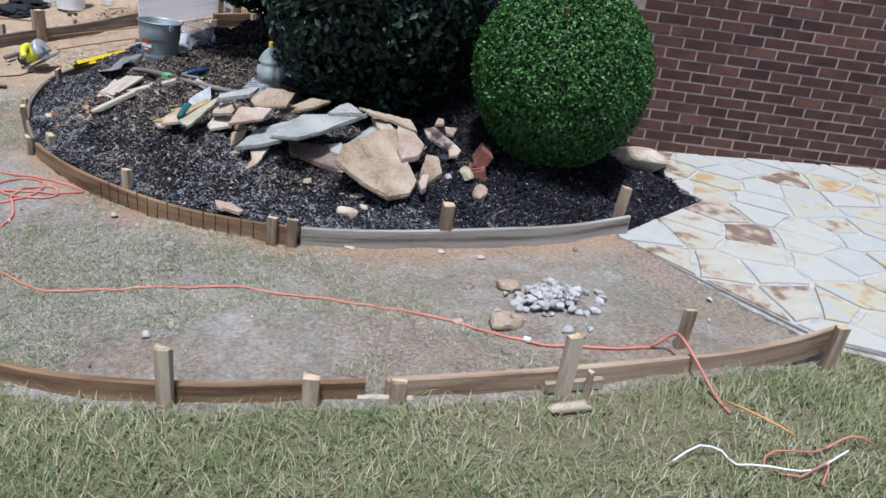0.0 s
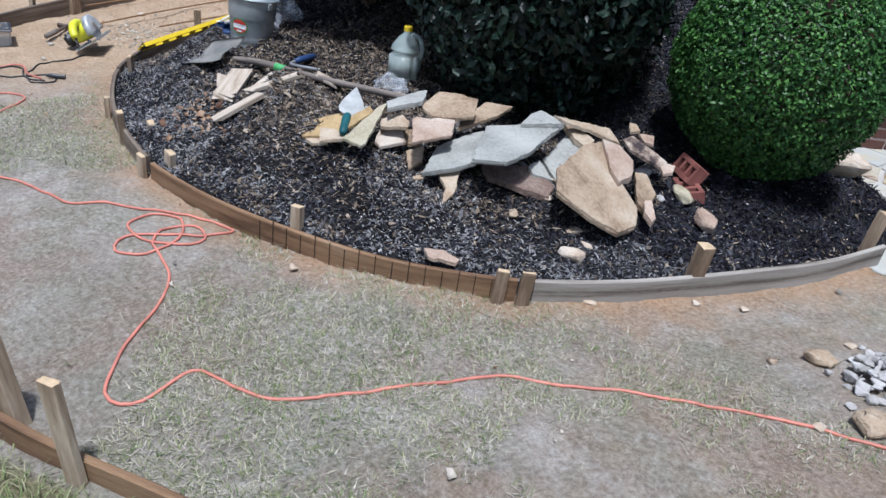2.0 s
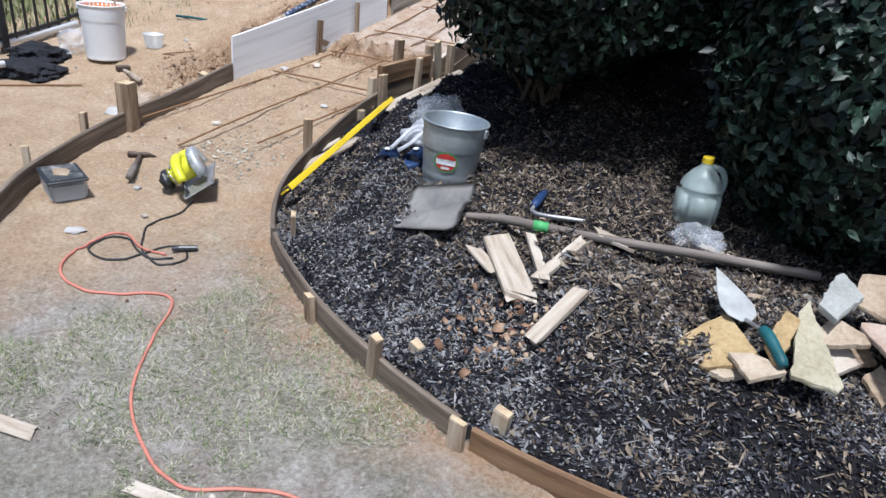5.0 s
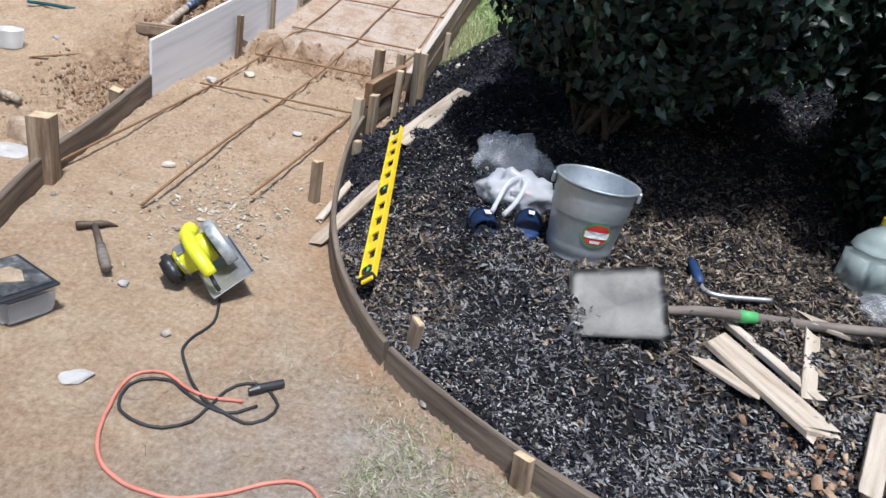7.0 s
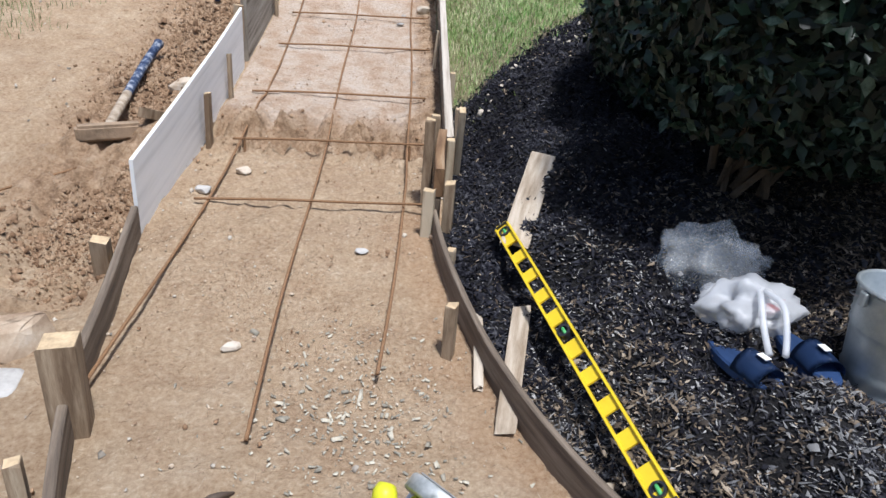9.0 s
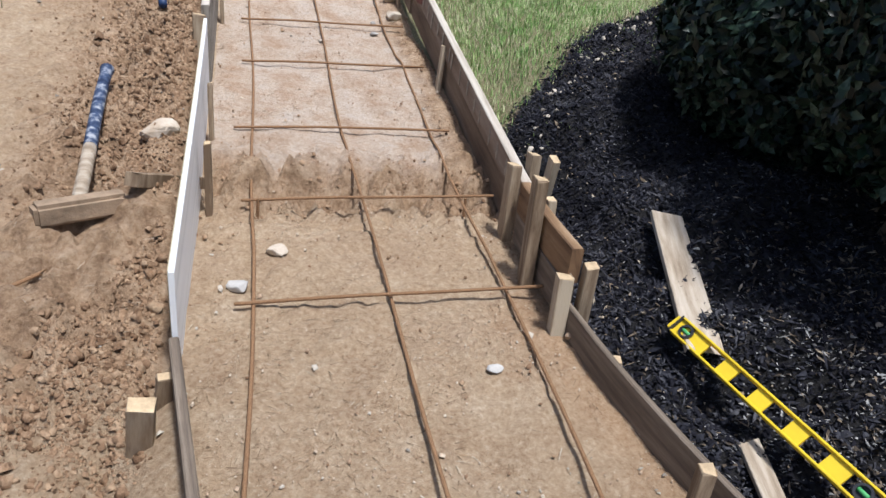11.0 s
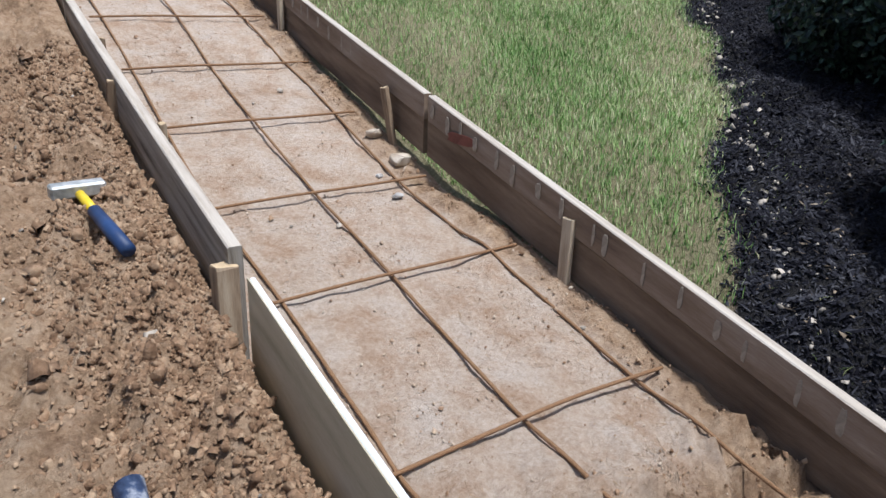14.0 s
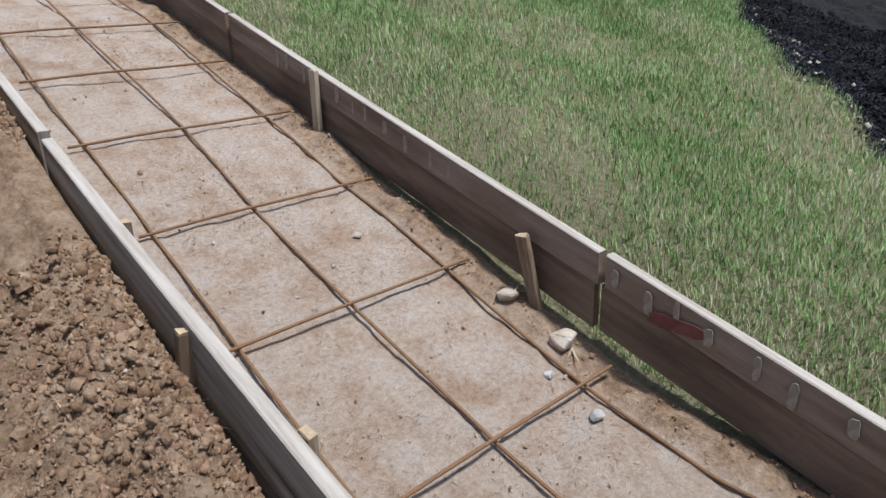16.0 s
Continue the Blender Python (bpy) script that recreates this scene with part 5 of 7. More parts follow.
chips("small_stones", x, y, rng, 0.012, 0.01, 0.006, PEBBLE, "small pale stones strewn on the soil", "gravel", 0.4)
x, y, rng = scatter(7000, 43, lambda x, y: (np.exp(-((x - 0.3) / 0.22) ** 2 - ((y + 1.15) / 0.3) ** 2)) * 0.9, (-0.4, 1.0, -1.9, -0.4))
chips("sawdust_chips", x, y, rng, 0.012, 0.006, 0.003, STRAW, "grey wood chips strewn near the saw", "wood chips", 0.4)
x, y, rng = scatter(2600, 48, lambda x, y: bed_keep(x, y) * np.exp(-((x - 2.27) / 0.13) ** 2 - ((y + 2.02) / 0.1) ** 2) * 0.8, (1.9, 2.7, -2.35, -1.7))
chips("rotted_wood_bits", x, y, rng, 0.02, 0.012, 0.008, ROTTEN, "rotted brown wood bits on the mulch", "wood chips", 0.6)
x, y, rng = scatter(16000, 44, lambda x, y: (bed_mask(x, y) > 0) * np.exp(-((x - (0.84 + 1.08 * (y - 1.0))) / 0.1) ** 2) * (y > 0.3) * (y < 4) * 0.5, (0.6, 4, 0.3, 4))
chips("edge_stones", x, y, rng, 0.017, 0.013, 0.008, PEBBLE, "grey stones and leaves along the lawn's edge", "gravel", 0.5)


# ---- things in the mulch bed ----
def slab(points, z0, tilt, thick, material, label, seed):
    """A broken flagstone: points in plan, tilt as (dz/dx, dz/dy) about the middle. Two layers, the upper one flaked back."""
    rnd = random.Random(seed)
    cx, cy = sum(p[0] for p in points) / len(points), sum(p[1] for p in points) / len(points)
    ring = []
    for a, b in zip(points, points[1:] + points[:1]):
        l = math.hypot(b[0] - a[0], b[1] - a[1])
        ring.append(a)
        for k in range(1, max(2, int(l / 0.018))):
            t = (k + rnd.uniform(-0.3, 0.3)) / max(2, int(l / 0.018))
            j = min(0.0035, l * 0.04)
            ring.append((a[0] + (b[0] - a[0]) * t + rnd.uniform(-j, j), a[1] + (b[1] - a[1]) * t + rnd.uniform(-j, j)))
    n = len(ring)
    bm = bmesh.new()
    rows = []
    step = thick * rnd.uniform(0.35, 0.6)
    back = [1.0 - 0.05 * max(0.0, noise.noise(Vector((i * 0.35, seed * 3.1, 0)))) for i in range(n)]
    for z, k in ((-thick, 0.985), (-step, 1.0), (-step + 0.0006, None), (-0.0012, None), (0.0, 0.99)):
        row = []
        for i, (x, y) in enumerate(ring):
            f = back[i] if k is None else min(k, back[i] * k) if z == 0.0 else k
            row.append(bm.verts.new(((x - cx) * f, (y - cy) * f, z)))
        rows.append(row)
    for p, q in zip(rows, rows[1:]):
        for i in range(n):
            bm.faces.new((p[i], p[(i + 1) % n], q[(i + 1) % n], q[i]))
    inner = [bm.verts.new((v.co.x * 0.55, v.co.y * 0.55, rnd.uniform(-0.0015, 0.0015))) for v in rows[-1]]
    for i in range(n):
        bm.faces.new((rows[-1][i], rows[-1][(i + 1) % n], inner[(i + 1) % n], inner[i]))
    bm.faces.new(inner)
    bm.faces.new(rows[0][::-1])
    for v in bm.verts:
        v.co.z += v.co.x * tilt[0] + v.co.y * tilt[1]
    bmesh.ops.recalc_face_normals(bm, faces=bm.faces)
    ob = part("broken_flagstone", bm, material)
    ob.matrix_basis = pose(cx, cy, z0)
    return tagged(ob, label, "stone slab", "broken flagstones")


PILE = [
    ([(2.75, -1.92), (2.87, -1.97), (2.95, -1.93), (2.98, -1.87), (2.87, -1.74), (2.81, -1.83)], 0.191, (0.12, 0.30), 0.014, GOLD, "golden broken flagstone lying on black mulch"),
    ([(2.91, -1.92), (2.98, -1.99), (3.06, -1.93), (3.04, -1.91), (2.97, -1.90)], 0.205, (0.05, 0.35), 0.014, SAND, "small cream flagstone with a snapped corner"),
    ([(2.88, -1.97), (2.92, -1.97), (2.97, -1.93), (2.94, -1.91)], 0.160, (-0.17, 0.43), 0.014, SAND, "buff stone flake under the golden slab"),
    ([(3.03, -1.93), (3.04, -1.92), (3.06, -1.77), (3.02, -1.75), (3.00, -1.82), (2.99, -1.88)], 0.260, (0.03, 0.43), 0.014, GOLD, "narrow golden flagstone sliver in the pile"),
    ([(3.07, -1.95), (3.18, -1.97), (3.19, -1.95), (3.12, -1.81), (3.07, -1.69), (3.05, -1.74)], 0.263, (0.15, 0.42), 0.014, KHAK, "khaki flagstone with a sharp broken tip"),
    ([(3.09, -1.73), (3.14, -1.78), (3.20, -1.63), (3.14, -1.53), (3.12, -1.56)], 0.351, (0.00, 0.16), 0.020, SLATE, "grey flagstone corner beside the trowel"),
    ([(3.10, -1.77), (3.13, -1.80), (3.24, -1.76), (3.22, -1.73), (3.14, -1.70)], 0.279, (0.05, 0.43), 0.014, SAND, "cream flagstone wedge in the pile"),
    ([(3.10, -1.77), (3.13, -1.83), (3.17, -1.84), (3.24, -1.76), (3.18, -1.72)], 0.215, (-0.13, 0.45), 0.014, STAIN, "black-stained flagstone low in the pile"),
    ([(3.18, -1.72), (3.23, -1.74), (3.28, -1.71), (3.23, -1.66), (3.18, -1.69)], 0.223, (-0.22, 0.56), 0.014, SAND, "dusty flagstone piece low in the pile"),
    ([(3.21, -1.70), (3.21, -1.68), (3.27, -1.66), (3.33, -1.57), (3.42, -1.71), (3.39, -1.75), (3.33, -1.84)], 0.293, (-0.00, 0.24), 0.014, PINK, "pinkish tan flagstone on top of the pile"),
    ([(3.18, -1.61), (3.19, -1.51), (3.26, -1.49), (3.37, -1.48), (3.42, -1.57), (3.35, -1.61), (3.26, -1.64)], 0.350, (-0.01, 0.49), 0.014, SAND, "wide dusty flagstone at the back of the pile"),
    ([(3.31, -1.32), (3.43, -1.29), (3.43, -1.40), (3.37, -1.60), (3.32, -1.51)], 0.316, (0.04, 0.20), 0.014, SAND, "tan flagstone strip at the back of the pile"),
    ([(3.41, -1.86), (3.34, -1.69), (3.38, -1.57), (3.43, -1.49), (3.54, -1.69), (3.50, -1.76)], 0.219, (0.02, 0.29), 0.020, SLATE, "smooth grey flagstone leaning on the mulch heap"),
    ([(3.44, -1.79), (3.49, -1.72), (3.55, -1.83), (3.55, -1.91), (3.51, -1.83)], 0.134, (-0.14, 0.34), 0.014, SAND, "cream flagstone splinter poking from the mulch"),
    ([(3.25, -1.77), (3.29, -1.71), (3.33, -1.76), (3.31, -1.82)], 0.174, (-0.23, 0.56), 0.014, SAND, "small dull flagstone under the pile's edge"),
    ([(3.57, -1.78), (3.43, -1.48), (3.55, -1.36), (3.67, -1.25), (3.69, -1.45), (3.71, -1.59), (3.69, -1.72)], 0.296, (0.05, 0.13), 0.020, SLATE, "large smooth blue-grey flagstone on top of the pile"),
    ([(3.55, -1.41), (3.55, -1.34), (3.57, -1.30), (3.64, -1.30), (3.69, -1.31)], 0.352, (-0.14, 0.43), 0.020, SLATE, "grey flagstone corner at the pile's crest"),
    ([(3.53, -1.64), (3.59, -1.67), (3.70, -1.60), (3.80, -1.53), (3.78, -1.46), (3.66, -1.48)], 0.161, (-0.42, 0.26), 0.024, PURPLE, "purple brown flagstone half buried in mulch"),
    ([(3.67, -1.50), (3.70, -1.51), (3.76, -1.44), (3.67, -1.42)], 0.185, (-0.58, 0.14), 0.026, SLATE, "pale grey flagstone edge under the big slab"),
    ([(3.66, -1.37), (3.79, -1.43), (3.78, -1.36), (3.76, -1.19), (3.66, -1.19), (3.66, -1.26)], 0.211, (-0.23, 0.43), 0.020, SLATE, "grey flagstone standing on edge in the pile"),
    ([(3.81, -1.54), (3.87, -1.63), (3.99, -1.58), (4.10, -1.50), (4.12, -1.38), (4.08, -1.29), (3.99, -1.26), (3.89, -1.21), (3.82, -1.13), (3.79, -1.28)], 0.182, (-0.61, 0.10), 0.026, SAND, "big tan flagstone leaning against the pile"),
    ([(3.82, -1.18), (3.92, -1.28), (3.98, -1.30), (3.99, -1.19), (3.95, -1.11), (3.88, -1.11)], 0.237, (-0.61, 0.10), 0.026, PINK, "reddish flagstone layer split from the big slab"),
    ([(3.97, -1.11), (4.06, -1.25), (4.10, -1.25), (4.08, -1.10), (4.00, -1.05)], 0.137, (-0.61, 0.10), 0.026, SAND, "tan flagstone split beside the big slab"),
    ([(4.09, -1.26), (4.12, -1.32), (4.17, -1.35), (4.17, -1.32), (4.11, -1.24)], 0.123, (-0.17, 0.27), 0.026, PINK, "pale stone splinter below the big slab"),
    ([(3.64, -1.19), (3.71, -1.22), (3.78, -1.22), (3.78, -1.16), (3.70, -1.16)], 0.284, (-0.33, 0.34), 0.026, SAND, "tan flagstone strip behind the big slab"),
    ([(3.62, -1.27), (3.69, -1.22), (3.76, -1.15), (3.86, -1.07), (3.79, -1.05), (3.69, -1.18)], 0.319, (-0.56, 0.22), 0.014, SAND, "brown flagstone strip at the pile's crest"),
    ([(3.84, -1.00), (3.89, -1.02), (4.04, -0.98), (4.04, -0.93), (3.96, -0.93), (3.86, -0.94)], 0.240, (-0.41, 0.30), 0.014, STAIN, "dirty flagstone leaning toward the loose bricks"),
    ([(3.85, -0.84), (3.90, -0.88), (3.94, -0.87), (3.91, -0.81)], 0.259, (-0.10, 0.32), 0.014, PINK, "mauve stone flake on the pile"),
    ([(3.79, -0.83), (3.83, -0.90), (3.86, -0.86), (3.82, -0.82)], 0.292, (-0.07, 0.22), 0.014, SAND, "small loose stone flake beside the pile"),
    ([(4.04, -1.02), (4.07, -1.05), (4.10, -1.02), (4.09, -0.98), (4.06, -0.99)], 0.214, (-0.16, 0.45), 0.014, PINK, "grey broken chunk beside the bricks"),
    ([(3.65, -2.12), (3.68, -2.13), (3.76, -2.07), (3.76, -2.05), (3.70, -2.07)], 0.014, (-0.46, 0.38), 0.014, PINK, "pale pink stone chip by the plank"),
]
for k, (plan, *row) in enumerate(PILE):
    slab(plan, *row, 100 + k)


def loose_stone(x, y, s, seed, material=ROCK, label="pale broken stone lying on the soil", turn=0.0, sink=0.2, name="stone", group="", lift=0.0):
    ob = part(name, stone_bm(*s, seed), material, smooth=False)
    ob.matrix_basis = pose(x, y, g1(x, y) - sink * s[2] + lift, 0, 0, turn)
    return tagged(ob, label, "stone", group)


loose_stone(4.29, -1.04, (0.24, 0.11, 0.1), 51, PINK, "long pinkish broken stone on black mulch", -52, 0.05)
loose_stone(4.16, -1.0, (0.16, 0.1, 0.09), 56, KHAK, "dull green broken stone beside the bricks", -50, 0.05)
loose_stone(4.0, -1.66, (0.12, 0.1, 0.08), 52, ROCK_TAN, "rough muddy stone half buried in mulch", 20, 0.2)
loose_stone(4.09, -1.06, (0.06, 0.05, 0.05), 53, ROCK, "grey chunk beside the stone pile", 10, 0.1)
loose_stone(4.56, 0.1, (0.42, 0.2, 0.24), 54, ROCK_TAN, "long flat field stone beside the paved walk", 30, 0.0)
loose_stone(3.95, -0.95, (0.1, 0.08, 0.07), 55, ROCK, "pale stone on the mulch", 0, 0.1)
loose_stone(-0.75, -0.86, (0.3, 0.26, 0.2), 57, ROCK_TAN, "large tan field stone beside the form", 20, 0.2)
loose_stone(-0.7, -1.05, (0.25, 0.2, 0.08), 58, ROCK, "flat grey stone beside the form", 0, 0.2)
loose_stone(-0.7, 0.84, (0.17, 0.15, 0.13), 59, ROCK_TAN, "rough tan stone in dug clay", 0, 0.15)
loose_stone(-0.09, -0.88, (0.075, 0.06, 0.04), 60, ROCK_TAN, "small tan stone on the clay bed", 0, 0.1)
loose_stone(0.52, 2.76, (0.12, 0.1, 0.09), 61, ROCK_TAN, "round stone beside the straight form", 0, 0.15)
loose_stone(0.53, 3.02, (0.11, 0.09, 0.08), 62, ROCK_TAN, "dark stone beside the straight form", 40, 0.15)
loose_stone(0.36, 2.5, (0.075, 0.05, 0.03), 63, ROCK, "white stone chip on the walk's bed", 30, 0.1)
loose_stone(0.38, 2.7, (0.05, 0.04, 0.03), 64, ROCK, "white stone chip on the walk's bed", 70, 0.1)
loose_stone(0.27, -0.33, (0.06, 0.04, 0.03), 65, ROCK, "white stone chip on the clay bed", 0, 0.1)
loose_stone(-0.3, 0.3, (0.09, 0.07, 0.05), 66, ROCK_TAN, "stone chip near the dug step", 0, 0.1)
loose_stone(-0.42, 0.1, (0.08, 0.06, 0.05), 67, ROCK, "pale stone under the white panel", 0, 0.1)
loose_stone(0.55, -0.22, (0.06, 0.04, 0.05), 68, ROCK_TAN, "stone at the bend of the form", 0, 0.1)
loose_stone(0.43, -2.17, (0.11, 0.075, 0.025), 69, ROCK, "flat pale stone on the dusty path", 30, 0.1)
loose_stone(0.27, -1.73, (0.05, 0.04, 0.025), 70, ROCK, "small stone on the dusty path", 0, 0.1)
for k, (x, y) in enumerate(((4.45, -1.5), (4.77, -1.7), (4.6, -1.4), (3.3, -2.4), (5.3, -1.75), (4.95, -1.42), (4.95, -2.0))):
    loose_stone(x, y, (0.05, 0.04, 0.03), 75 + k, ROCK_TAN, "small stone on dusty soil", k * 40, 0.1)
# rubble heap
rr = random.Random(31)
for k in range(190):
    a, r = rr.uniform(0, 2 * math.pi), abs(rr.gauss(0, 0.075))
    x, y = 5.08 + 1.1 * r * math.cos(a), -1.6 + 1.5 * r * math.sin(a)
    s = rr.uniform(0.022, 0.062)
    loose_stone(x, y, (s, s * rr.uniform(0.6, 0.9), s * rr.uniform(0.5, 0.9)), 200 + k % 9, ROCK, "white broken concrete chunk in the rubble heap", rr.uniform(0, 360), 0.1, "rubble_chunk", "rubble heap", max(0, 0.05 - 0.45 * r))
loose_stone(4.88, -1.6, (0.13, 0.1, 0.07), 90, SAND, "pinkish stone at the rubble heap", 20, 0.1)
loose_stone(5.07, -1.88, (0.17, 0.12, 0.09), 91, SAND, "tan broken stone beside the rubble heap", 60, 0.1)


# flat chips broken off the slabs, lying round the pile
for k in range(26):
    x, y = rr.uniform(2.75, 4.2), rr.uniform(-1.85, -1.05)
    s = rr.uniform(0.04, 0.1)
    loose_stone(x, y, (s, s * rr.uniform(0.45, 0.8), s * rr.uniform(0.2, 0.4)), 300 + k, rr.choice((SAND, SLATE, SAND, ROCK_TAN)), "small broken flagstone chip on the mulch", rr.uniform(0, 360), 0.1, "flagstone_chip", "flagstone chips")


# fired brick with core holes
def cored_brick(m, label):
    ob = thing("loose_brick", m, label, "brick", "loose bricks")
    bm = bmesh.new()
    box_bm(0.19, 0.09, 0.012, 0.002, at=(0, 0, 0), bm=bm)
    for x in (-0.085, -0.03, 0.03, 0.085):
        box_bm(0.02, 0.09, 0.045, 0.001, at=(x, 0, 0.012), bm=bm)
    for y in (-0.035, 0.035):
        box_bm(0.15, 0.02, 0.045, 0.001, at=(0, y, 0.0125), bm=bm)
    part("brick_body", bm, BRICK_RED, ob)
    return ob


BRICK_RED = mat("loose_red_brick", two((0.2, 0.075, 0.06), 0.5), 12, 6, 0.9, 0.6, 90)
cored_brick(pose(4.13, -0.8, g1(4.13, -0.8) + 0.05, 62, 0, -48), "red cored brick standing on edge in mulch")
cored_brick(pose(4.16, -0.9, g1(4.16, -0.9) + 0.0, 15, 0, -55), "red cored brick lying in mulch")


def plank(a, b, w, t, material, label, lift=0.005, name="wood_plank", za=None, zb=None, group=""):
    """A board lying from a to b on the ground."""
    za = g1(*a) + lift if za is None else za
    zb = g1(*b) + lift if zb is None else zb
    A, B = Vector((*a, za)), Vector((*b, zb))
    d = B - A
    bm = box_bm(d.length, w, t, 0.002)
    rnd = random.Random(int(A.x * 1000) + 7)
    for v in bm.verts:
        if abs(v.co.x) > d.length * 0.45:
            v.co.x += rnd.uniform(-0.03, 0.03)
    ob = part(name, bm, material)
    yaw = math.degrees(math.atan2(d.y, d.x))
    ob.matrix_basis = pose(*((A + B) / 2), 0, -math.degrees(math.asin(d.z / d.length)), yaw)
    return tagged(ob, label, "wood", group)


plank((0.72, -1.18), (0.82, -0.72), 0.06, 0.015, SPLIT, "grey offcut lath beside the form", 0.01)
plank((0.66, -1.0), (0.68, -0.72), 0.03, 0.015, SPLIT, "thin splintered lath beside the form", 0.01)
plank((0.82, -0.46), (1.0, 0.1), 0.105, 0.022, SPLIT, "pale grey plank lying on black mulch", 0.03)
plank((2.08, -1.66), (2.3, -1.94), 0.1, 0.018, SPLIT, "split pale board lying on the mulch", 0.015, group="split boards")
plank((2.14, -1.5), (2.32, -1.80), 0.035, 0.018, SPLIT, "narrow split lath lying on the mulch", 0.03, group="split boards")
plank((2.3, -1.8), (2.36, -1.54), 0.04, 0.02, SPLIT, "pale split board crossing another on mulch", 0.02, group="split boards")
plank((2.46, -1.86), (2.4, -2.04), 0.05, 0.02, SPLIT, "weathered offcut half buried in mulch", 0.02, group="split boards")
plank((2.37, -1.43), (2.49, -1.41), 0.06, 0.015, SPLIT, "short split chip on the mulch", 0.02, group="split boards")
plank((2.03, -1.74), (2.16, -1.84), 0.05, 0.012, SPLIT, "broken flake of split board", 0.02, group="split boards")
plank((2.72, -1.2), (2.86, -1.25), 0.04, 0.012, SPLIT, "small wood chip under the shrub", 0.01)
plank((1.15, -3.0), (1.35, -2.95), 0.05, 0.008, SPLIT, "pale wedge of wood on dusty soil", 0.004)
plank((0.95, -2.85), (0.75, -2.7), 0.035, 0.01, SPLIT, "pale lath on dusty soil", 0.004)
plank((1.72, -2.93), (1.95, -2.88), 0.04, 0.008, SPLIT, "pale wood sliver on dusty soil", 0.004)
plank((-0.57, 0.74), (-0.73, 0.36), 0.05, 0.045, STAKE, "rough broken stake lying against the panel", 0.03)
plank((5.45, -2.16), (5.5, -2.08), 0.04, 0.012, SPLIT, "pale block of wood on the lawn", 0.01)
plank((-1.3, -0.2), (-0.95, 0.1), 0.012, 0.008, RUST, "dark stick lying on bare soil", 0.004, "stick")
plank((-1.9, -1.5), (-1.3, -0.9), 0.012, 0.01, RUST, "brown stick lying on bare soil", 0.004, "stick")


def shovel():
    """The blade's back lies on the mulch; local x runs from the cutting edge to the socket."""
    z = g1(1.8, -1.57)
    m = pose(1.8, -1.615, z + 0.016, 0, 0, 16)
    ob = thing("shovel", m, "square steel shovel with long wooden handle on mulch", "shovel")
    bm = bmesh.new()
    n, k = 10, 10
    g = []
    for i in range(n + 1):
        x = -0.14 + 0.28 * i / n
        row = []
        for j in range(k + 1):
            y = (-0.5 + j / k) * (0.255 + 0.02 * i / n)
            zz = 1.4 * y * y + (0.02 if 3 < j < 7 else 0) * (i / n) ** 2 - 0.01 * (1 - i / n)
            row.append(bm.verts.new((x, y, zz)))
        g.append(row)
    for i in range(n):
        for j in range(k):
            bm.faces.new((g[i][j], g[i + 1][j], g[i + 1][j + 1], g[i][j + 1]))
    bmesh.ops.solidify(bm, geom=bm.faces[:], thickness=0.003)
    part("blade", bm, CEMENTED, ob, "cement-stained steel blade", True).matrix_basis = pose(-0.01, 0, 0.03, 22, -13, -14)
    line = smooth_line([(0.05, 0, 0.02), (0.15, 0, 0.035), (0.3, 0, 0.045), (0.6, 0.0, 0.038), (1.0, 0.0, 0.045), (1.36, 0.0, 0.045)], 0.05)
    part("handle", tube_bm(line, 0.016, 12, [0.7 + 0.5 * min(1, i / 6) if i < 6 else 1.05 for i in range(len(line))]), HANDLE, ob, "worn grey wooden handle", True)
    part("tape_band", tube_bm([(0.37, 0, 0.0435), (0.425, 0, 0.0415)], 0.0195, 14), GREEN_P, ob, "green tape band", True)
    return ob


CEMENTED = mat("cement_stained_steel", [(0.3, (0.26, 0.26, 0.25)), (0.5, (0.4, 0.39, 0.365)), (0.7, (0.54, 0.525, 0.48))], 7, 5, 0.65, 0.2, 40, metal=0.2)
HANDLE = mat("worn_handle_wood", two((0.17, 0.145, 0.125), 0.5), 5, 6, 0.75, 0.3, 60, stretch=(1, 12, 12))
shovel()


def bucket(m, r0, r1, h, material, label, name="bucket", ribs=(), handle=True, inner=None):
    ob = thing(name, m, label, "bucket")
    prof = [(0.0, 0.004), (r0 - 0.006, 0.004), (r0, 0.0), (r0 + 0.002, 0.01)]
    for k in range(1, 24):
        z = h * k / 24
        r = r0 + (r1 - r0) * k / 24
        for a, w, b in ribs:
            r += b * math.exp(-((z - a * h) / w) ** 2)
        prof.append((r, z))
    prof += [(r1, h - 0.004), (r1 + 0.006, h - 0.002), (r1 + 0.007, h + 0.004), (r1, h + 0.006), (r1 - 0.004, h), (r0 + 0.0, 0.02), (0.0, 0.014)]
    part("shell", lathe_bm(prof, 48), material, ob, smooth=True)
    if handle:
        line = [(math.cos(a) * (r1 + 0.008), math.sin(a) * (r1 + 0.008) * 0.98, h - 0.02 - 0.07 * math.sin(a) * 0.5) for a in np.linspace(0, math.pi, 22)]
        part("bail_handle", tube_bm(line, 0.0028, 6), STEEL, ob, "thin wire bail handle")
        for s in (-1, 1):
            part("ear", box_bm(0.014, 0.024, 0.035, 0.003, at=(s * (r1 + 0.006), 0, h - 0.04)), material, ob)
    return ob


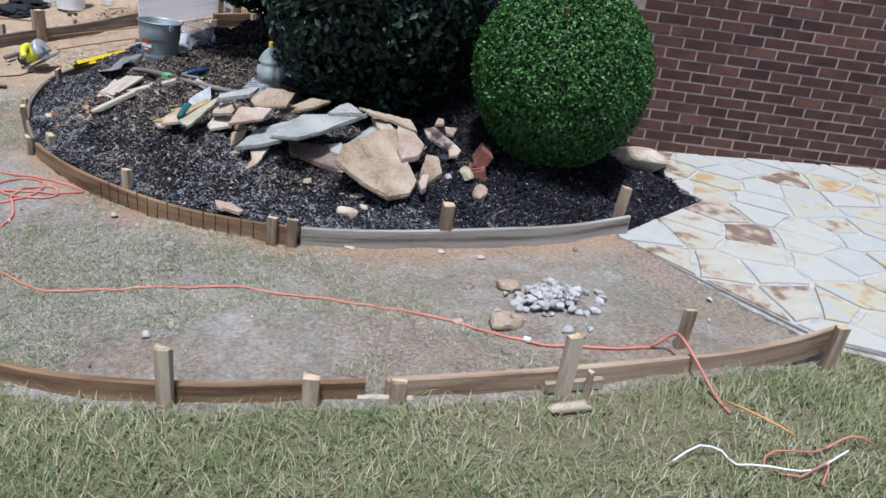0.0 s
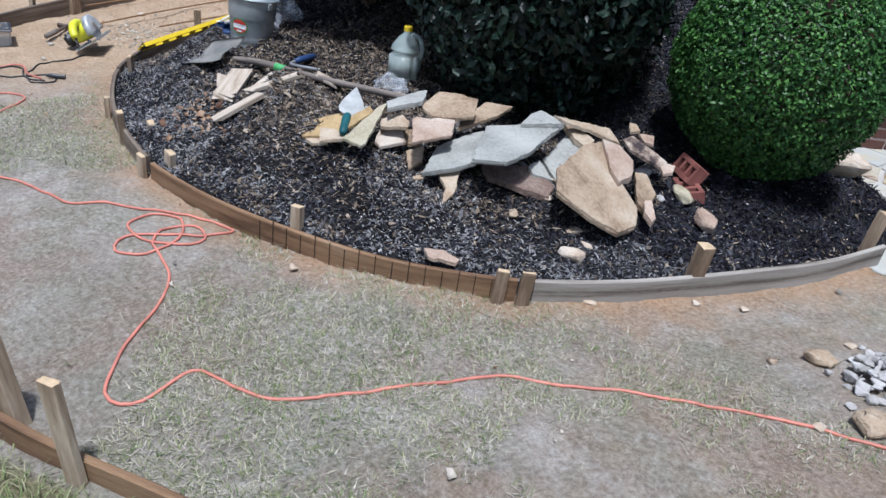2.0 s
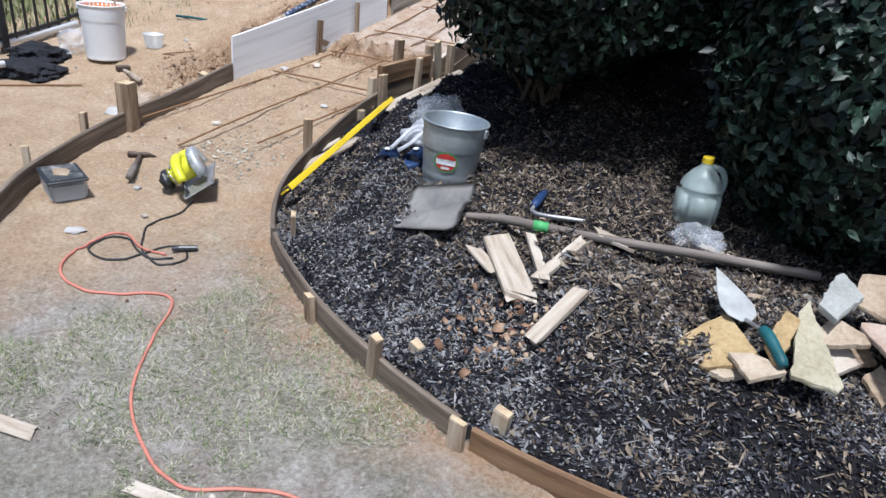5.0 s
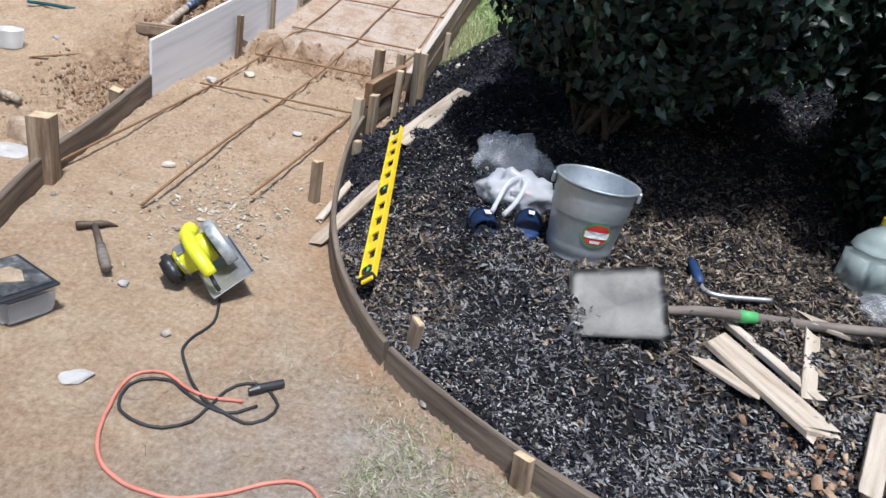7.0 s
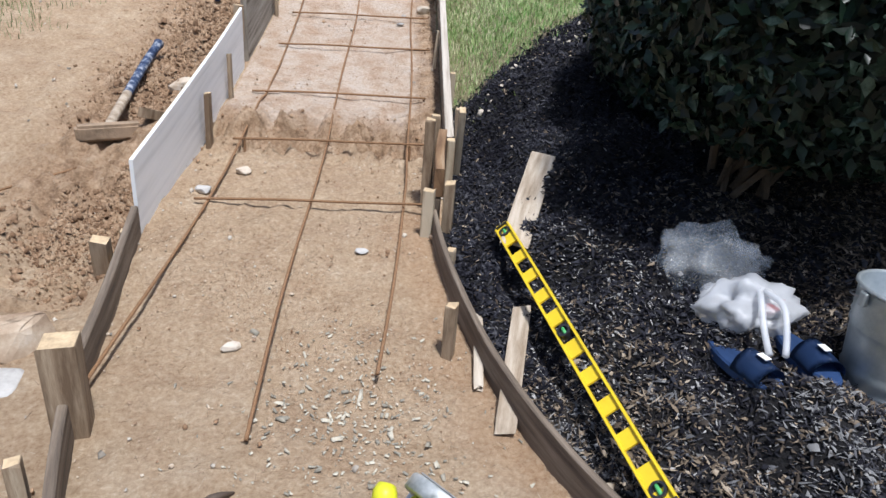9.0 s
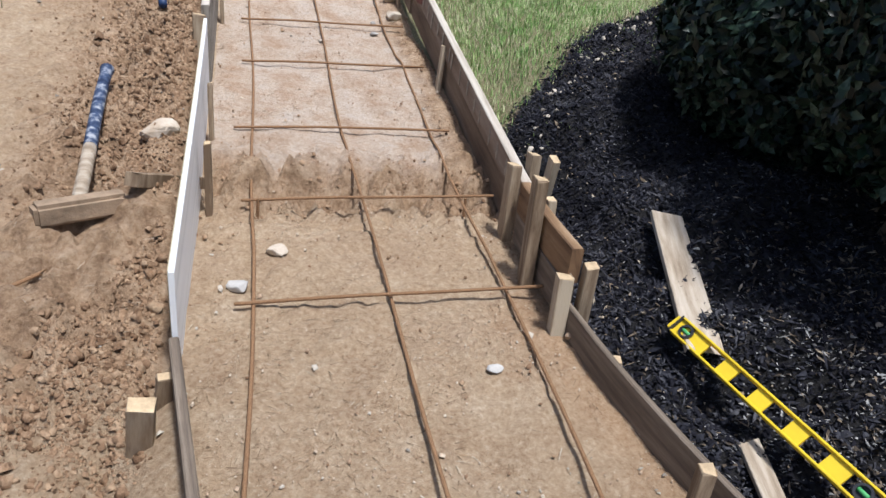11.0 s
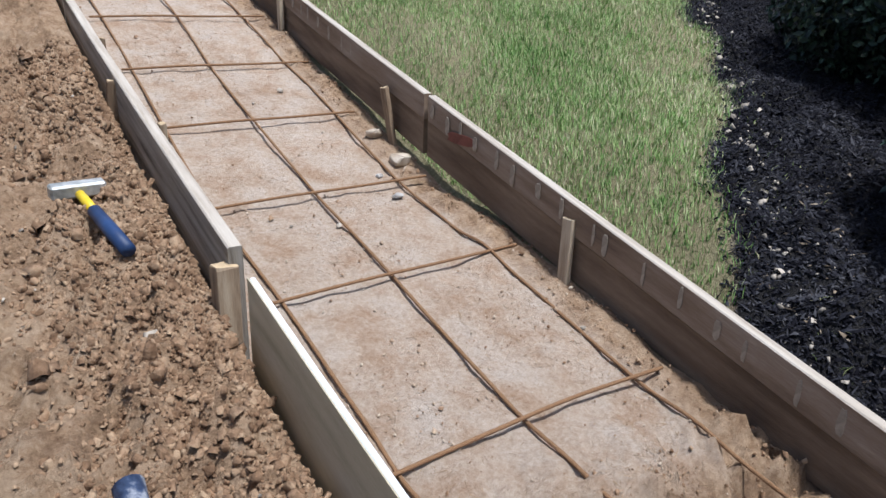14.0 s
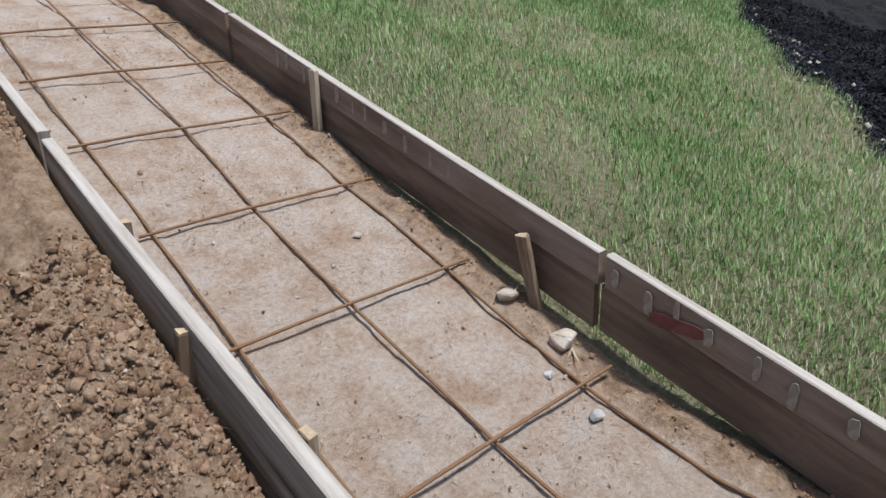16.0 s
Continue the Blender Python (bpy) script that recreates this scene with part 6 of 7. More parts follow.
def label_patch(parent, r, slope, z0, z1, a0, a1, material, name, label, oval=True, lift=0.0008):
    bm = bmesh.new()
    n = 24
    c = bm.verts.new((math.cos((a0 + a1) / 2) * (r + slope * (z0 + z1) / 2 + lift), math.sin((a0 + a1) / 2) * (r + slope * (z0 + z1) / 2 + lift), (z0 + z1) / 2))
    ring = []
    for i in range(n):
        t = 2 * math.pi * i / n
        u, w = math.cos(t), math.sin(t)
        if not oval:
            k = 1 / max(abs(u), abs(w))
            u, w = u * k, w * k
        a, z = (a0 + a1) / 2 + u * (a1 - a0) / 2, (z0 + z1) / 2 + w * (z1 - z0) / 2
        rr_ = r + slope * z + lift
        ring.append(bm.verts.new((math.cos(a) * rr_, math.sin(a) * rr_, z)))
    for i in range(n):
        bm.faces.new((c, ring[i], ring[(i + 1) % n]))
    return part(name, bm, material, parent, label)


gb = bucket(pose(1.66, -1.27, g1(1.66, -1.27) - 0.012, -2, 2, 0), 0.106, 0.135, 0.265, GALV, "galvanised steel pail with oval label on mulch", "galvanised_pail", ((0.1, 0.004, 0.004), (0.17, 0.004, 0.004), (0.62, 0.005, 0.005), (0.7, 0.005, 0.005), (0.78, 0.005, 0.004)))
sl = (0.135 - 0.106) / 0.265
aim = math.radians(-72)
label_patch(gb, 0.106, sl, 0.075, 0.165, aim - 0.42, aim + 0.42, GREEN_L, "label_oval", "green label border", True, 0.0035)
label_patch(gb, 0.106, sl, 0.083, 0.157, aim - 0.36, aim + 0.36, RED_P, "label_field", "red label field", True, 0.0043)
label_patch(gb, 0.106, sl, 0.108, 0.132, aim - 0.33, aim + 0.33, WHITE_P, "label_bar", "white label bar", False, 0.0051)
label_patch(gb, 0.106, sl, 0.09, 0.1, aim - 0.14, aim + 0.14, WHITE_P, "label_bar", "white label bar", False, 0.0051)


def jug():
    x, y = 2.64, -1.08
    ob = thing("water_jug", pose(x, y, g1(x, y) - 0.01, 0, 0, 25), "milky plastic gallon jug with yellow cap on mulch", "jug")
    bm = box_bm(0.15, 0.15, 0.17, 0.03, seg=4)
    part("jug_body", bm, MILKY, ob, smooth=True)
    prof = [(0.078, 0.165), (0.07, 0.19), (0.045, 0.225), (0.022, 0.245), (0.02, 0.262)]
    part("jug_neck", lathe_bm(prof, 28), MILKY, ob, smooth=True)
    part("cap", lathe_bm([(0.0, 0.282), (0.019, 0.282), (0.021, 0.278), (0.021, 0.258), (0.0, 0.258)], 24), YELLOW, ob, "yellow screw cap")
    part("grip", tube_bm(smooth_line([(0.02, 0, 0.245), (0.06, 0, 0.235), (0.082, 0, 0.19), (0.075, 0, 0.13)], 0.015), 0.012, 10), MILKY, ob, smooth=True)
    return ob


jug()


def crumpled(name, x, y, s, seed, material, label, category, lift=0.0, level=4, rough=0.45, turn=0.0, zcut=0.25):
    bm = bmesh.new()
    bmesh.ops.create_icosphere(bm, subdivisions=level, radius=0.5)
    for v in bm.verts:
        d = v.co.normalized()
        k = 1 + rough * noise.noise(d * 2.1 + Vector((seed, 3, 1))) + rough * 0.6 * abs(noise.noise(d * 4.7 + Vector((seed, 9, 4)))) + 0.12 * abs(noise.noise(d * 9 + Vector((seed, 5, 2)))) + 0.04 * abs(noise.noise(d * 21 + Vector((seed, 2, 7))))
        v.co = d * 0.5 * k
        v.co.z = max(v.co.z, -zcut)
        v.co = Vector((v.co.x * s[0], v.co.y * s[1], v.co.z * s[2]))
    low = min(v.co.z for v in bm.verts)
    bmesh.ops.translate(bm, vec=(0, 0, -low), verts=bm.verts)
    ob = part(name, bm, material, smooth=True)
    ob.matrix_basis = pose(x, y, g1(x, y) - 0.005 + lift, 0, 0, turn)
    return tagged(ob, label, category)


crumpled("clear_plastic_bag", 1.36, -0.8, (0.28, 0.22, 0.22), 5, BAG, "crumpled clear plastic bag on mulch", "plastic bag", turn=-15)
wb = crumpled("white_plastic_bag", 1.41, -1.0, (0.25, 0.2, 0.16), 8, BAG_W, "knotted white plastic bag resting by slippers", "plastic bag", turn=10)
for k, pts in enumerate((((0.0, -0.02, 0.12), (-0.05, -0.1, 0.12), (-0.08, -0.17, 0.08), (-0.1, -0.23, 0.05)), ((0.01, -0.03, 0.12), (0.01, -0.11, 0.12), (-0.02, -0.18, 0.08), (-0.06, -0.24, 0.05)))):
    part("bag_handle", tube_bm(smooth_line(pts, 0.02), 0.009, 7), BAG_W, wb, smooth=True)
part("red_wrapper", stone_bm(0.06, 0.05, 0.05, 3), RED_P, wb).location = (0.03, -0.05, 0.05)
crumpled("plastic_bag", 2.69, -1.23, (0.17, 0.12, 0.12), 12, BAG, "small knotted plastic bag beside the jug", "plastic bag")


def slipper(x, y, turn):
    ob = thing("slide_slipper", pose(x, y, g1(x, y) + 0.005, 0, 0, turn), "navy rubber slide slipper lying on mulch", "slipper", "pair of slippers")
    ring = [(0.13 * math.cos(t), (0.045 + 0.008 * math.cos(t)) * math.sin(t)) for t in np.linspace(0, 2 * math.pi, 24, endpoint=False)]
    part("sole", prism(ring, 0, 0.028, 0.006), NAVY, ob)
    bm = bmesh.new()
    rows = []
    for i in range(6):
        xx = 0.0 + 0.09 * i / 5
        rows.append([bm.verts.new((xx, (0.048) * math.cos(t), 0.02 + (0.055 - 0.012 * i / 5) * math.sin(t))) for t in np.linspace(0, math.pi, 12)])
    for a, b in zip(rows, rows[1:]):
        for i in range(11):
            bm.faces.new((a[i], a[i + 1], b[i + 1], b[i]))
    bmesh.ops.solidify(bm, geom=bm.faces[:], thickness=0.006)
    part("strap", bm, NAVY, ob, smooth=True)
    part("strap_mark", box_bm(0.03, 0.02, 0.002, 0.0, at=(0.05, 0.0, 0.078)), WHITE_P, ob, "small white bar")
    return ob


slipper(1.32, -1.2, -70)
slipper(1.48, -1.2, -85)


def spirit_level():
    A, B = Vector((1.03, -1.55, 0.045)), Vector((0.79, -0.38, max(0.2, g1(0.79, -0.38) + 0.02)))
    d = B - A
    L = d.length
    yaw, pit = math.degrees(math.atan2(d.y, d.x)), math.degrees(math.asin(d.z / L))
    ob = thing("spirit_level", Matrix.Translation((A + B) / 2) @ Euler((radians(18), 0, 0)).to_matrix().to_4x4(), "long yellow box spirit level leaning on the form", "level")
    ob.matrix_basis = pose(*((A + B) / 2), 0, -pit, yaw) @ pose(0, 0, 0, -42, 0, 0)
    w = 0.058
    for s in (-1, 1):
        part("rail", box_bm(L, 0.007, 0.026, 0.0015, at=(0, s * (w / 2 - 0.0035), 0)), YELLOW, ob)
    edges = [-0.5, -0.44, -0.345, -0.25, -0.155, -0.06, 0.06, 0.155, 0.25, 0.345, 0.44, 0.5]
    for e in edges:
        wide = 0.06 if abs(e) > 0.43 else (0.05 if abs(e) > 0.1 else 0.06)
        part("web", box_bm(wide, w - 0.013, 0.008, 0.001, at=(e * L * 0.985, 0, 0.009)), YELLOW, ob)
    for xx in (-0.47, 0.0, 0.47):
        v = part("vial_frame", lathe_bm([(0.0, 0.0), (0.021, 0.0), (0.021, 0.022), (0.015, 0.022), (0.015, 0.012), (0, 0.012)], 24), BLACK, ob, "dark vial window")
        v.location = (xx * L, 0, 0.003)
        part("vial", tube_bm([(-0.014, 0, 0.015), (0.014, 0, 0.015)], 0.0055, 10), GREEN_P, v, "green vial", True)
    part("end_cap", box_bm(0.006, w, 0.027, 0.001, at=(-L / 2 - 0.003, 0, 0)), BLACK, ob)
    part("end_cap", box_bm(0.006, w, 0.027, 0.001, at=(L / 2 + 0.003, 0, 0)), BLACK, ob)
    return ob


spirit_level()


TROWEL = mat("dusty_trowel_steel", two((0.4, 0.41, 0.4), 0.25), 14, 6, 0.6, 0.2, 60, metal=0.2)


def trowel():
    A, B = Vector((2.8, -1.6, 0.3)), Vector((2.95, -1.8, 0.225))
    d = B - A
    ob = thing("trowel", pose(*A, 0, math.degrees(math.asin(-d.z / d.length)), math.degrees(math.atan2(d.y, d.x))), "pointed steel brick trowel with teal grip on flagstones", "trowel")
    part("blade", prism([(0, 0), (0.05, -0.02), (0.12, -0.046), (0.165, -0.055), (0.2, -0.046), (0.225, -0.016), (0.225, 0.016), (0.2, 0.046), (0.165, 0.055), (0.12, 0.046), (0.05, 0.02)], 0, 0.003, 0.001), TROWEL, ob, "cement-stained pointed blade")
    part("tang", tube_bm(smooth_line([(0.22, 0, 0.003), (0.27, 0, 0.03), (0.3, 0, 0.045)], 0.01), 0.006), STEEL, ob)
    part("grip", tube_bm(smooth_line([(0.29, 0, 0.045), (0.33, 0, 0.05), (0.38, 0, 0.048), (0.42, 0, 0.045)], 0.01), 0.017, 12, [0.85, 1, 1.05, 1.1, 1.1, 1.08, 1.05, 1, 1, 1, 1, 1, 0.9, 0.7, 0.6, 0.5][:16] + [0.5] * 10), TEAL, ob, "teal rubber grip", True)
    return ob


trowel()


def small_tool():
    ob = thing("ratchet_tool", pose(2.06, -1.15, g1(2.06, -1.15) + 0.02, 0, 4, -85), "steel hand tool with blue rubber grip on mulch", "hand tool")
    part("grip", tube_bm([(0, 0, 0.02), (0.04, 0, 0.022), (0.12, 0, 0.022), (0.16, 0, 0.02)], 0.017, 12, [0.8, 1, 1.05, 0.85]), NAVY, ob, "blue rubber grip", True)
    part("shaft", tube_bm(smooth_line([(0.16, 0, 0.02), (0.2, 0.01, 0.02), (0.22, 0.06, 0.025), (0.2, 0.22, 0.035)], 0.01), 0.009, 10), STEEL, ob, "steel shaft", True)
    return ob


small_tool()


# ---- things on the path ----
def arc_bm(r, r_in, a0, a1, y0, y1, n=24):
    """A curved plate standing in the xz plane between two angles, from y0 to y1."""
    bm = bmesh.new()
    rows = []
    for i in range(n + 1):
        a = radians(a0 + (a1 - a0) * i / n)
        c, d = math.cos(a), math.sin(a)
        rows.append([bm.verts.new((c * q, y, d * q)) for q, y in ((r_in, y0), (r - 0.004, y0), (r, y0 + 0.004), (r, y1 - 0.004), (r - 0.004, y1), (r_in, y1))])
    for p, q in zip(rows, rows[1:]):
        for k in range(6):
            bm.faces.new((p[k], p[(k + 1) % 6], q[(k + 1) % 6], q[k]))
    bm.faces.new(rows[0][::-1])
    bm.faces.new(rows[-1])
    bmesh.ops.recalc_face_normals(bm, faces=bm.faces)
    return bm


def circular_saw():
    """Local x runs to the rear, y to the blade's side."""
    x, y = 0.52, -1.6
    ob = thing("circular_saw", pose(x - 0.01, y + 0.02, g1(x, y) + 0.052, 33, 0, -46), "lime green and black circular saw tipped onto its motor", "power saw")
    shoe = part("base_plate", box_bm(0.27, 0.15, 0.004, 0.001, at=(0.02, 0.02, 0.003)), STEEL, ob, "grey steel base plate")
    for yy in (-0.054, 0.094):
        part("plate_edge", box_bm(0.268, 0.004, 0.012, 0.001, at=(0.02, yy, 0.007)), STEEL, shoe)
    up = part("blade_guard", arc_bm(0.098, 0.012, -8, 188, 0.04, 0.078), GUARD, ob, "scuffed silver blade guard", True)
    up.location = (0.005, 0, 0.058)
    slot = part("guard_opening", arc_bm(0.07, 0.02, 8, 110, 0.034, 0.043, 14), BLACK, up, "dark opening in the guard")
    slot.location = (0, 0, 0)
    part("lower_guard", arc_bm(0.085, 0.01, 180, 350, 0.052, 0.062), STEEL, ob, smooth=True).location = (0.005, 0, 0.088)
    body = part("motor_housing", tube_bm([(-0.01, 0.042, 0.075), (-0.01, 0.02, 0.077), (-0.012, -0.03, 0.078), (-0.014, -0.07, 0.078), (-0.015, -0.085, 0.078)], 0.05, 16, [0.9, 1.05, 1.0, 0.95, 0.86]), LIME, ob, "lime green housing", True)
    part("name_plate", box_bm(0.055, 0.03, 0.003, 0.001, at=(-0.012, -0.055, 0.124)), STEEL, body, "silver plate")
    m = part("motor_cap", box_bm(0.1, 0.055, 0.085, 0.016, seg=3), BLACK, ob, "black motor cap", True)
    m.matrix_basis = pose(-0.015, -0.11, 0.034, 0, 0, 0)
    part("motor_band", box_bm(0.096, 0.022, 0.08, 0.014, seg=2, at=(-0.015, -0.077, 0.037)), STEEL, ob, "dusty grey band", True)
    rear = smooth_line([(-0.06, -0.012, 0.118), (-0.01, -0.014, 0.142), (0.06, -0.016, 0.138), (0.115, -0.016, 0.108), (0.14, -0.016, 0.075)], 0.012)
    h = part("rear_handle", tube_bm(rear, 0.021, 12, [0.95 + 0.2 * math.sin(i * math.pi / len(rear)) for i in range(len(rear))]), LIME, ob, "lime green handle", True)
    part("trigger", box_bm(0.035, 0.018, 0.025, 0.005, at=(0.05, -0.016, 0.1)), BLACK, h, "black trigger")
    part("handle_web", box_bm(0.05, 0.03, 0.06, 0.008, at=(0.0, -0.01, 0.095), seg=2), LIME, ob, smooth=True)
    front = smooth_line([(-0.02, -0.015, 0.125), (-0.06, -0.018, 0.118), (-0.095, -0.005, 0.112), (-0.11, 0.02, 0.112)], 0.012)
    part("front_grip", tube_bm(front, 0.026, 12, [1.0] * (len(front) - 3) + [1.1, 1.05, 0.8]), LIME, ob, "lime green front grip", True)
    part("cord_sleeve", tube_bm([(0.13, -0.02, 0.07), (0.15, -0.024, 0.045), (0.152, -0.026, 0.02)], 0.007, 8), BLACK, ob)
    return ob


GUARD = mat("scuffed_guard", [(0.3, (0.22, 0.24, 0.23)), (0.5, (0.45, 0.47, 0.47)), (0.7, (0.68, 0.69, 0.68))], 14, 6, 0.45, 0.2, 60, metal=0.35)
circular_saw()


def lay(points, r, lift=0.0):
    return [(x, y, g1(x, y) + r + lift) for x, y in smooth_line(points, 0.025)]


def cable(name, points, r, material, label):
    ob = part(name, tube_bm(lay(points, r), r, 8), material, smooth=True)
    return tagged(ob, label, "cord")


cable("saw_cord", [(0.58, -1.68), (0.62, -1.8), (0.6, -1.93), (0.68, -2.04), (0.78, -2.12), (0.92, -2.15), (0.95, -2.06), (0.86, -2.0), (0.8, -2.06), (0.78, -2.2), (0.7, -2.26), (0.6, -2.23), (0.56, -2.13), (0.64, -2.08), (0.74, -2.12), (0.84, -2.14), (0.9, -2.08)], 0.0045, CORD_B, "black rubber saw cord coiled on the soil")
plug = part("cord_plug", tube_bm([(0.92, -2.05, 0), (0.94, -2.03, 0.002), (0.99, -1.98, 0.0)], 0.013, 10, [0.6, 1, 0.9]), BLACK)
plug.matrix_basis = pose(-0.06, 0.0, g1(0.9, -2.02) + 0.013)
tagged(plug, "black cord plug lying on the soil", "plug")
cable("extension_cord", [(0.86, -2.08), (0.74, -2.1), (0.62, -2.06), (0.55, -2.1), (0.56, -2.2), (0.66, -2.39), (0.86, -2.43), (1.12, -2.29), (1.27, -2.49), (1.42, -2.69), (1.6, -2.81), (1.8, -2.86), (2.02, -2.74), (2.2, -2.72), (2.33, -2.7), (2.47, -2.59), (2.62, -2.5), (2.76, -2.42), (2.93, -2.37),
                         (2.9, -2.47), (2.78, -2.6), (2.72, -2.69), (2.78, -2.76), (2.88, -2.7), (2.86, -2.56), (2.74, -2.47), (2.64, -2.53), (2.66, -2.64), (2.78, -2.65), (2.9, -2.58), (2.92, -2.49), (2.82, -2.46), (2.76, -2.55), (2.82, -2.64), (2.94, -2.68), (3.06, -2.73), (3.17, -2.84), (3.26, -3.0), (3.4, -3.15),
                         (3.5, -3.1), (3.5, -2.95), (3.58, -2.92), (3.72, -2.89), (3.84, -2.79), (4.0, -2.58), (4.15, -2.36), (4.3, -2.28), (4.46, -2.17), (4.63, -2.11), (4.8, -2.06), (5.0, -1.99), (5.19, -1.93), (5.35, -1.8), (5.5, -1.64)], 0.0052, CORD_O, "faded orange extension cord snaking over dusty soil")
ob = part("cord_tail", tube_bm(smooth_line([(5.5, -1.64, g1(5.5, -1.64) + 0.006), (5.55, -1.61, 0.09), (5.59, -1.63, 0.1), (5.67, -1.67, 0.06), (5.76, -1.72, g1(5.76, -1.72) + 0.01), (5.82, -1.76, g1(5.82, -1.76) + 0.006)], 0.02), 0.0052, 8), CORD_O, smooth=True)
tagged(ob, "faded orange cord draped over the outer form", "cord")
ob = part("cord_clip", box_bm(0.025, 0.018, 0.014, 0.003), WHITE_P)
ob.matrix_basis = pose(5.19, -1.93, g1(5.19, -1.93) + 0.004, 0, 0, 20)
tagged(ob, "small white cord clip on the orange cord", "clip")


def lawn_wire(points, material, label):
    ob = part("loose_wire", tube_bm([(x, y, g1(x, y) + 0.03 + 0.012 * math.sin(i)) for i, (x, y) in enumerate(smooth_line(points, 0.04))], 0.0028, 6), material, smooth=True)
    return tagged(ob, label, "wire")


lawn_wire([(5.79, -2.12), (5.82, -2.02), (5.87, -1.97), (5.92, -2.0), (6.02, -1.92), (6.08, -1.83), (6.13, -1.72)], WHITE_P, "white loose wire lying on the lawn")
lawn_wire([(6.18, -1.62), (6.12, -1.65), (6.06, -1.76), (5.98, -1.87), (5.97, -1.93), (6.06, -1.9), (6.1, -1.8), (6.11, -1.9)], CORD_O, "orange loose wire curled on the lawn")
lawn_wire([(5.8, -1.75), (5.9, -1.76), (6.0, -1.74)], ORANGE_P, "rusty orange wire on the lawn")


def hammer(x, y, turn, label, head_mat, handle_mats, L=0.33, lift=0.0, head=0.12, r=0.014, heavy=False, tilt=0):
    ob = thing("hammer", pose(x, y, g1(x, y) + lift, tilt, 0, turn), label, "hammer")
    if heavy:
        part("head", box_bm(head, 0.042, 0.042, 0.006, at=(0, 0, 0.004)), head_mat, ob, "steel club head")
    else:
        bm = tube_bm([(-head / 2, 0, 0.018), (-head / 2 + 0.025, 0, 0.018), (-0.01, 0, 0.018), (0.02, 0, 0.018), (0.045, 0, 0.016), (head / 2 + 0.015, 0, 0.004)], 0.014, 12, [1.0, 1.0, 0.75, 0.9, 0.6, 0.25])
        part("head", bm, head_mat, ob, "steel claw head", True)
    n = len(handle_mats)
    for k, (hm, a, b) in enumerate(handle_mats):
        part("grip" if k else "handle", tube_bm([(0, -a * L, 0.016), (0, -(a + b) / 2 * L, 0.016), (0, -b * L, 0.016)], r * (1.15 if k == n - 1 else 0.8), 12, [0.95, 1.05, 1.0]), hm, ob, smooth=True)
    return ob


DARK_STEEL = mat("dark_steel", two((0.12, 0.09, 0.07), 0.35), 12, 6, 0.6, 0.4, 80, metal=0.4)
hammer(-0.01, -1.48, 42, "old brown claw hammer lying on clay", DARK_STEEL, [(DARK_STEEL, 0, 0.55), (HANDLE, 0.5, 1.0)])
hammer(-0.83, 2.32, 7, "club hammer with yellow and blue handle on clay", GUARD, [(YELLOW, 0.0, 0.36), (NAVY, 0.36, 1.0)], 0.42, 0.015, 0.15, 0.017, True, 8)


def sledge():
    z0, z1 = g1(-0.9, 0.33) + 0.02, g1(-0.93, 1.2) + 0.03
    ob = thing("sledgehammer", pose(0, 0, 0), "sledgehammer with blue painted handle lying on dug clay", "sledgehammer")
    line = smooth_line([(-0.89, 0.34, z0 + 0.06), (-0.9, 0.6, (z0 * 0.7 + z1 * 0.3) + 0.065), (-0.92, 0.95, (z0 * 0.3 + z1 * 0.7) + 0.06), (-0.93, 1.22, z1 + 0.05)], 0.05)
    cutn = len(line) // 3
    part("bare_handle", tube_bm(line[:cutn + 1], 0.022, 12), SPLIT, ob, "worn pale wood", True)
    part("painted_handle", tube_bm(line[cutn:], 0.022, 12, [1.0] * (len(line) - cutn - 1) + [1.25]), PAINTED, ob, "chipped blue paint", True)
    h = part("head", box_bm(0.27, 0.07, 0.07, 0.012, seg=2), CLODDED, ob, "mud-caked head")
    h.matrix_basis = pose(-0.88, 0.34, z0 + 0.02, 0, 0, 28)
    return ob


PAINTED = mat("chipped_blue_paint", [(0.35, (0.015, 0.025, 0.06)), (0.52, (0.05, 0.075, 0.14)), (0.66, (0.34, 0.36, 0.4))], 30, 8, 0.6, 0.4, 90)
CLODDED = mat("mud_caked_steel", two((0.3, 0.22, 0.15), 0.4), 12, 6, 0.95, 0.8, 60)
sledge()


DUSTY = mat("dusty_dark_plastic", [(0.35, (0.03, 0.033, 0.035)), (0.5, (0.1, 0.1, 0.1)), (0.65, (0.3, 0.29, 0.27))], 14, 6, 0.6, 0.2, 60)


def tub_box():
    ob = thing("storage_box", pose(0.07, -1.96, g1(0.07, -1.96), 0, 0, -22), "clear plastic box with dark lid on the soil", "box")
    bm = box_bm(0.22, 0.16, 0.095, 0.014, seg=3)
    for v in bm.verts:
        k = 0.9 + 0.1 * v.co.z / 0.095
        v.co.x *= k
        v.co.y *= k
    part("tub", bm, CLEAR, ob, "clear plastic tub")
    part("lid_rim", box_bm(0.23, 0.17, 0.012, 0.005, at=(0, 0, 0.094)), BLACK, ob, "black lid rim")
    part("lid_panel", box_bm(0.2, 0.14, 0.004, 0.002, at=(0, 0, 0.106)), DUSTY, ob, "dusty dark lid panel")
    part("paper_scrap", prism([(-0.05, -0.03), (0.03, -0.04), (0.06, 0.01), (0.0, 0.035), (-0.04, 0.02)], 0.1105, 0.113, 0.001), SAND, ob)
    return ob


tub_box()


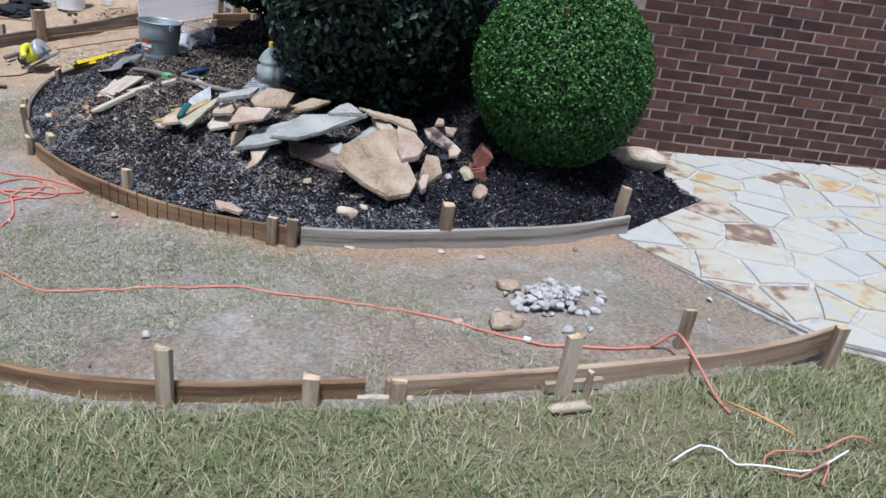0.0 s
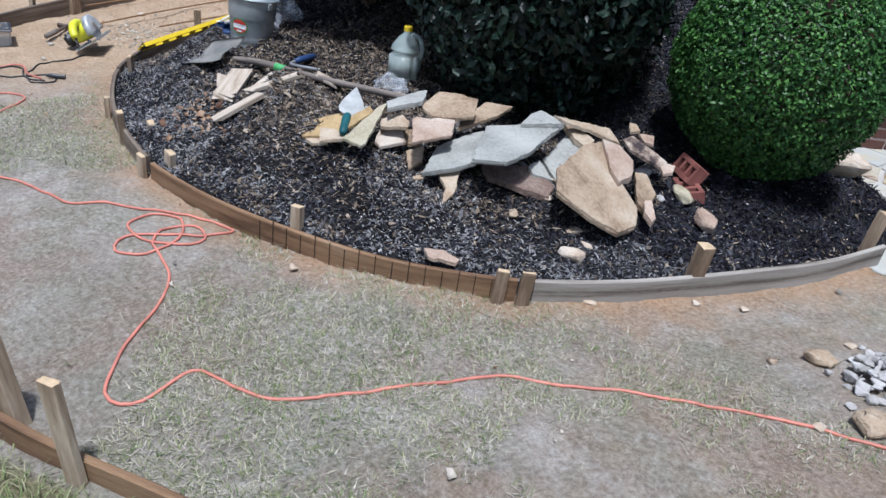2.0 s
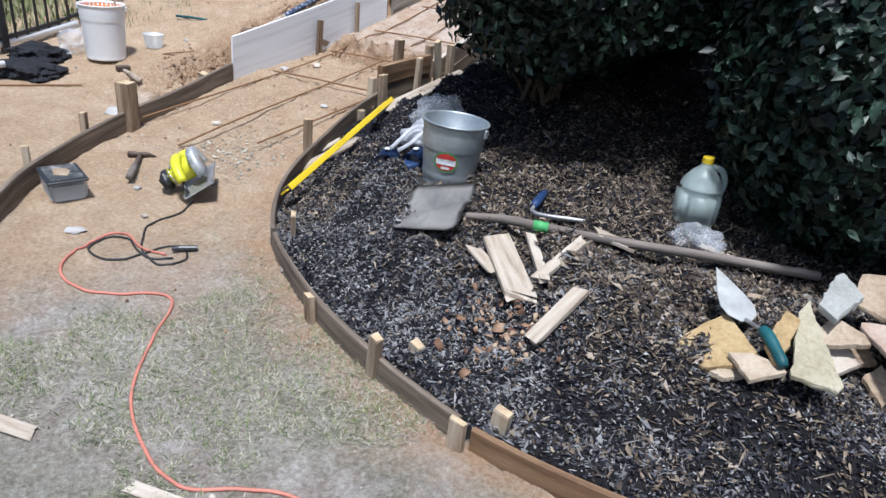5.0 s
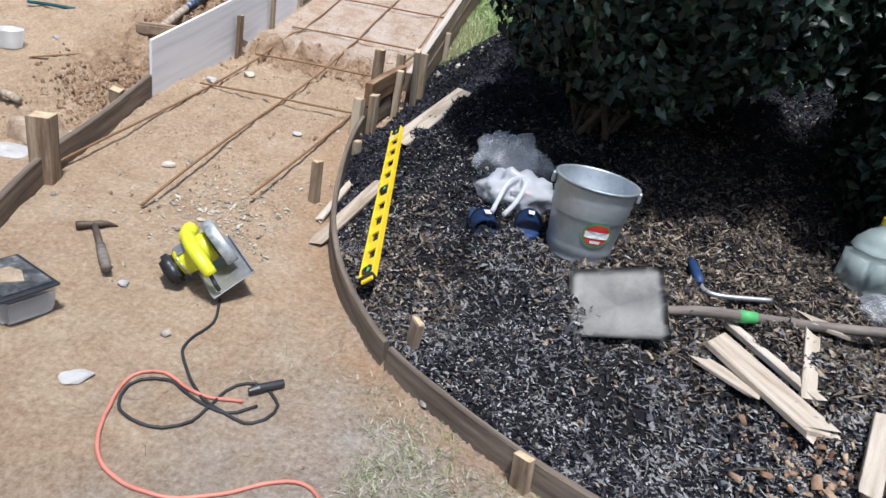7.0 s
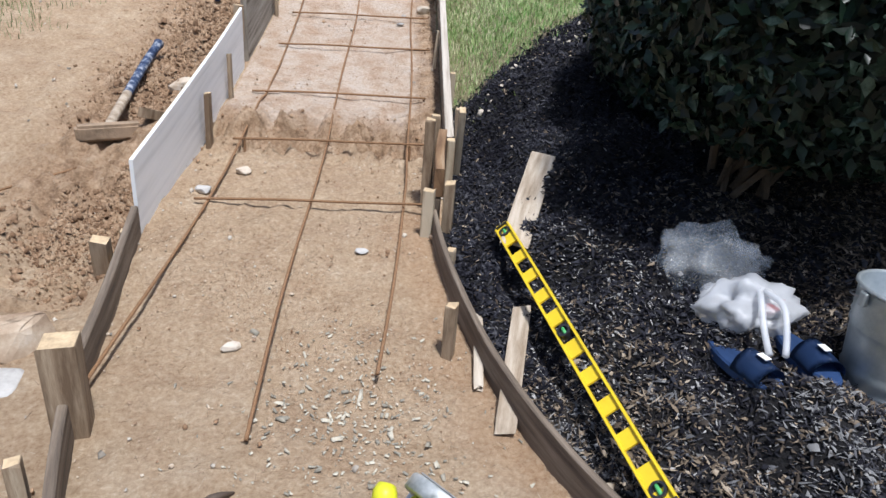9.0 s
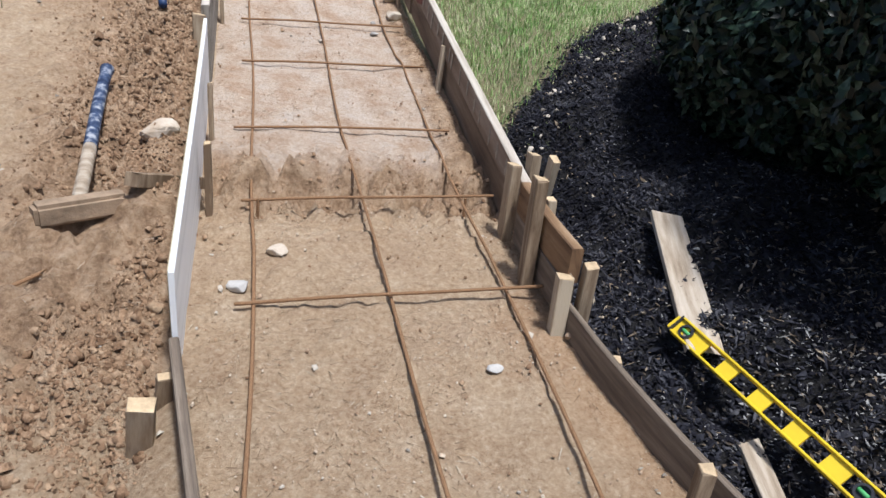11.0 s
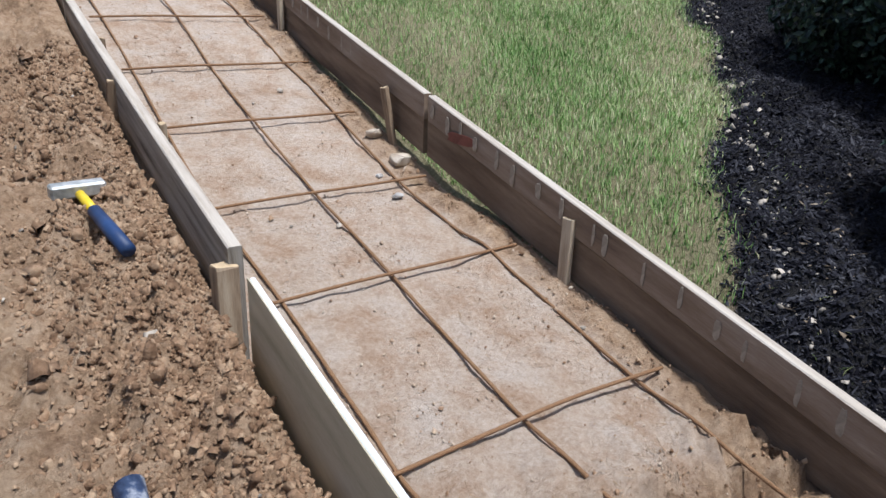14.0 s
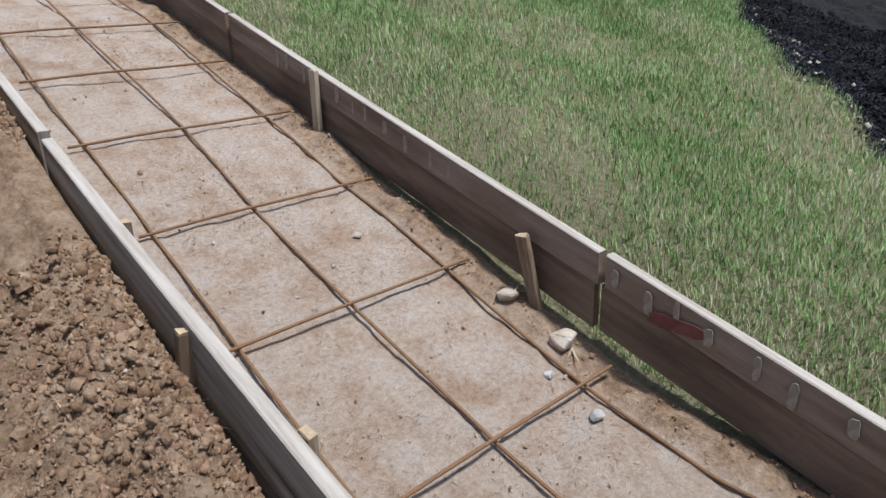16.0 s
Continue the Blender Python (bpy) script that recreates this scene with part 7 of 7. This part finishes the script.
# ---- beside the fence ----
SACK = mat("dull_black_sacking", two((0.022, 0.023, 0.027), 0.5), 12, 6, 0.75, 0.9, 40, distance=0.02, spec=0.2)
wbk = bucket(pose(-1.62, -0.44, g1(-1.62, -0.44) - 0.005, 0, 0, 40), 0.13, 0.15, 0.37, WHITE_P, "white plastic mixing bucket with orange residue on soil", "plastic_bucket", ((0.74, 0.006, 0.006), (0.82, 0.006, 0.007), (0.9, 0.006, 0.007)))
part("residue", lathe_bm([(0.0, 0.3), (0.142, 0.3), (0.146, 0.36), (0.1435, 0.362)], 32), ORANGE_P, wbk, "orange residue inside")
part("stirring_stick", tube_bm([(0.05, 0, 0.05), (0.1, 0.02, 0.5)], 0.007), SPLIT, wbk)
bb = bucket(pose(-1.16, -1.8, g1(-1.16, -1.8), 0, 0, 20), 0.128, 0.148, 0.36, BLUE, "blue plastic bucket with white logo bars on soil", "plastic_bucket", ((0.76, 0.006, 0.006), (0.86, 0.006, 0.007)))
label_patch(bb, 0.128, 0.055, 0.12, 0.17, -0.75, 0.35, WHITE_P, "logo_bar", "white logo bar", False, 0.002)
label_patch(bb, 0.128, 0.055, 0.08, 0.1, -0.6, 0.2, WHITE_P, "logo_bar", "white logo bar", False, 0.002)
crumpled("black_bag", -1.78, -0.92, (0.44, 0.34, 0.13), 21, SACK, "crumpled black plastic sacking on the soil", "bag", level=5, rough=0.4)
crumpled("black_bag", -2.0, -0.7, (0.36, 0.32, 0.13), 24, SACK, "crumpled black plastic sacking by the fence", "bag", level=5, rough=0.4)
crumpled("clear_plastic_bag", -1.95, -0.45, (0.24, 0.2, 0.2), 27, BAG, "crumpled clear plastic by the white bucket", "plastic bag")
ob = thing("food_tub", pose(-1.5, -0.12, g1(-1.5, -0.12), 0, 0, 10), "open clear plastic tub on the soil", "tub")
part("tub_wall", lathe_bm([(0.0, 0.003), (0.06, 0.003), (0.075, 0.1), (0.08, 0.102), (0.073, 0.1), (0.058, 0.006), (0, 0.006)], 28), CLEAR, ob, smooth=True)
hammer(-1.27, -0.58, 70, "wooden handled mallet lying on the soil", DARK_STEEL, [(SPLIT, 0, 0.6), (SPLIT, 0.5, 1.0)], 0.32, 0.0, 0.09, 0.016, True)
ob = thing("blue_brush", pose(-1.62, 0.35, g1(-1.62, 0.35) + 0.01, 0, 0, 20), "turquoise plastic scraper lying on soil", "tool")
part("shaft", tube_bm([(-0.12, 0, 0.012), (0.0, 0, 0.014), (0.14, 0, 0.01)], 0.01, 8), TEAL, ob)
ob = part("pvc_pipe", tube_bm([(-1.95, -1.7, g1(-1.95, -1.7) + 0.12), (-1.75, -1.1, g1(-1.75, -1.1) + 0.1)], 0.022, 14), WHITE_P, smooth=True)
tagged(ob, "white plastic pipe lying near the fence", "pipe")
ob = part("pvc_pipe", tube_bm([(-2.3, -1.6, g1(-2.3, -1.6) + 0.03), (-2.42, -0.1, g1(-2.42, -0.1) + 0.03)], 0.03, 14), WHITE_P, smooth=True)
tagged(ob, "white plastic pipe lying along the fence", "pipe")
loose_stone(-1.35, 0.05, (0.05, 0.03, 0.03), 71, ROCK, "white cap lying on the soil", 30, 0.1)


def fence():
    top = thing("fence", pose(0, 0, 0), "black metal picket fence along the yard", "fence")
    line = smooth_line([(-2.1, -3.5), (-2.3, -1.2), (-2.48, 0.3), (-2.85, 2.6), (-3.3, 5.2), (-3.7, 8.0)], 0.105)
    zs = [float(height(x, y)[0]) for x, y in line]
    pk = box_bm(0.016, 0.016, 1.15, 0.002)
    me = bpy.data.meshes.new("picket")
    pk.to_mesh(me)
    me.materials.append(FENCE)
    for i, ((x, y), z) in enumerate(zip(line, zs)):
        if i % 17 == 8:
            part("post", box_bm(0.05, 0.05, 1.3, 0.004, at=(x, y, z - 0.02)), FENCE, top)
        else:
            o = new("picket", me)
            o.parent = top
            o.matrix_basis = pose(x, y, z + 0.05)
    for hgt in (0.1, 1.05):
        part("rail", tube_bm([(x + 0.0, y, z + hgt) for (x, y), z in zip(line, zs)], 0.017, 4), FENCE, top)


fence()
x, y, rng = scatter(80000, 36, lambda x, y: (x < -2.55 - 0.09 * np.maximum(y, 0)) * (0.4 + 0.6 * ss((noise2(x, y, 2.2, 6) - 0.3) / 0.3)), (-6.5, -2.4, -4.0, 7.0))
blades("outer_grass", x, y, rng, 0.07, 0.009, GRASS_D, "green grass beyond the fence", "grass")
x, y, rng = scatter(14000, 37, lambda x, y: ss((noise2(x, y, 1.6, 16) - 0.52) / 0.1) * (x < -1.1) * ss((-1.1 - x) / 1.0) * 0.7, (-2.6, -1.1, -0.8, 4.5))
blades("weed_tufts", x, y, rng, 0.05, 0.004, GRASS_D, "sparse weeds on bare soil near the fence", "grass")
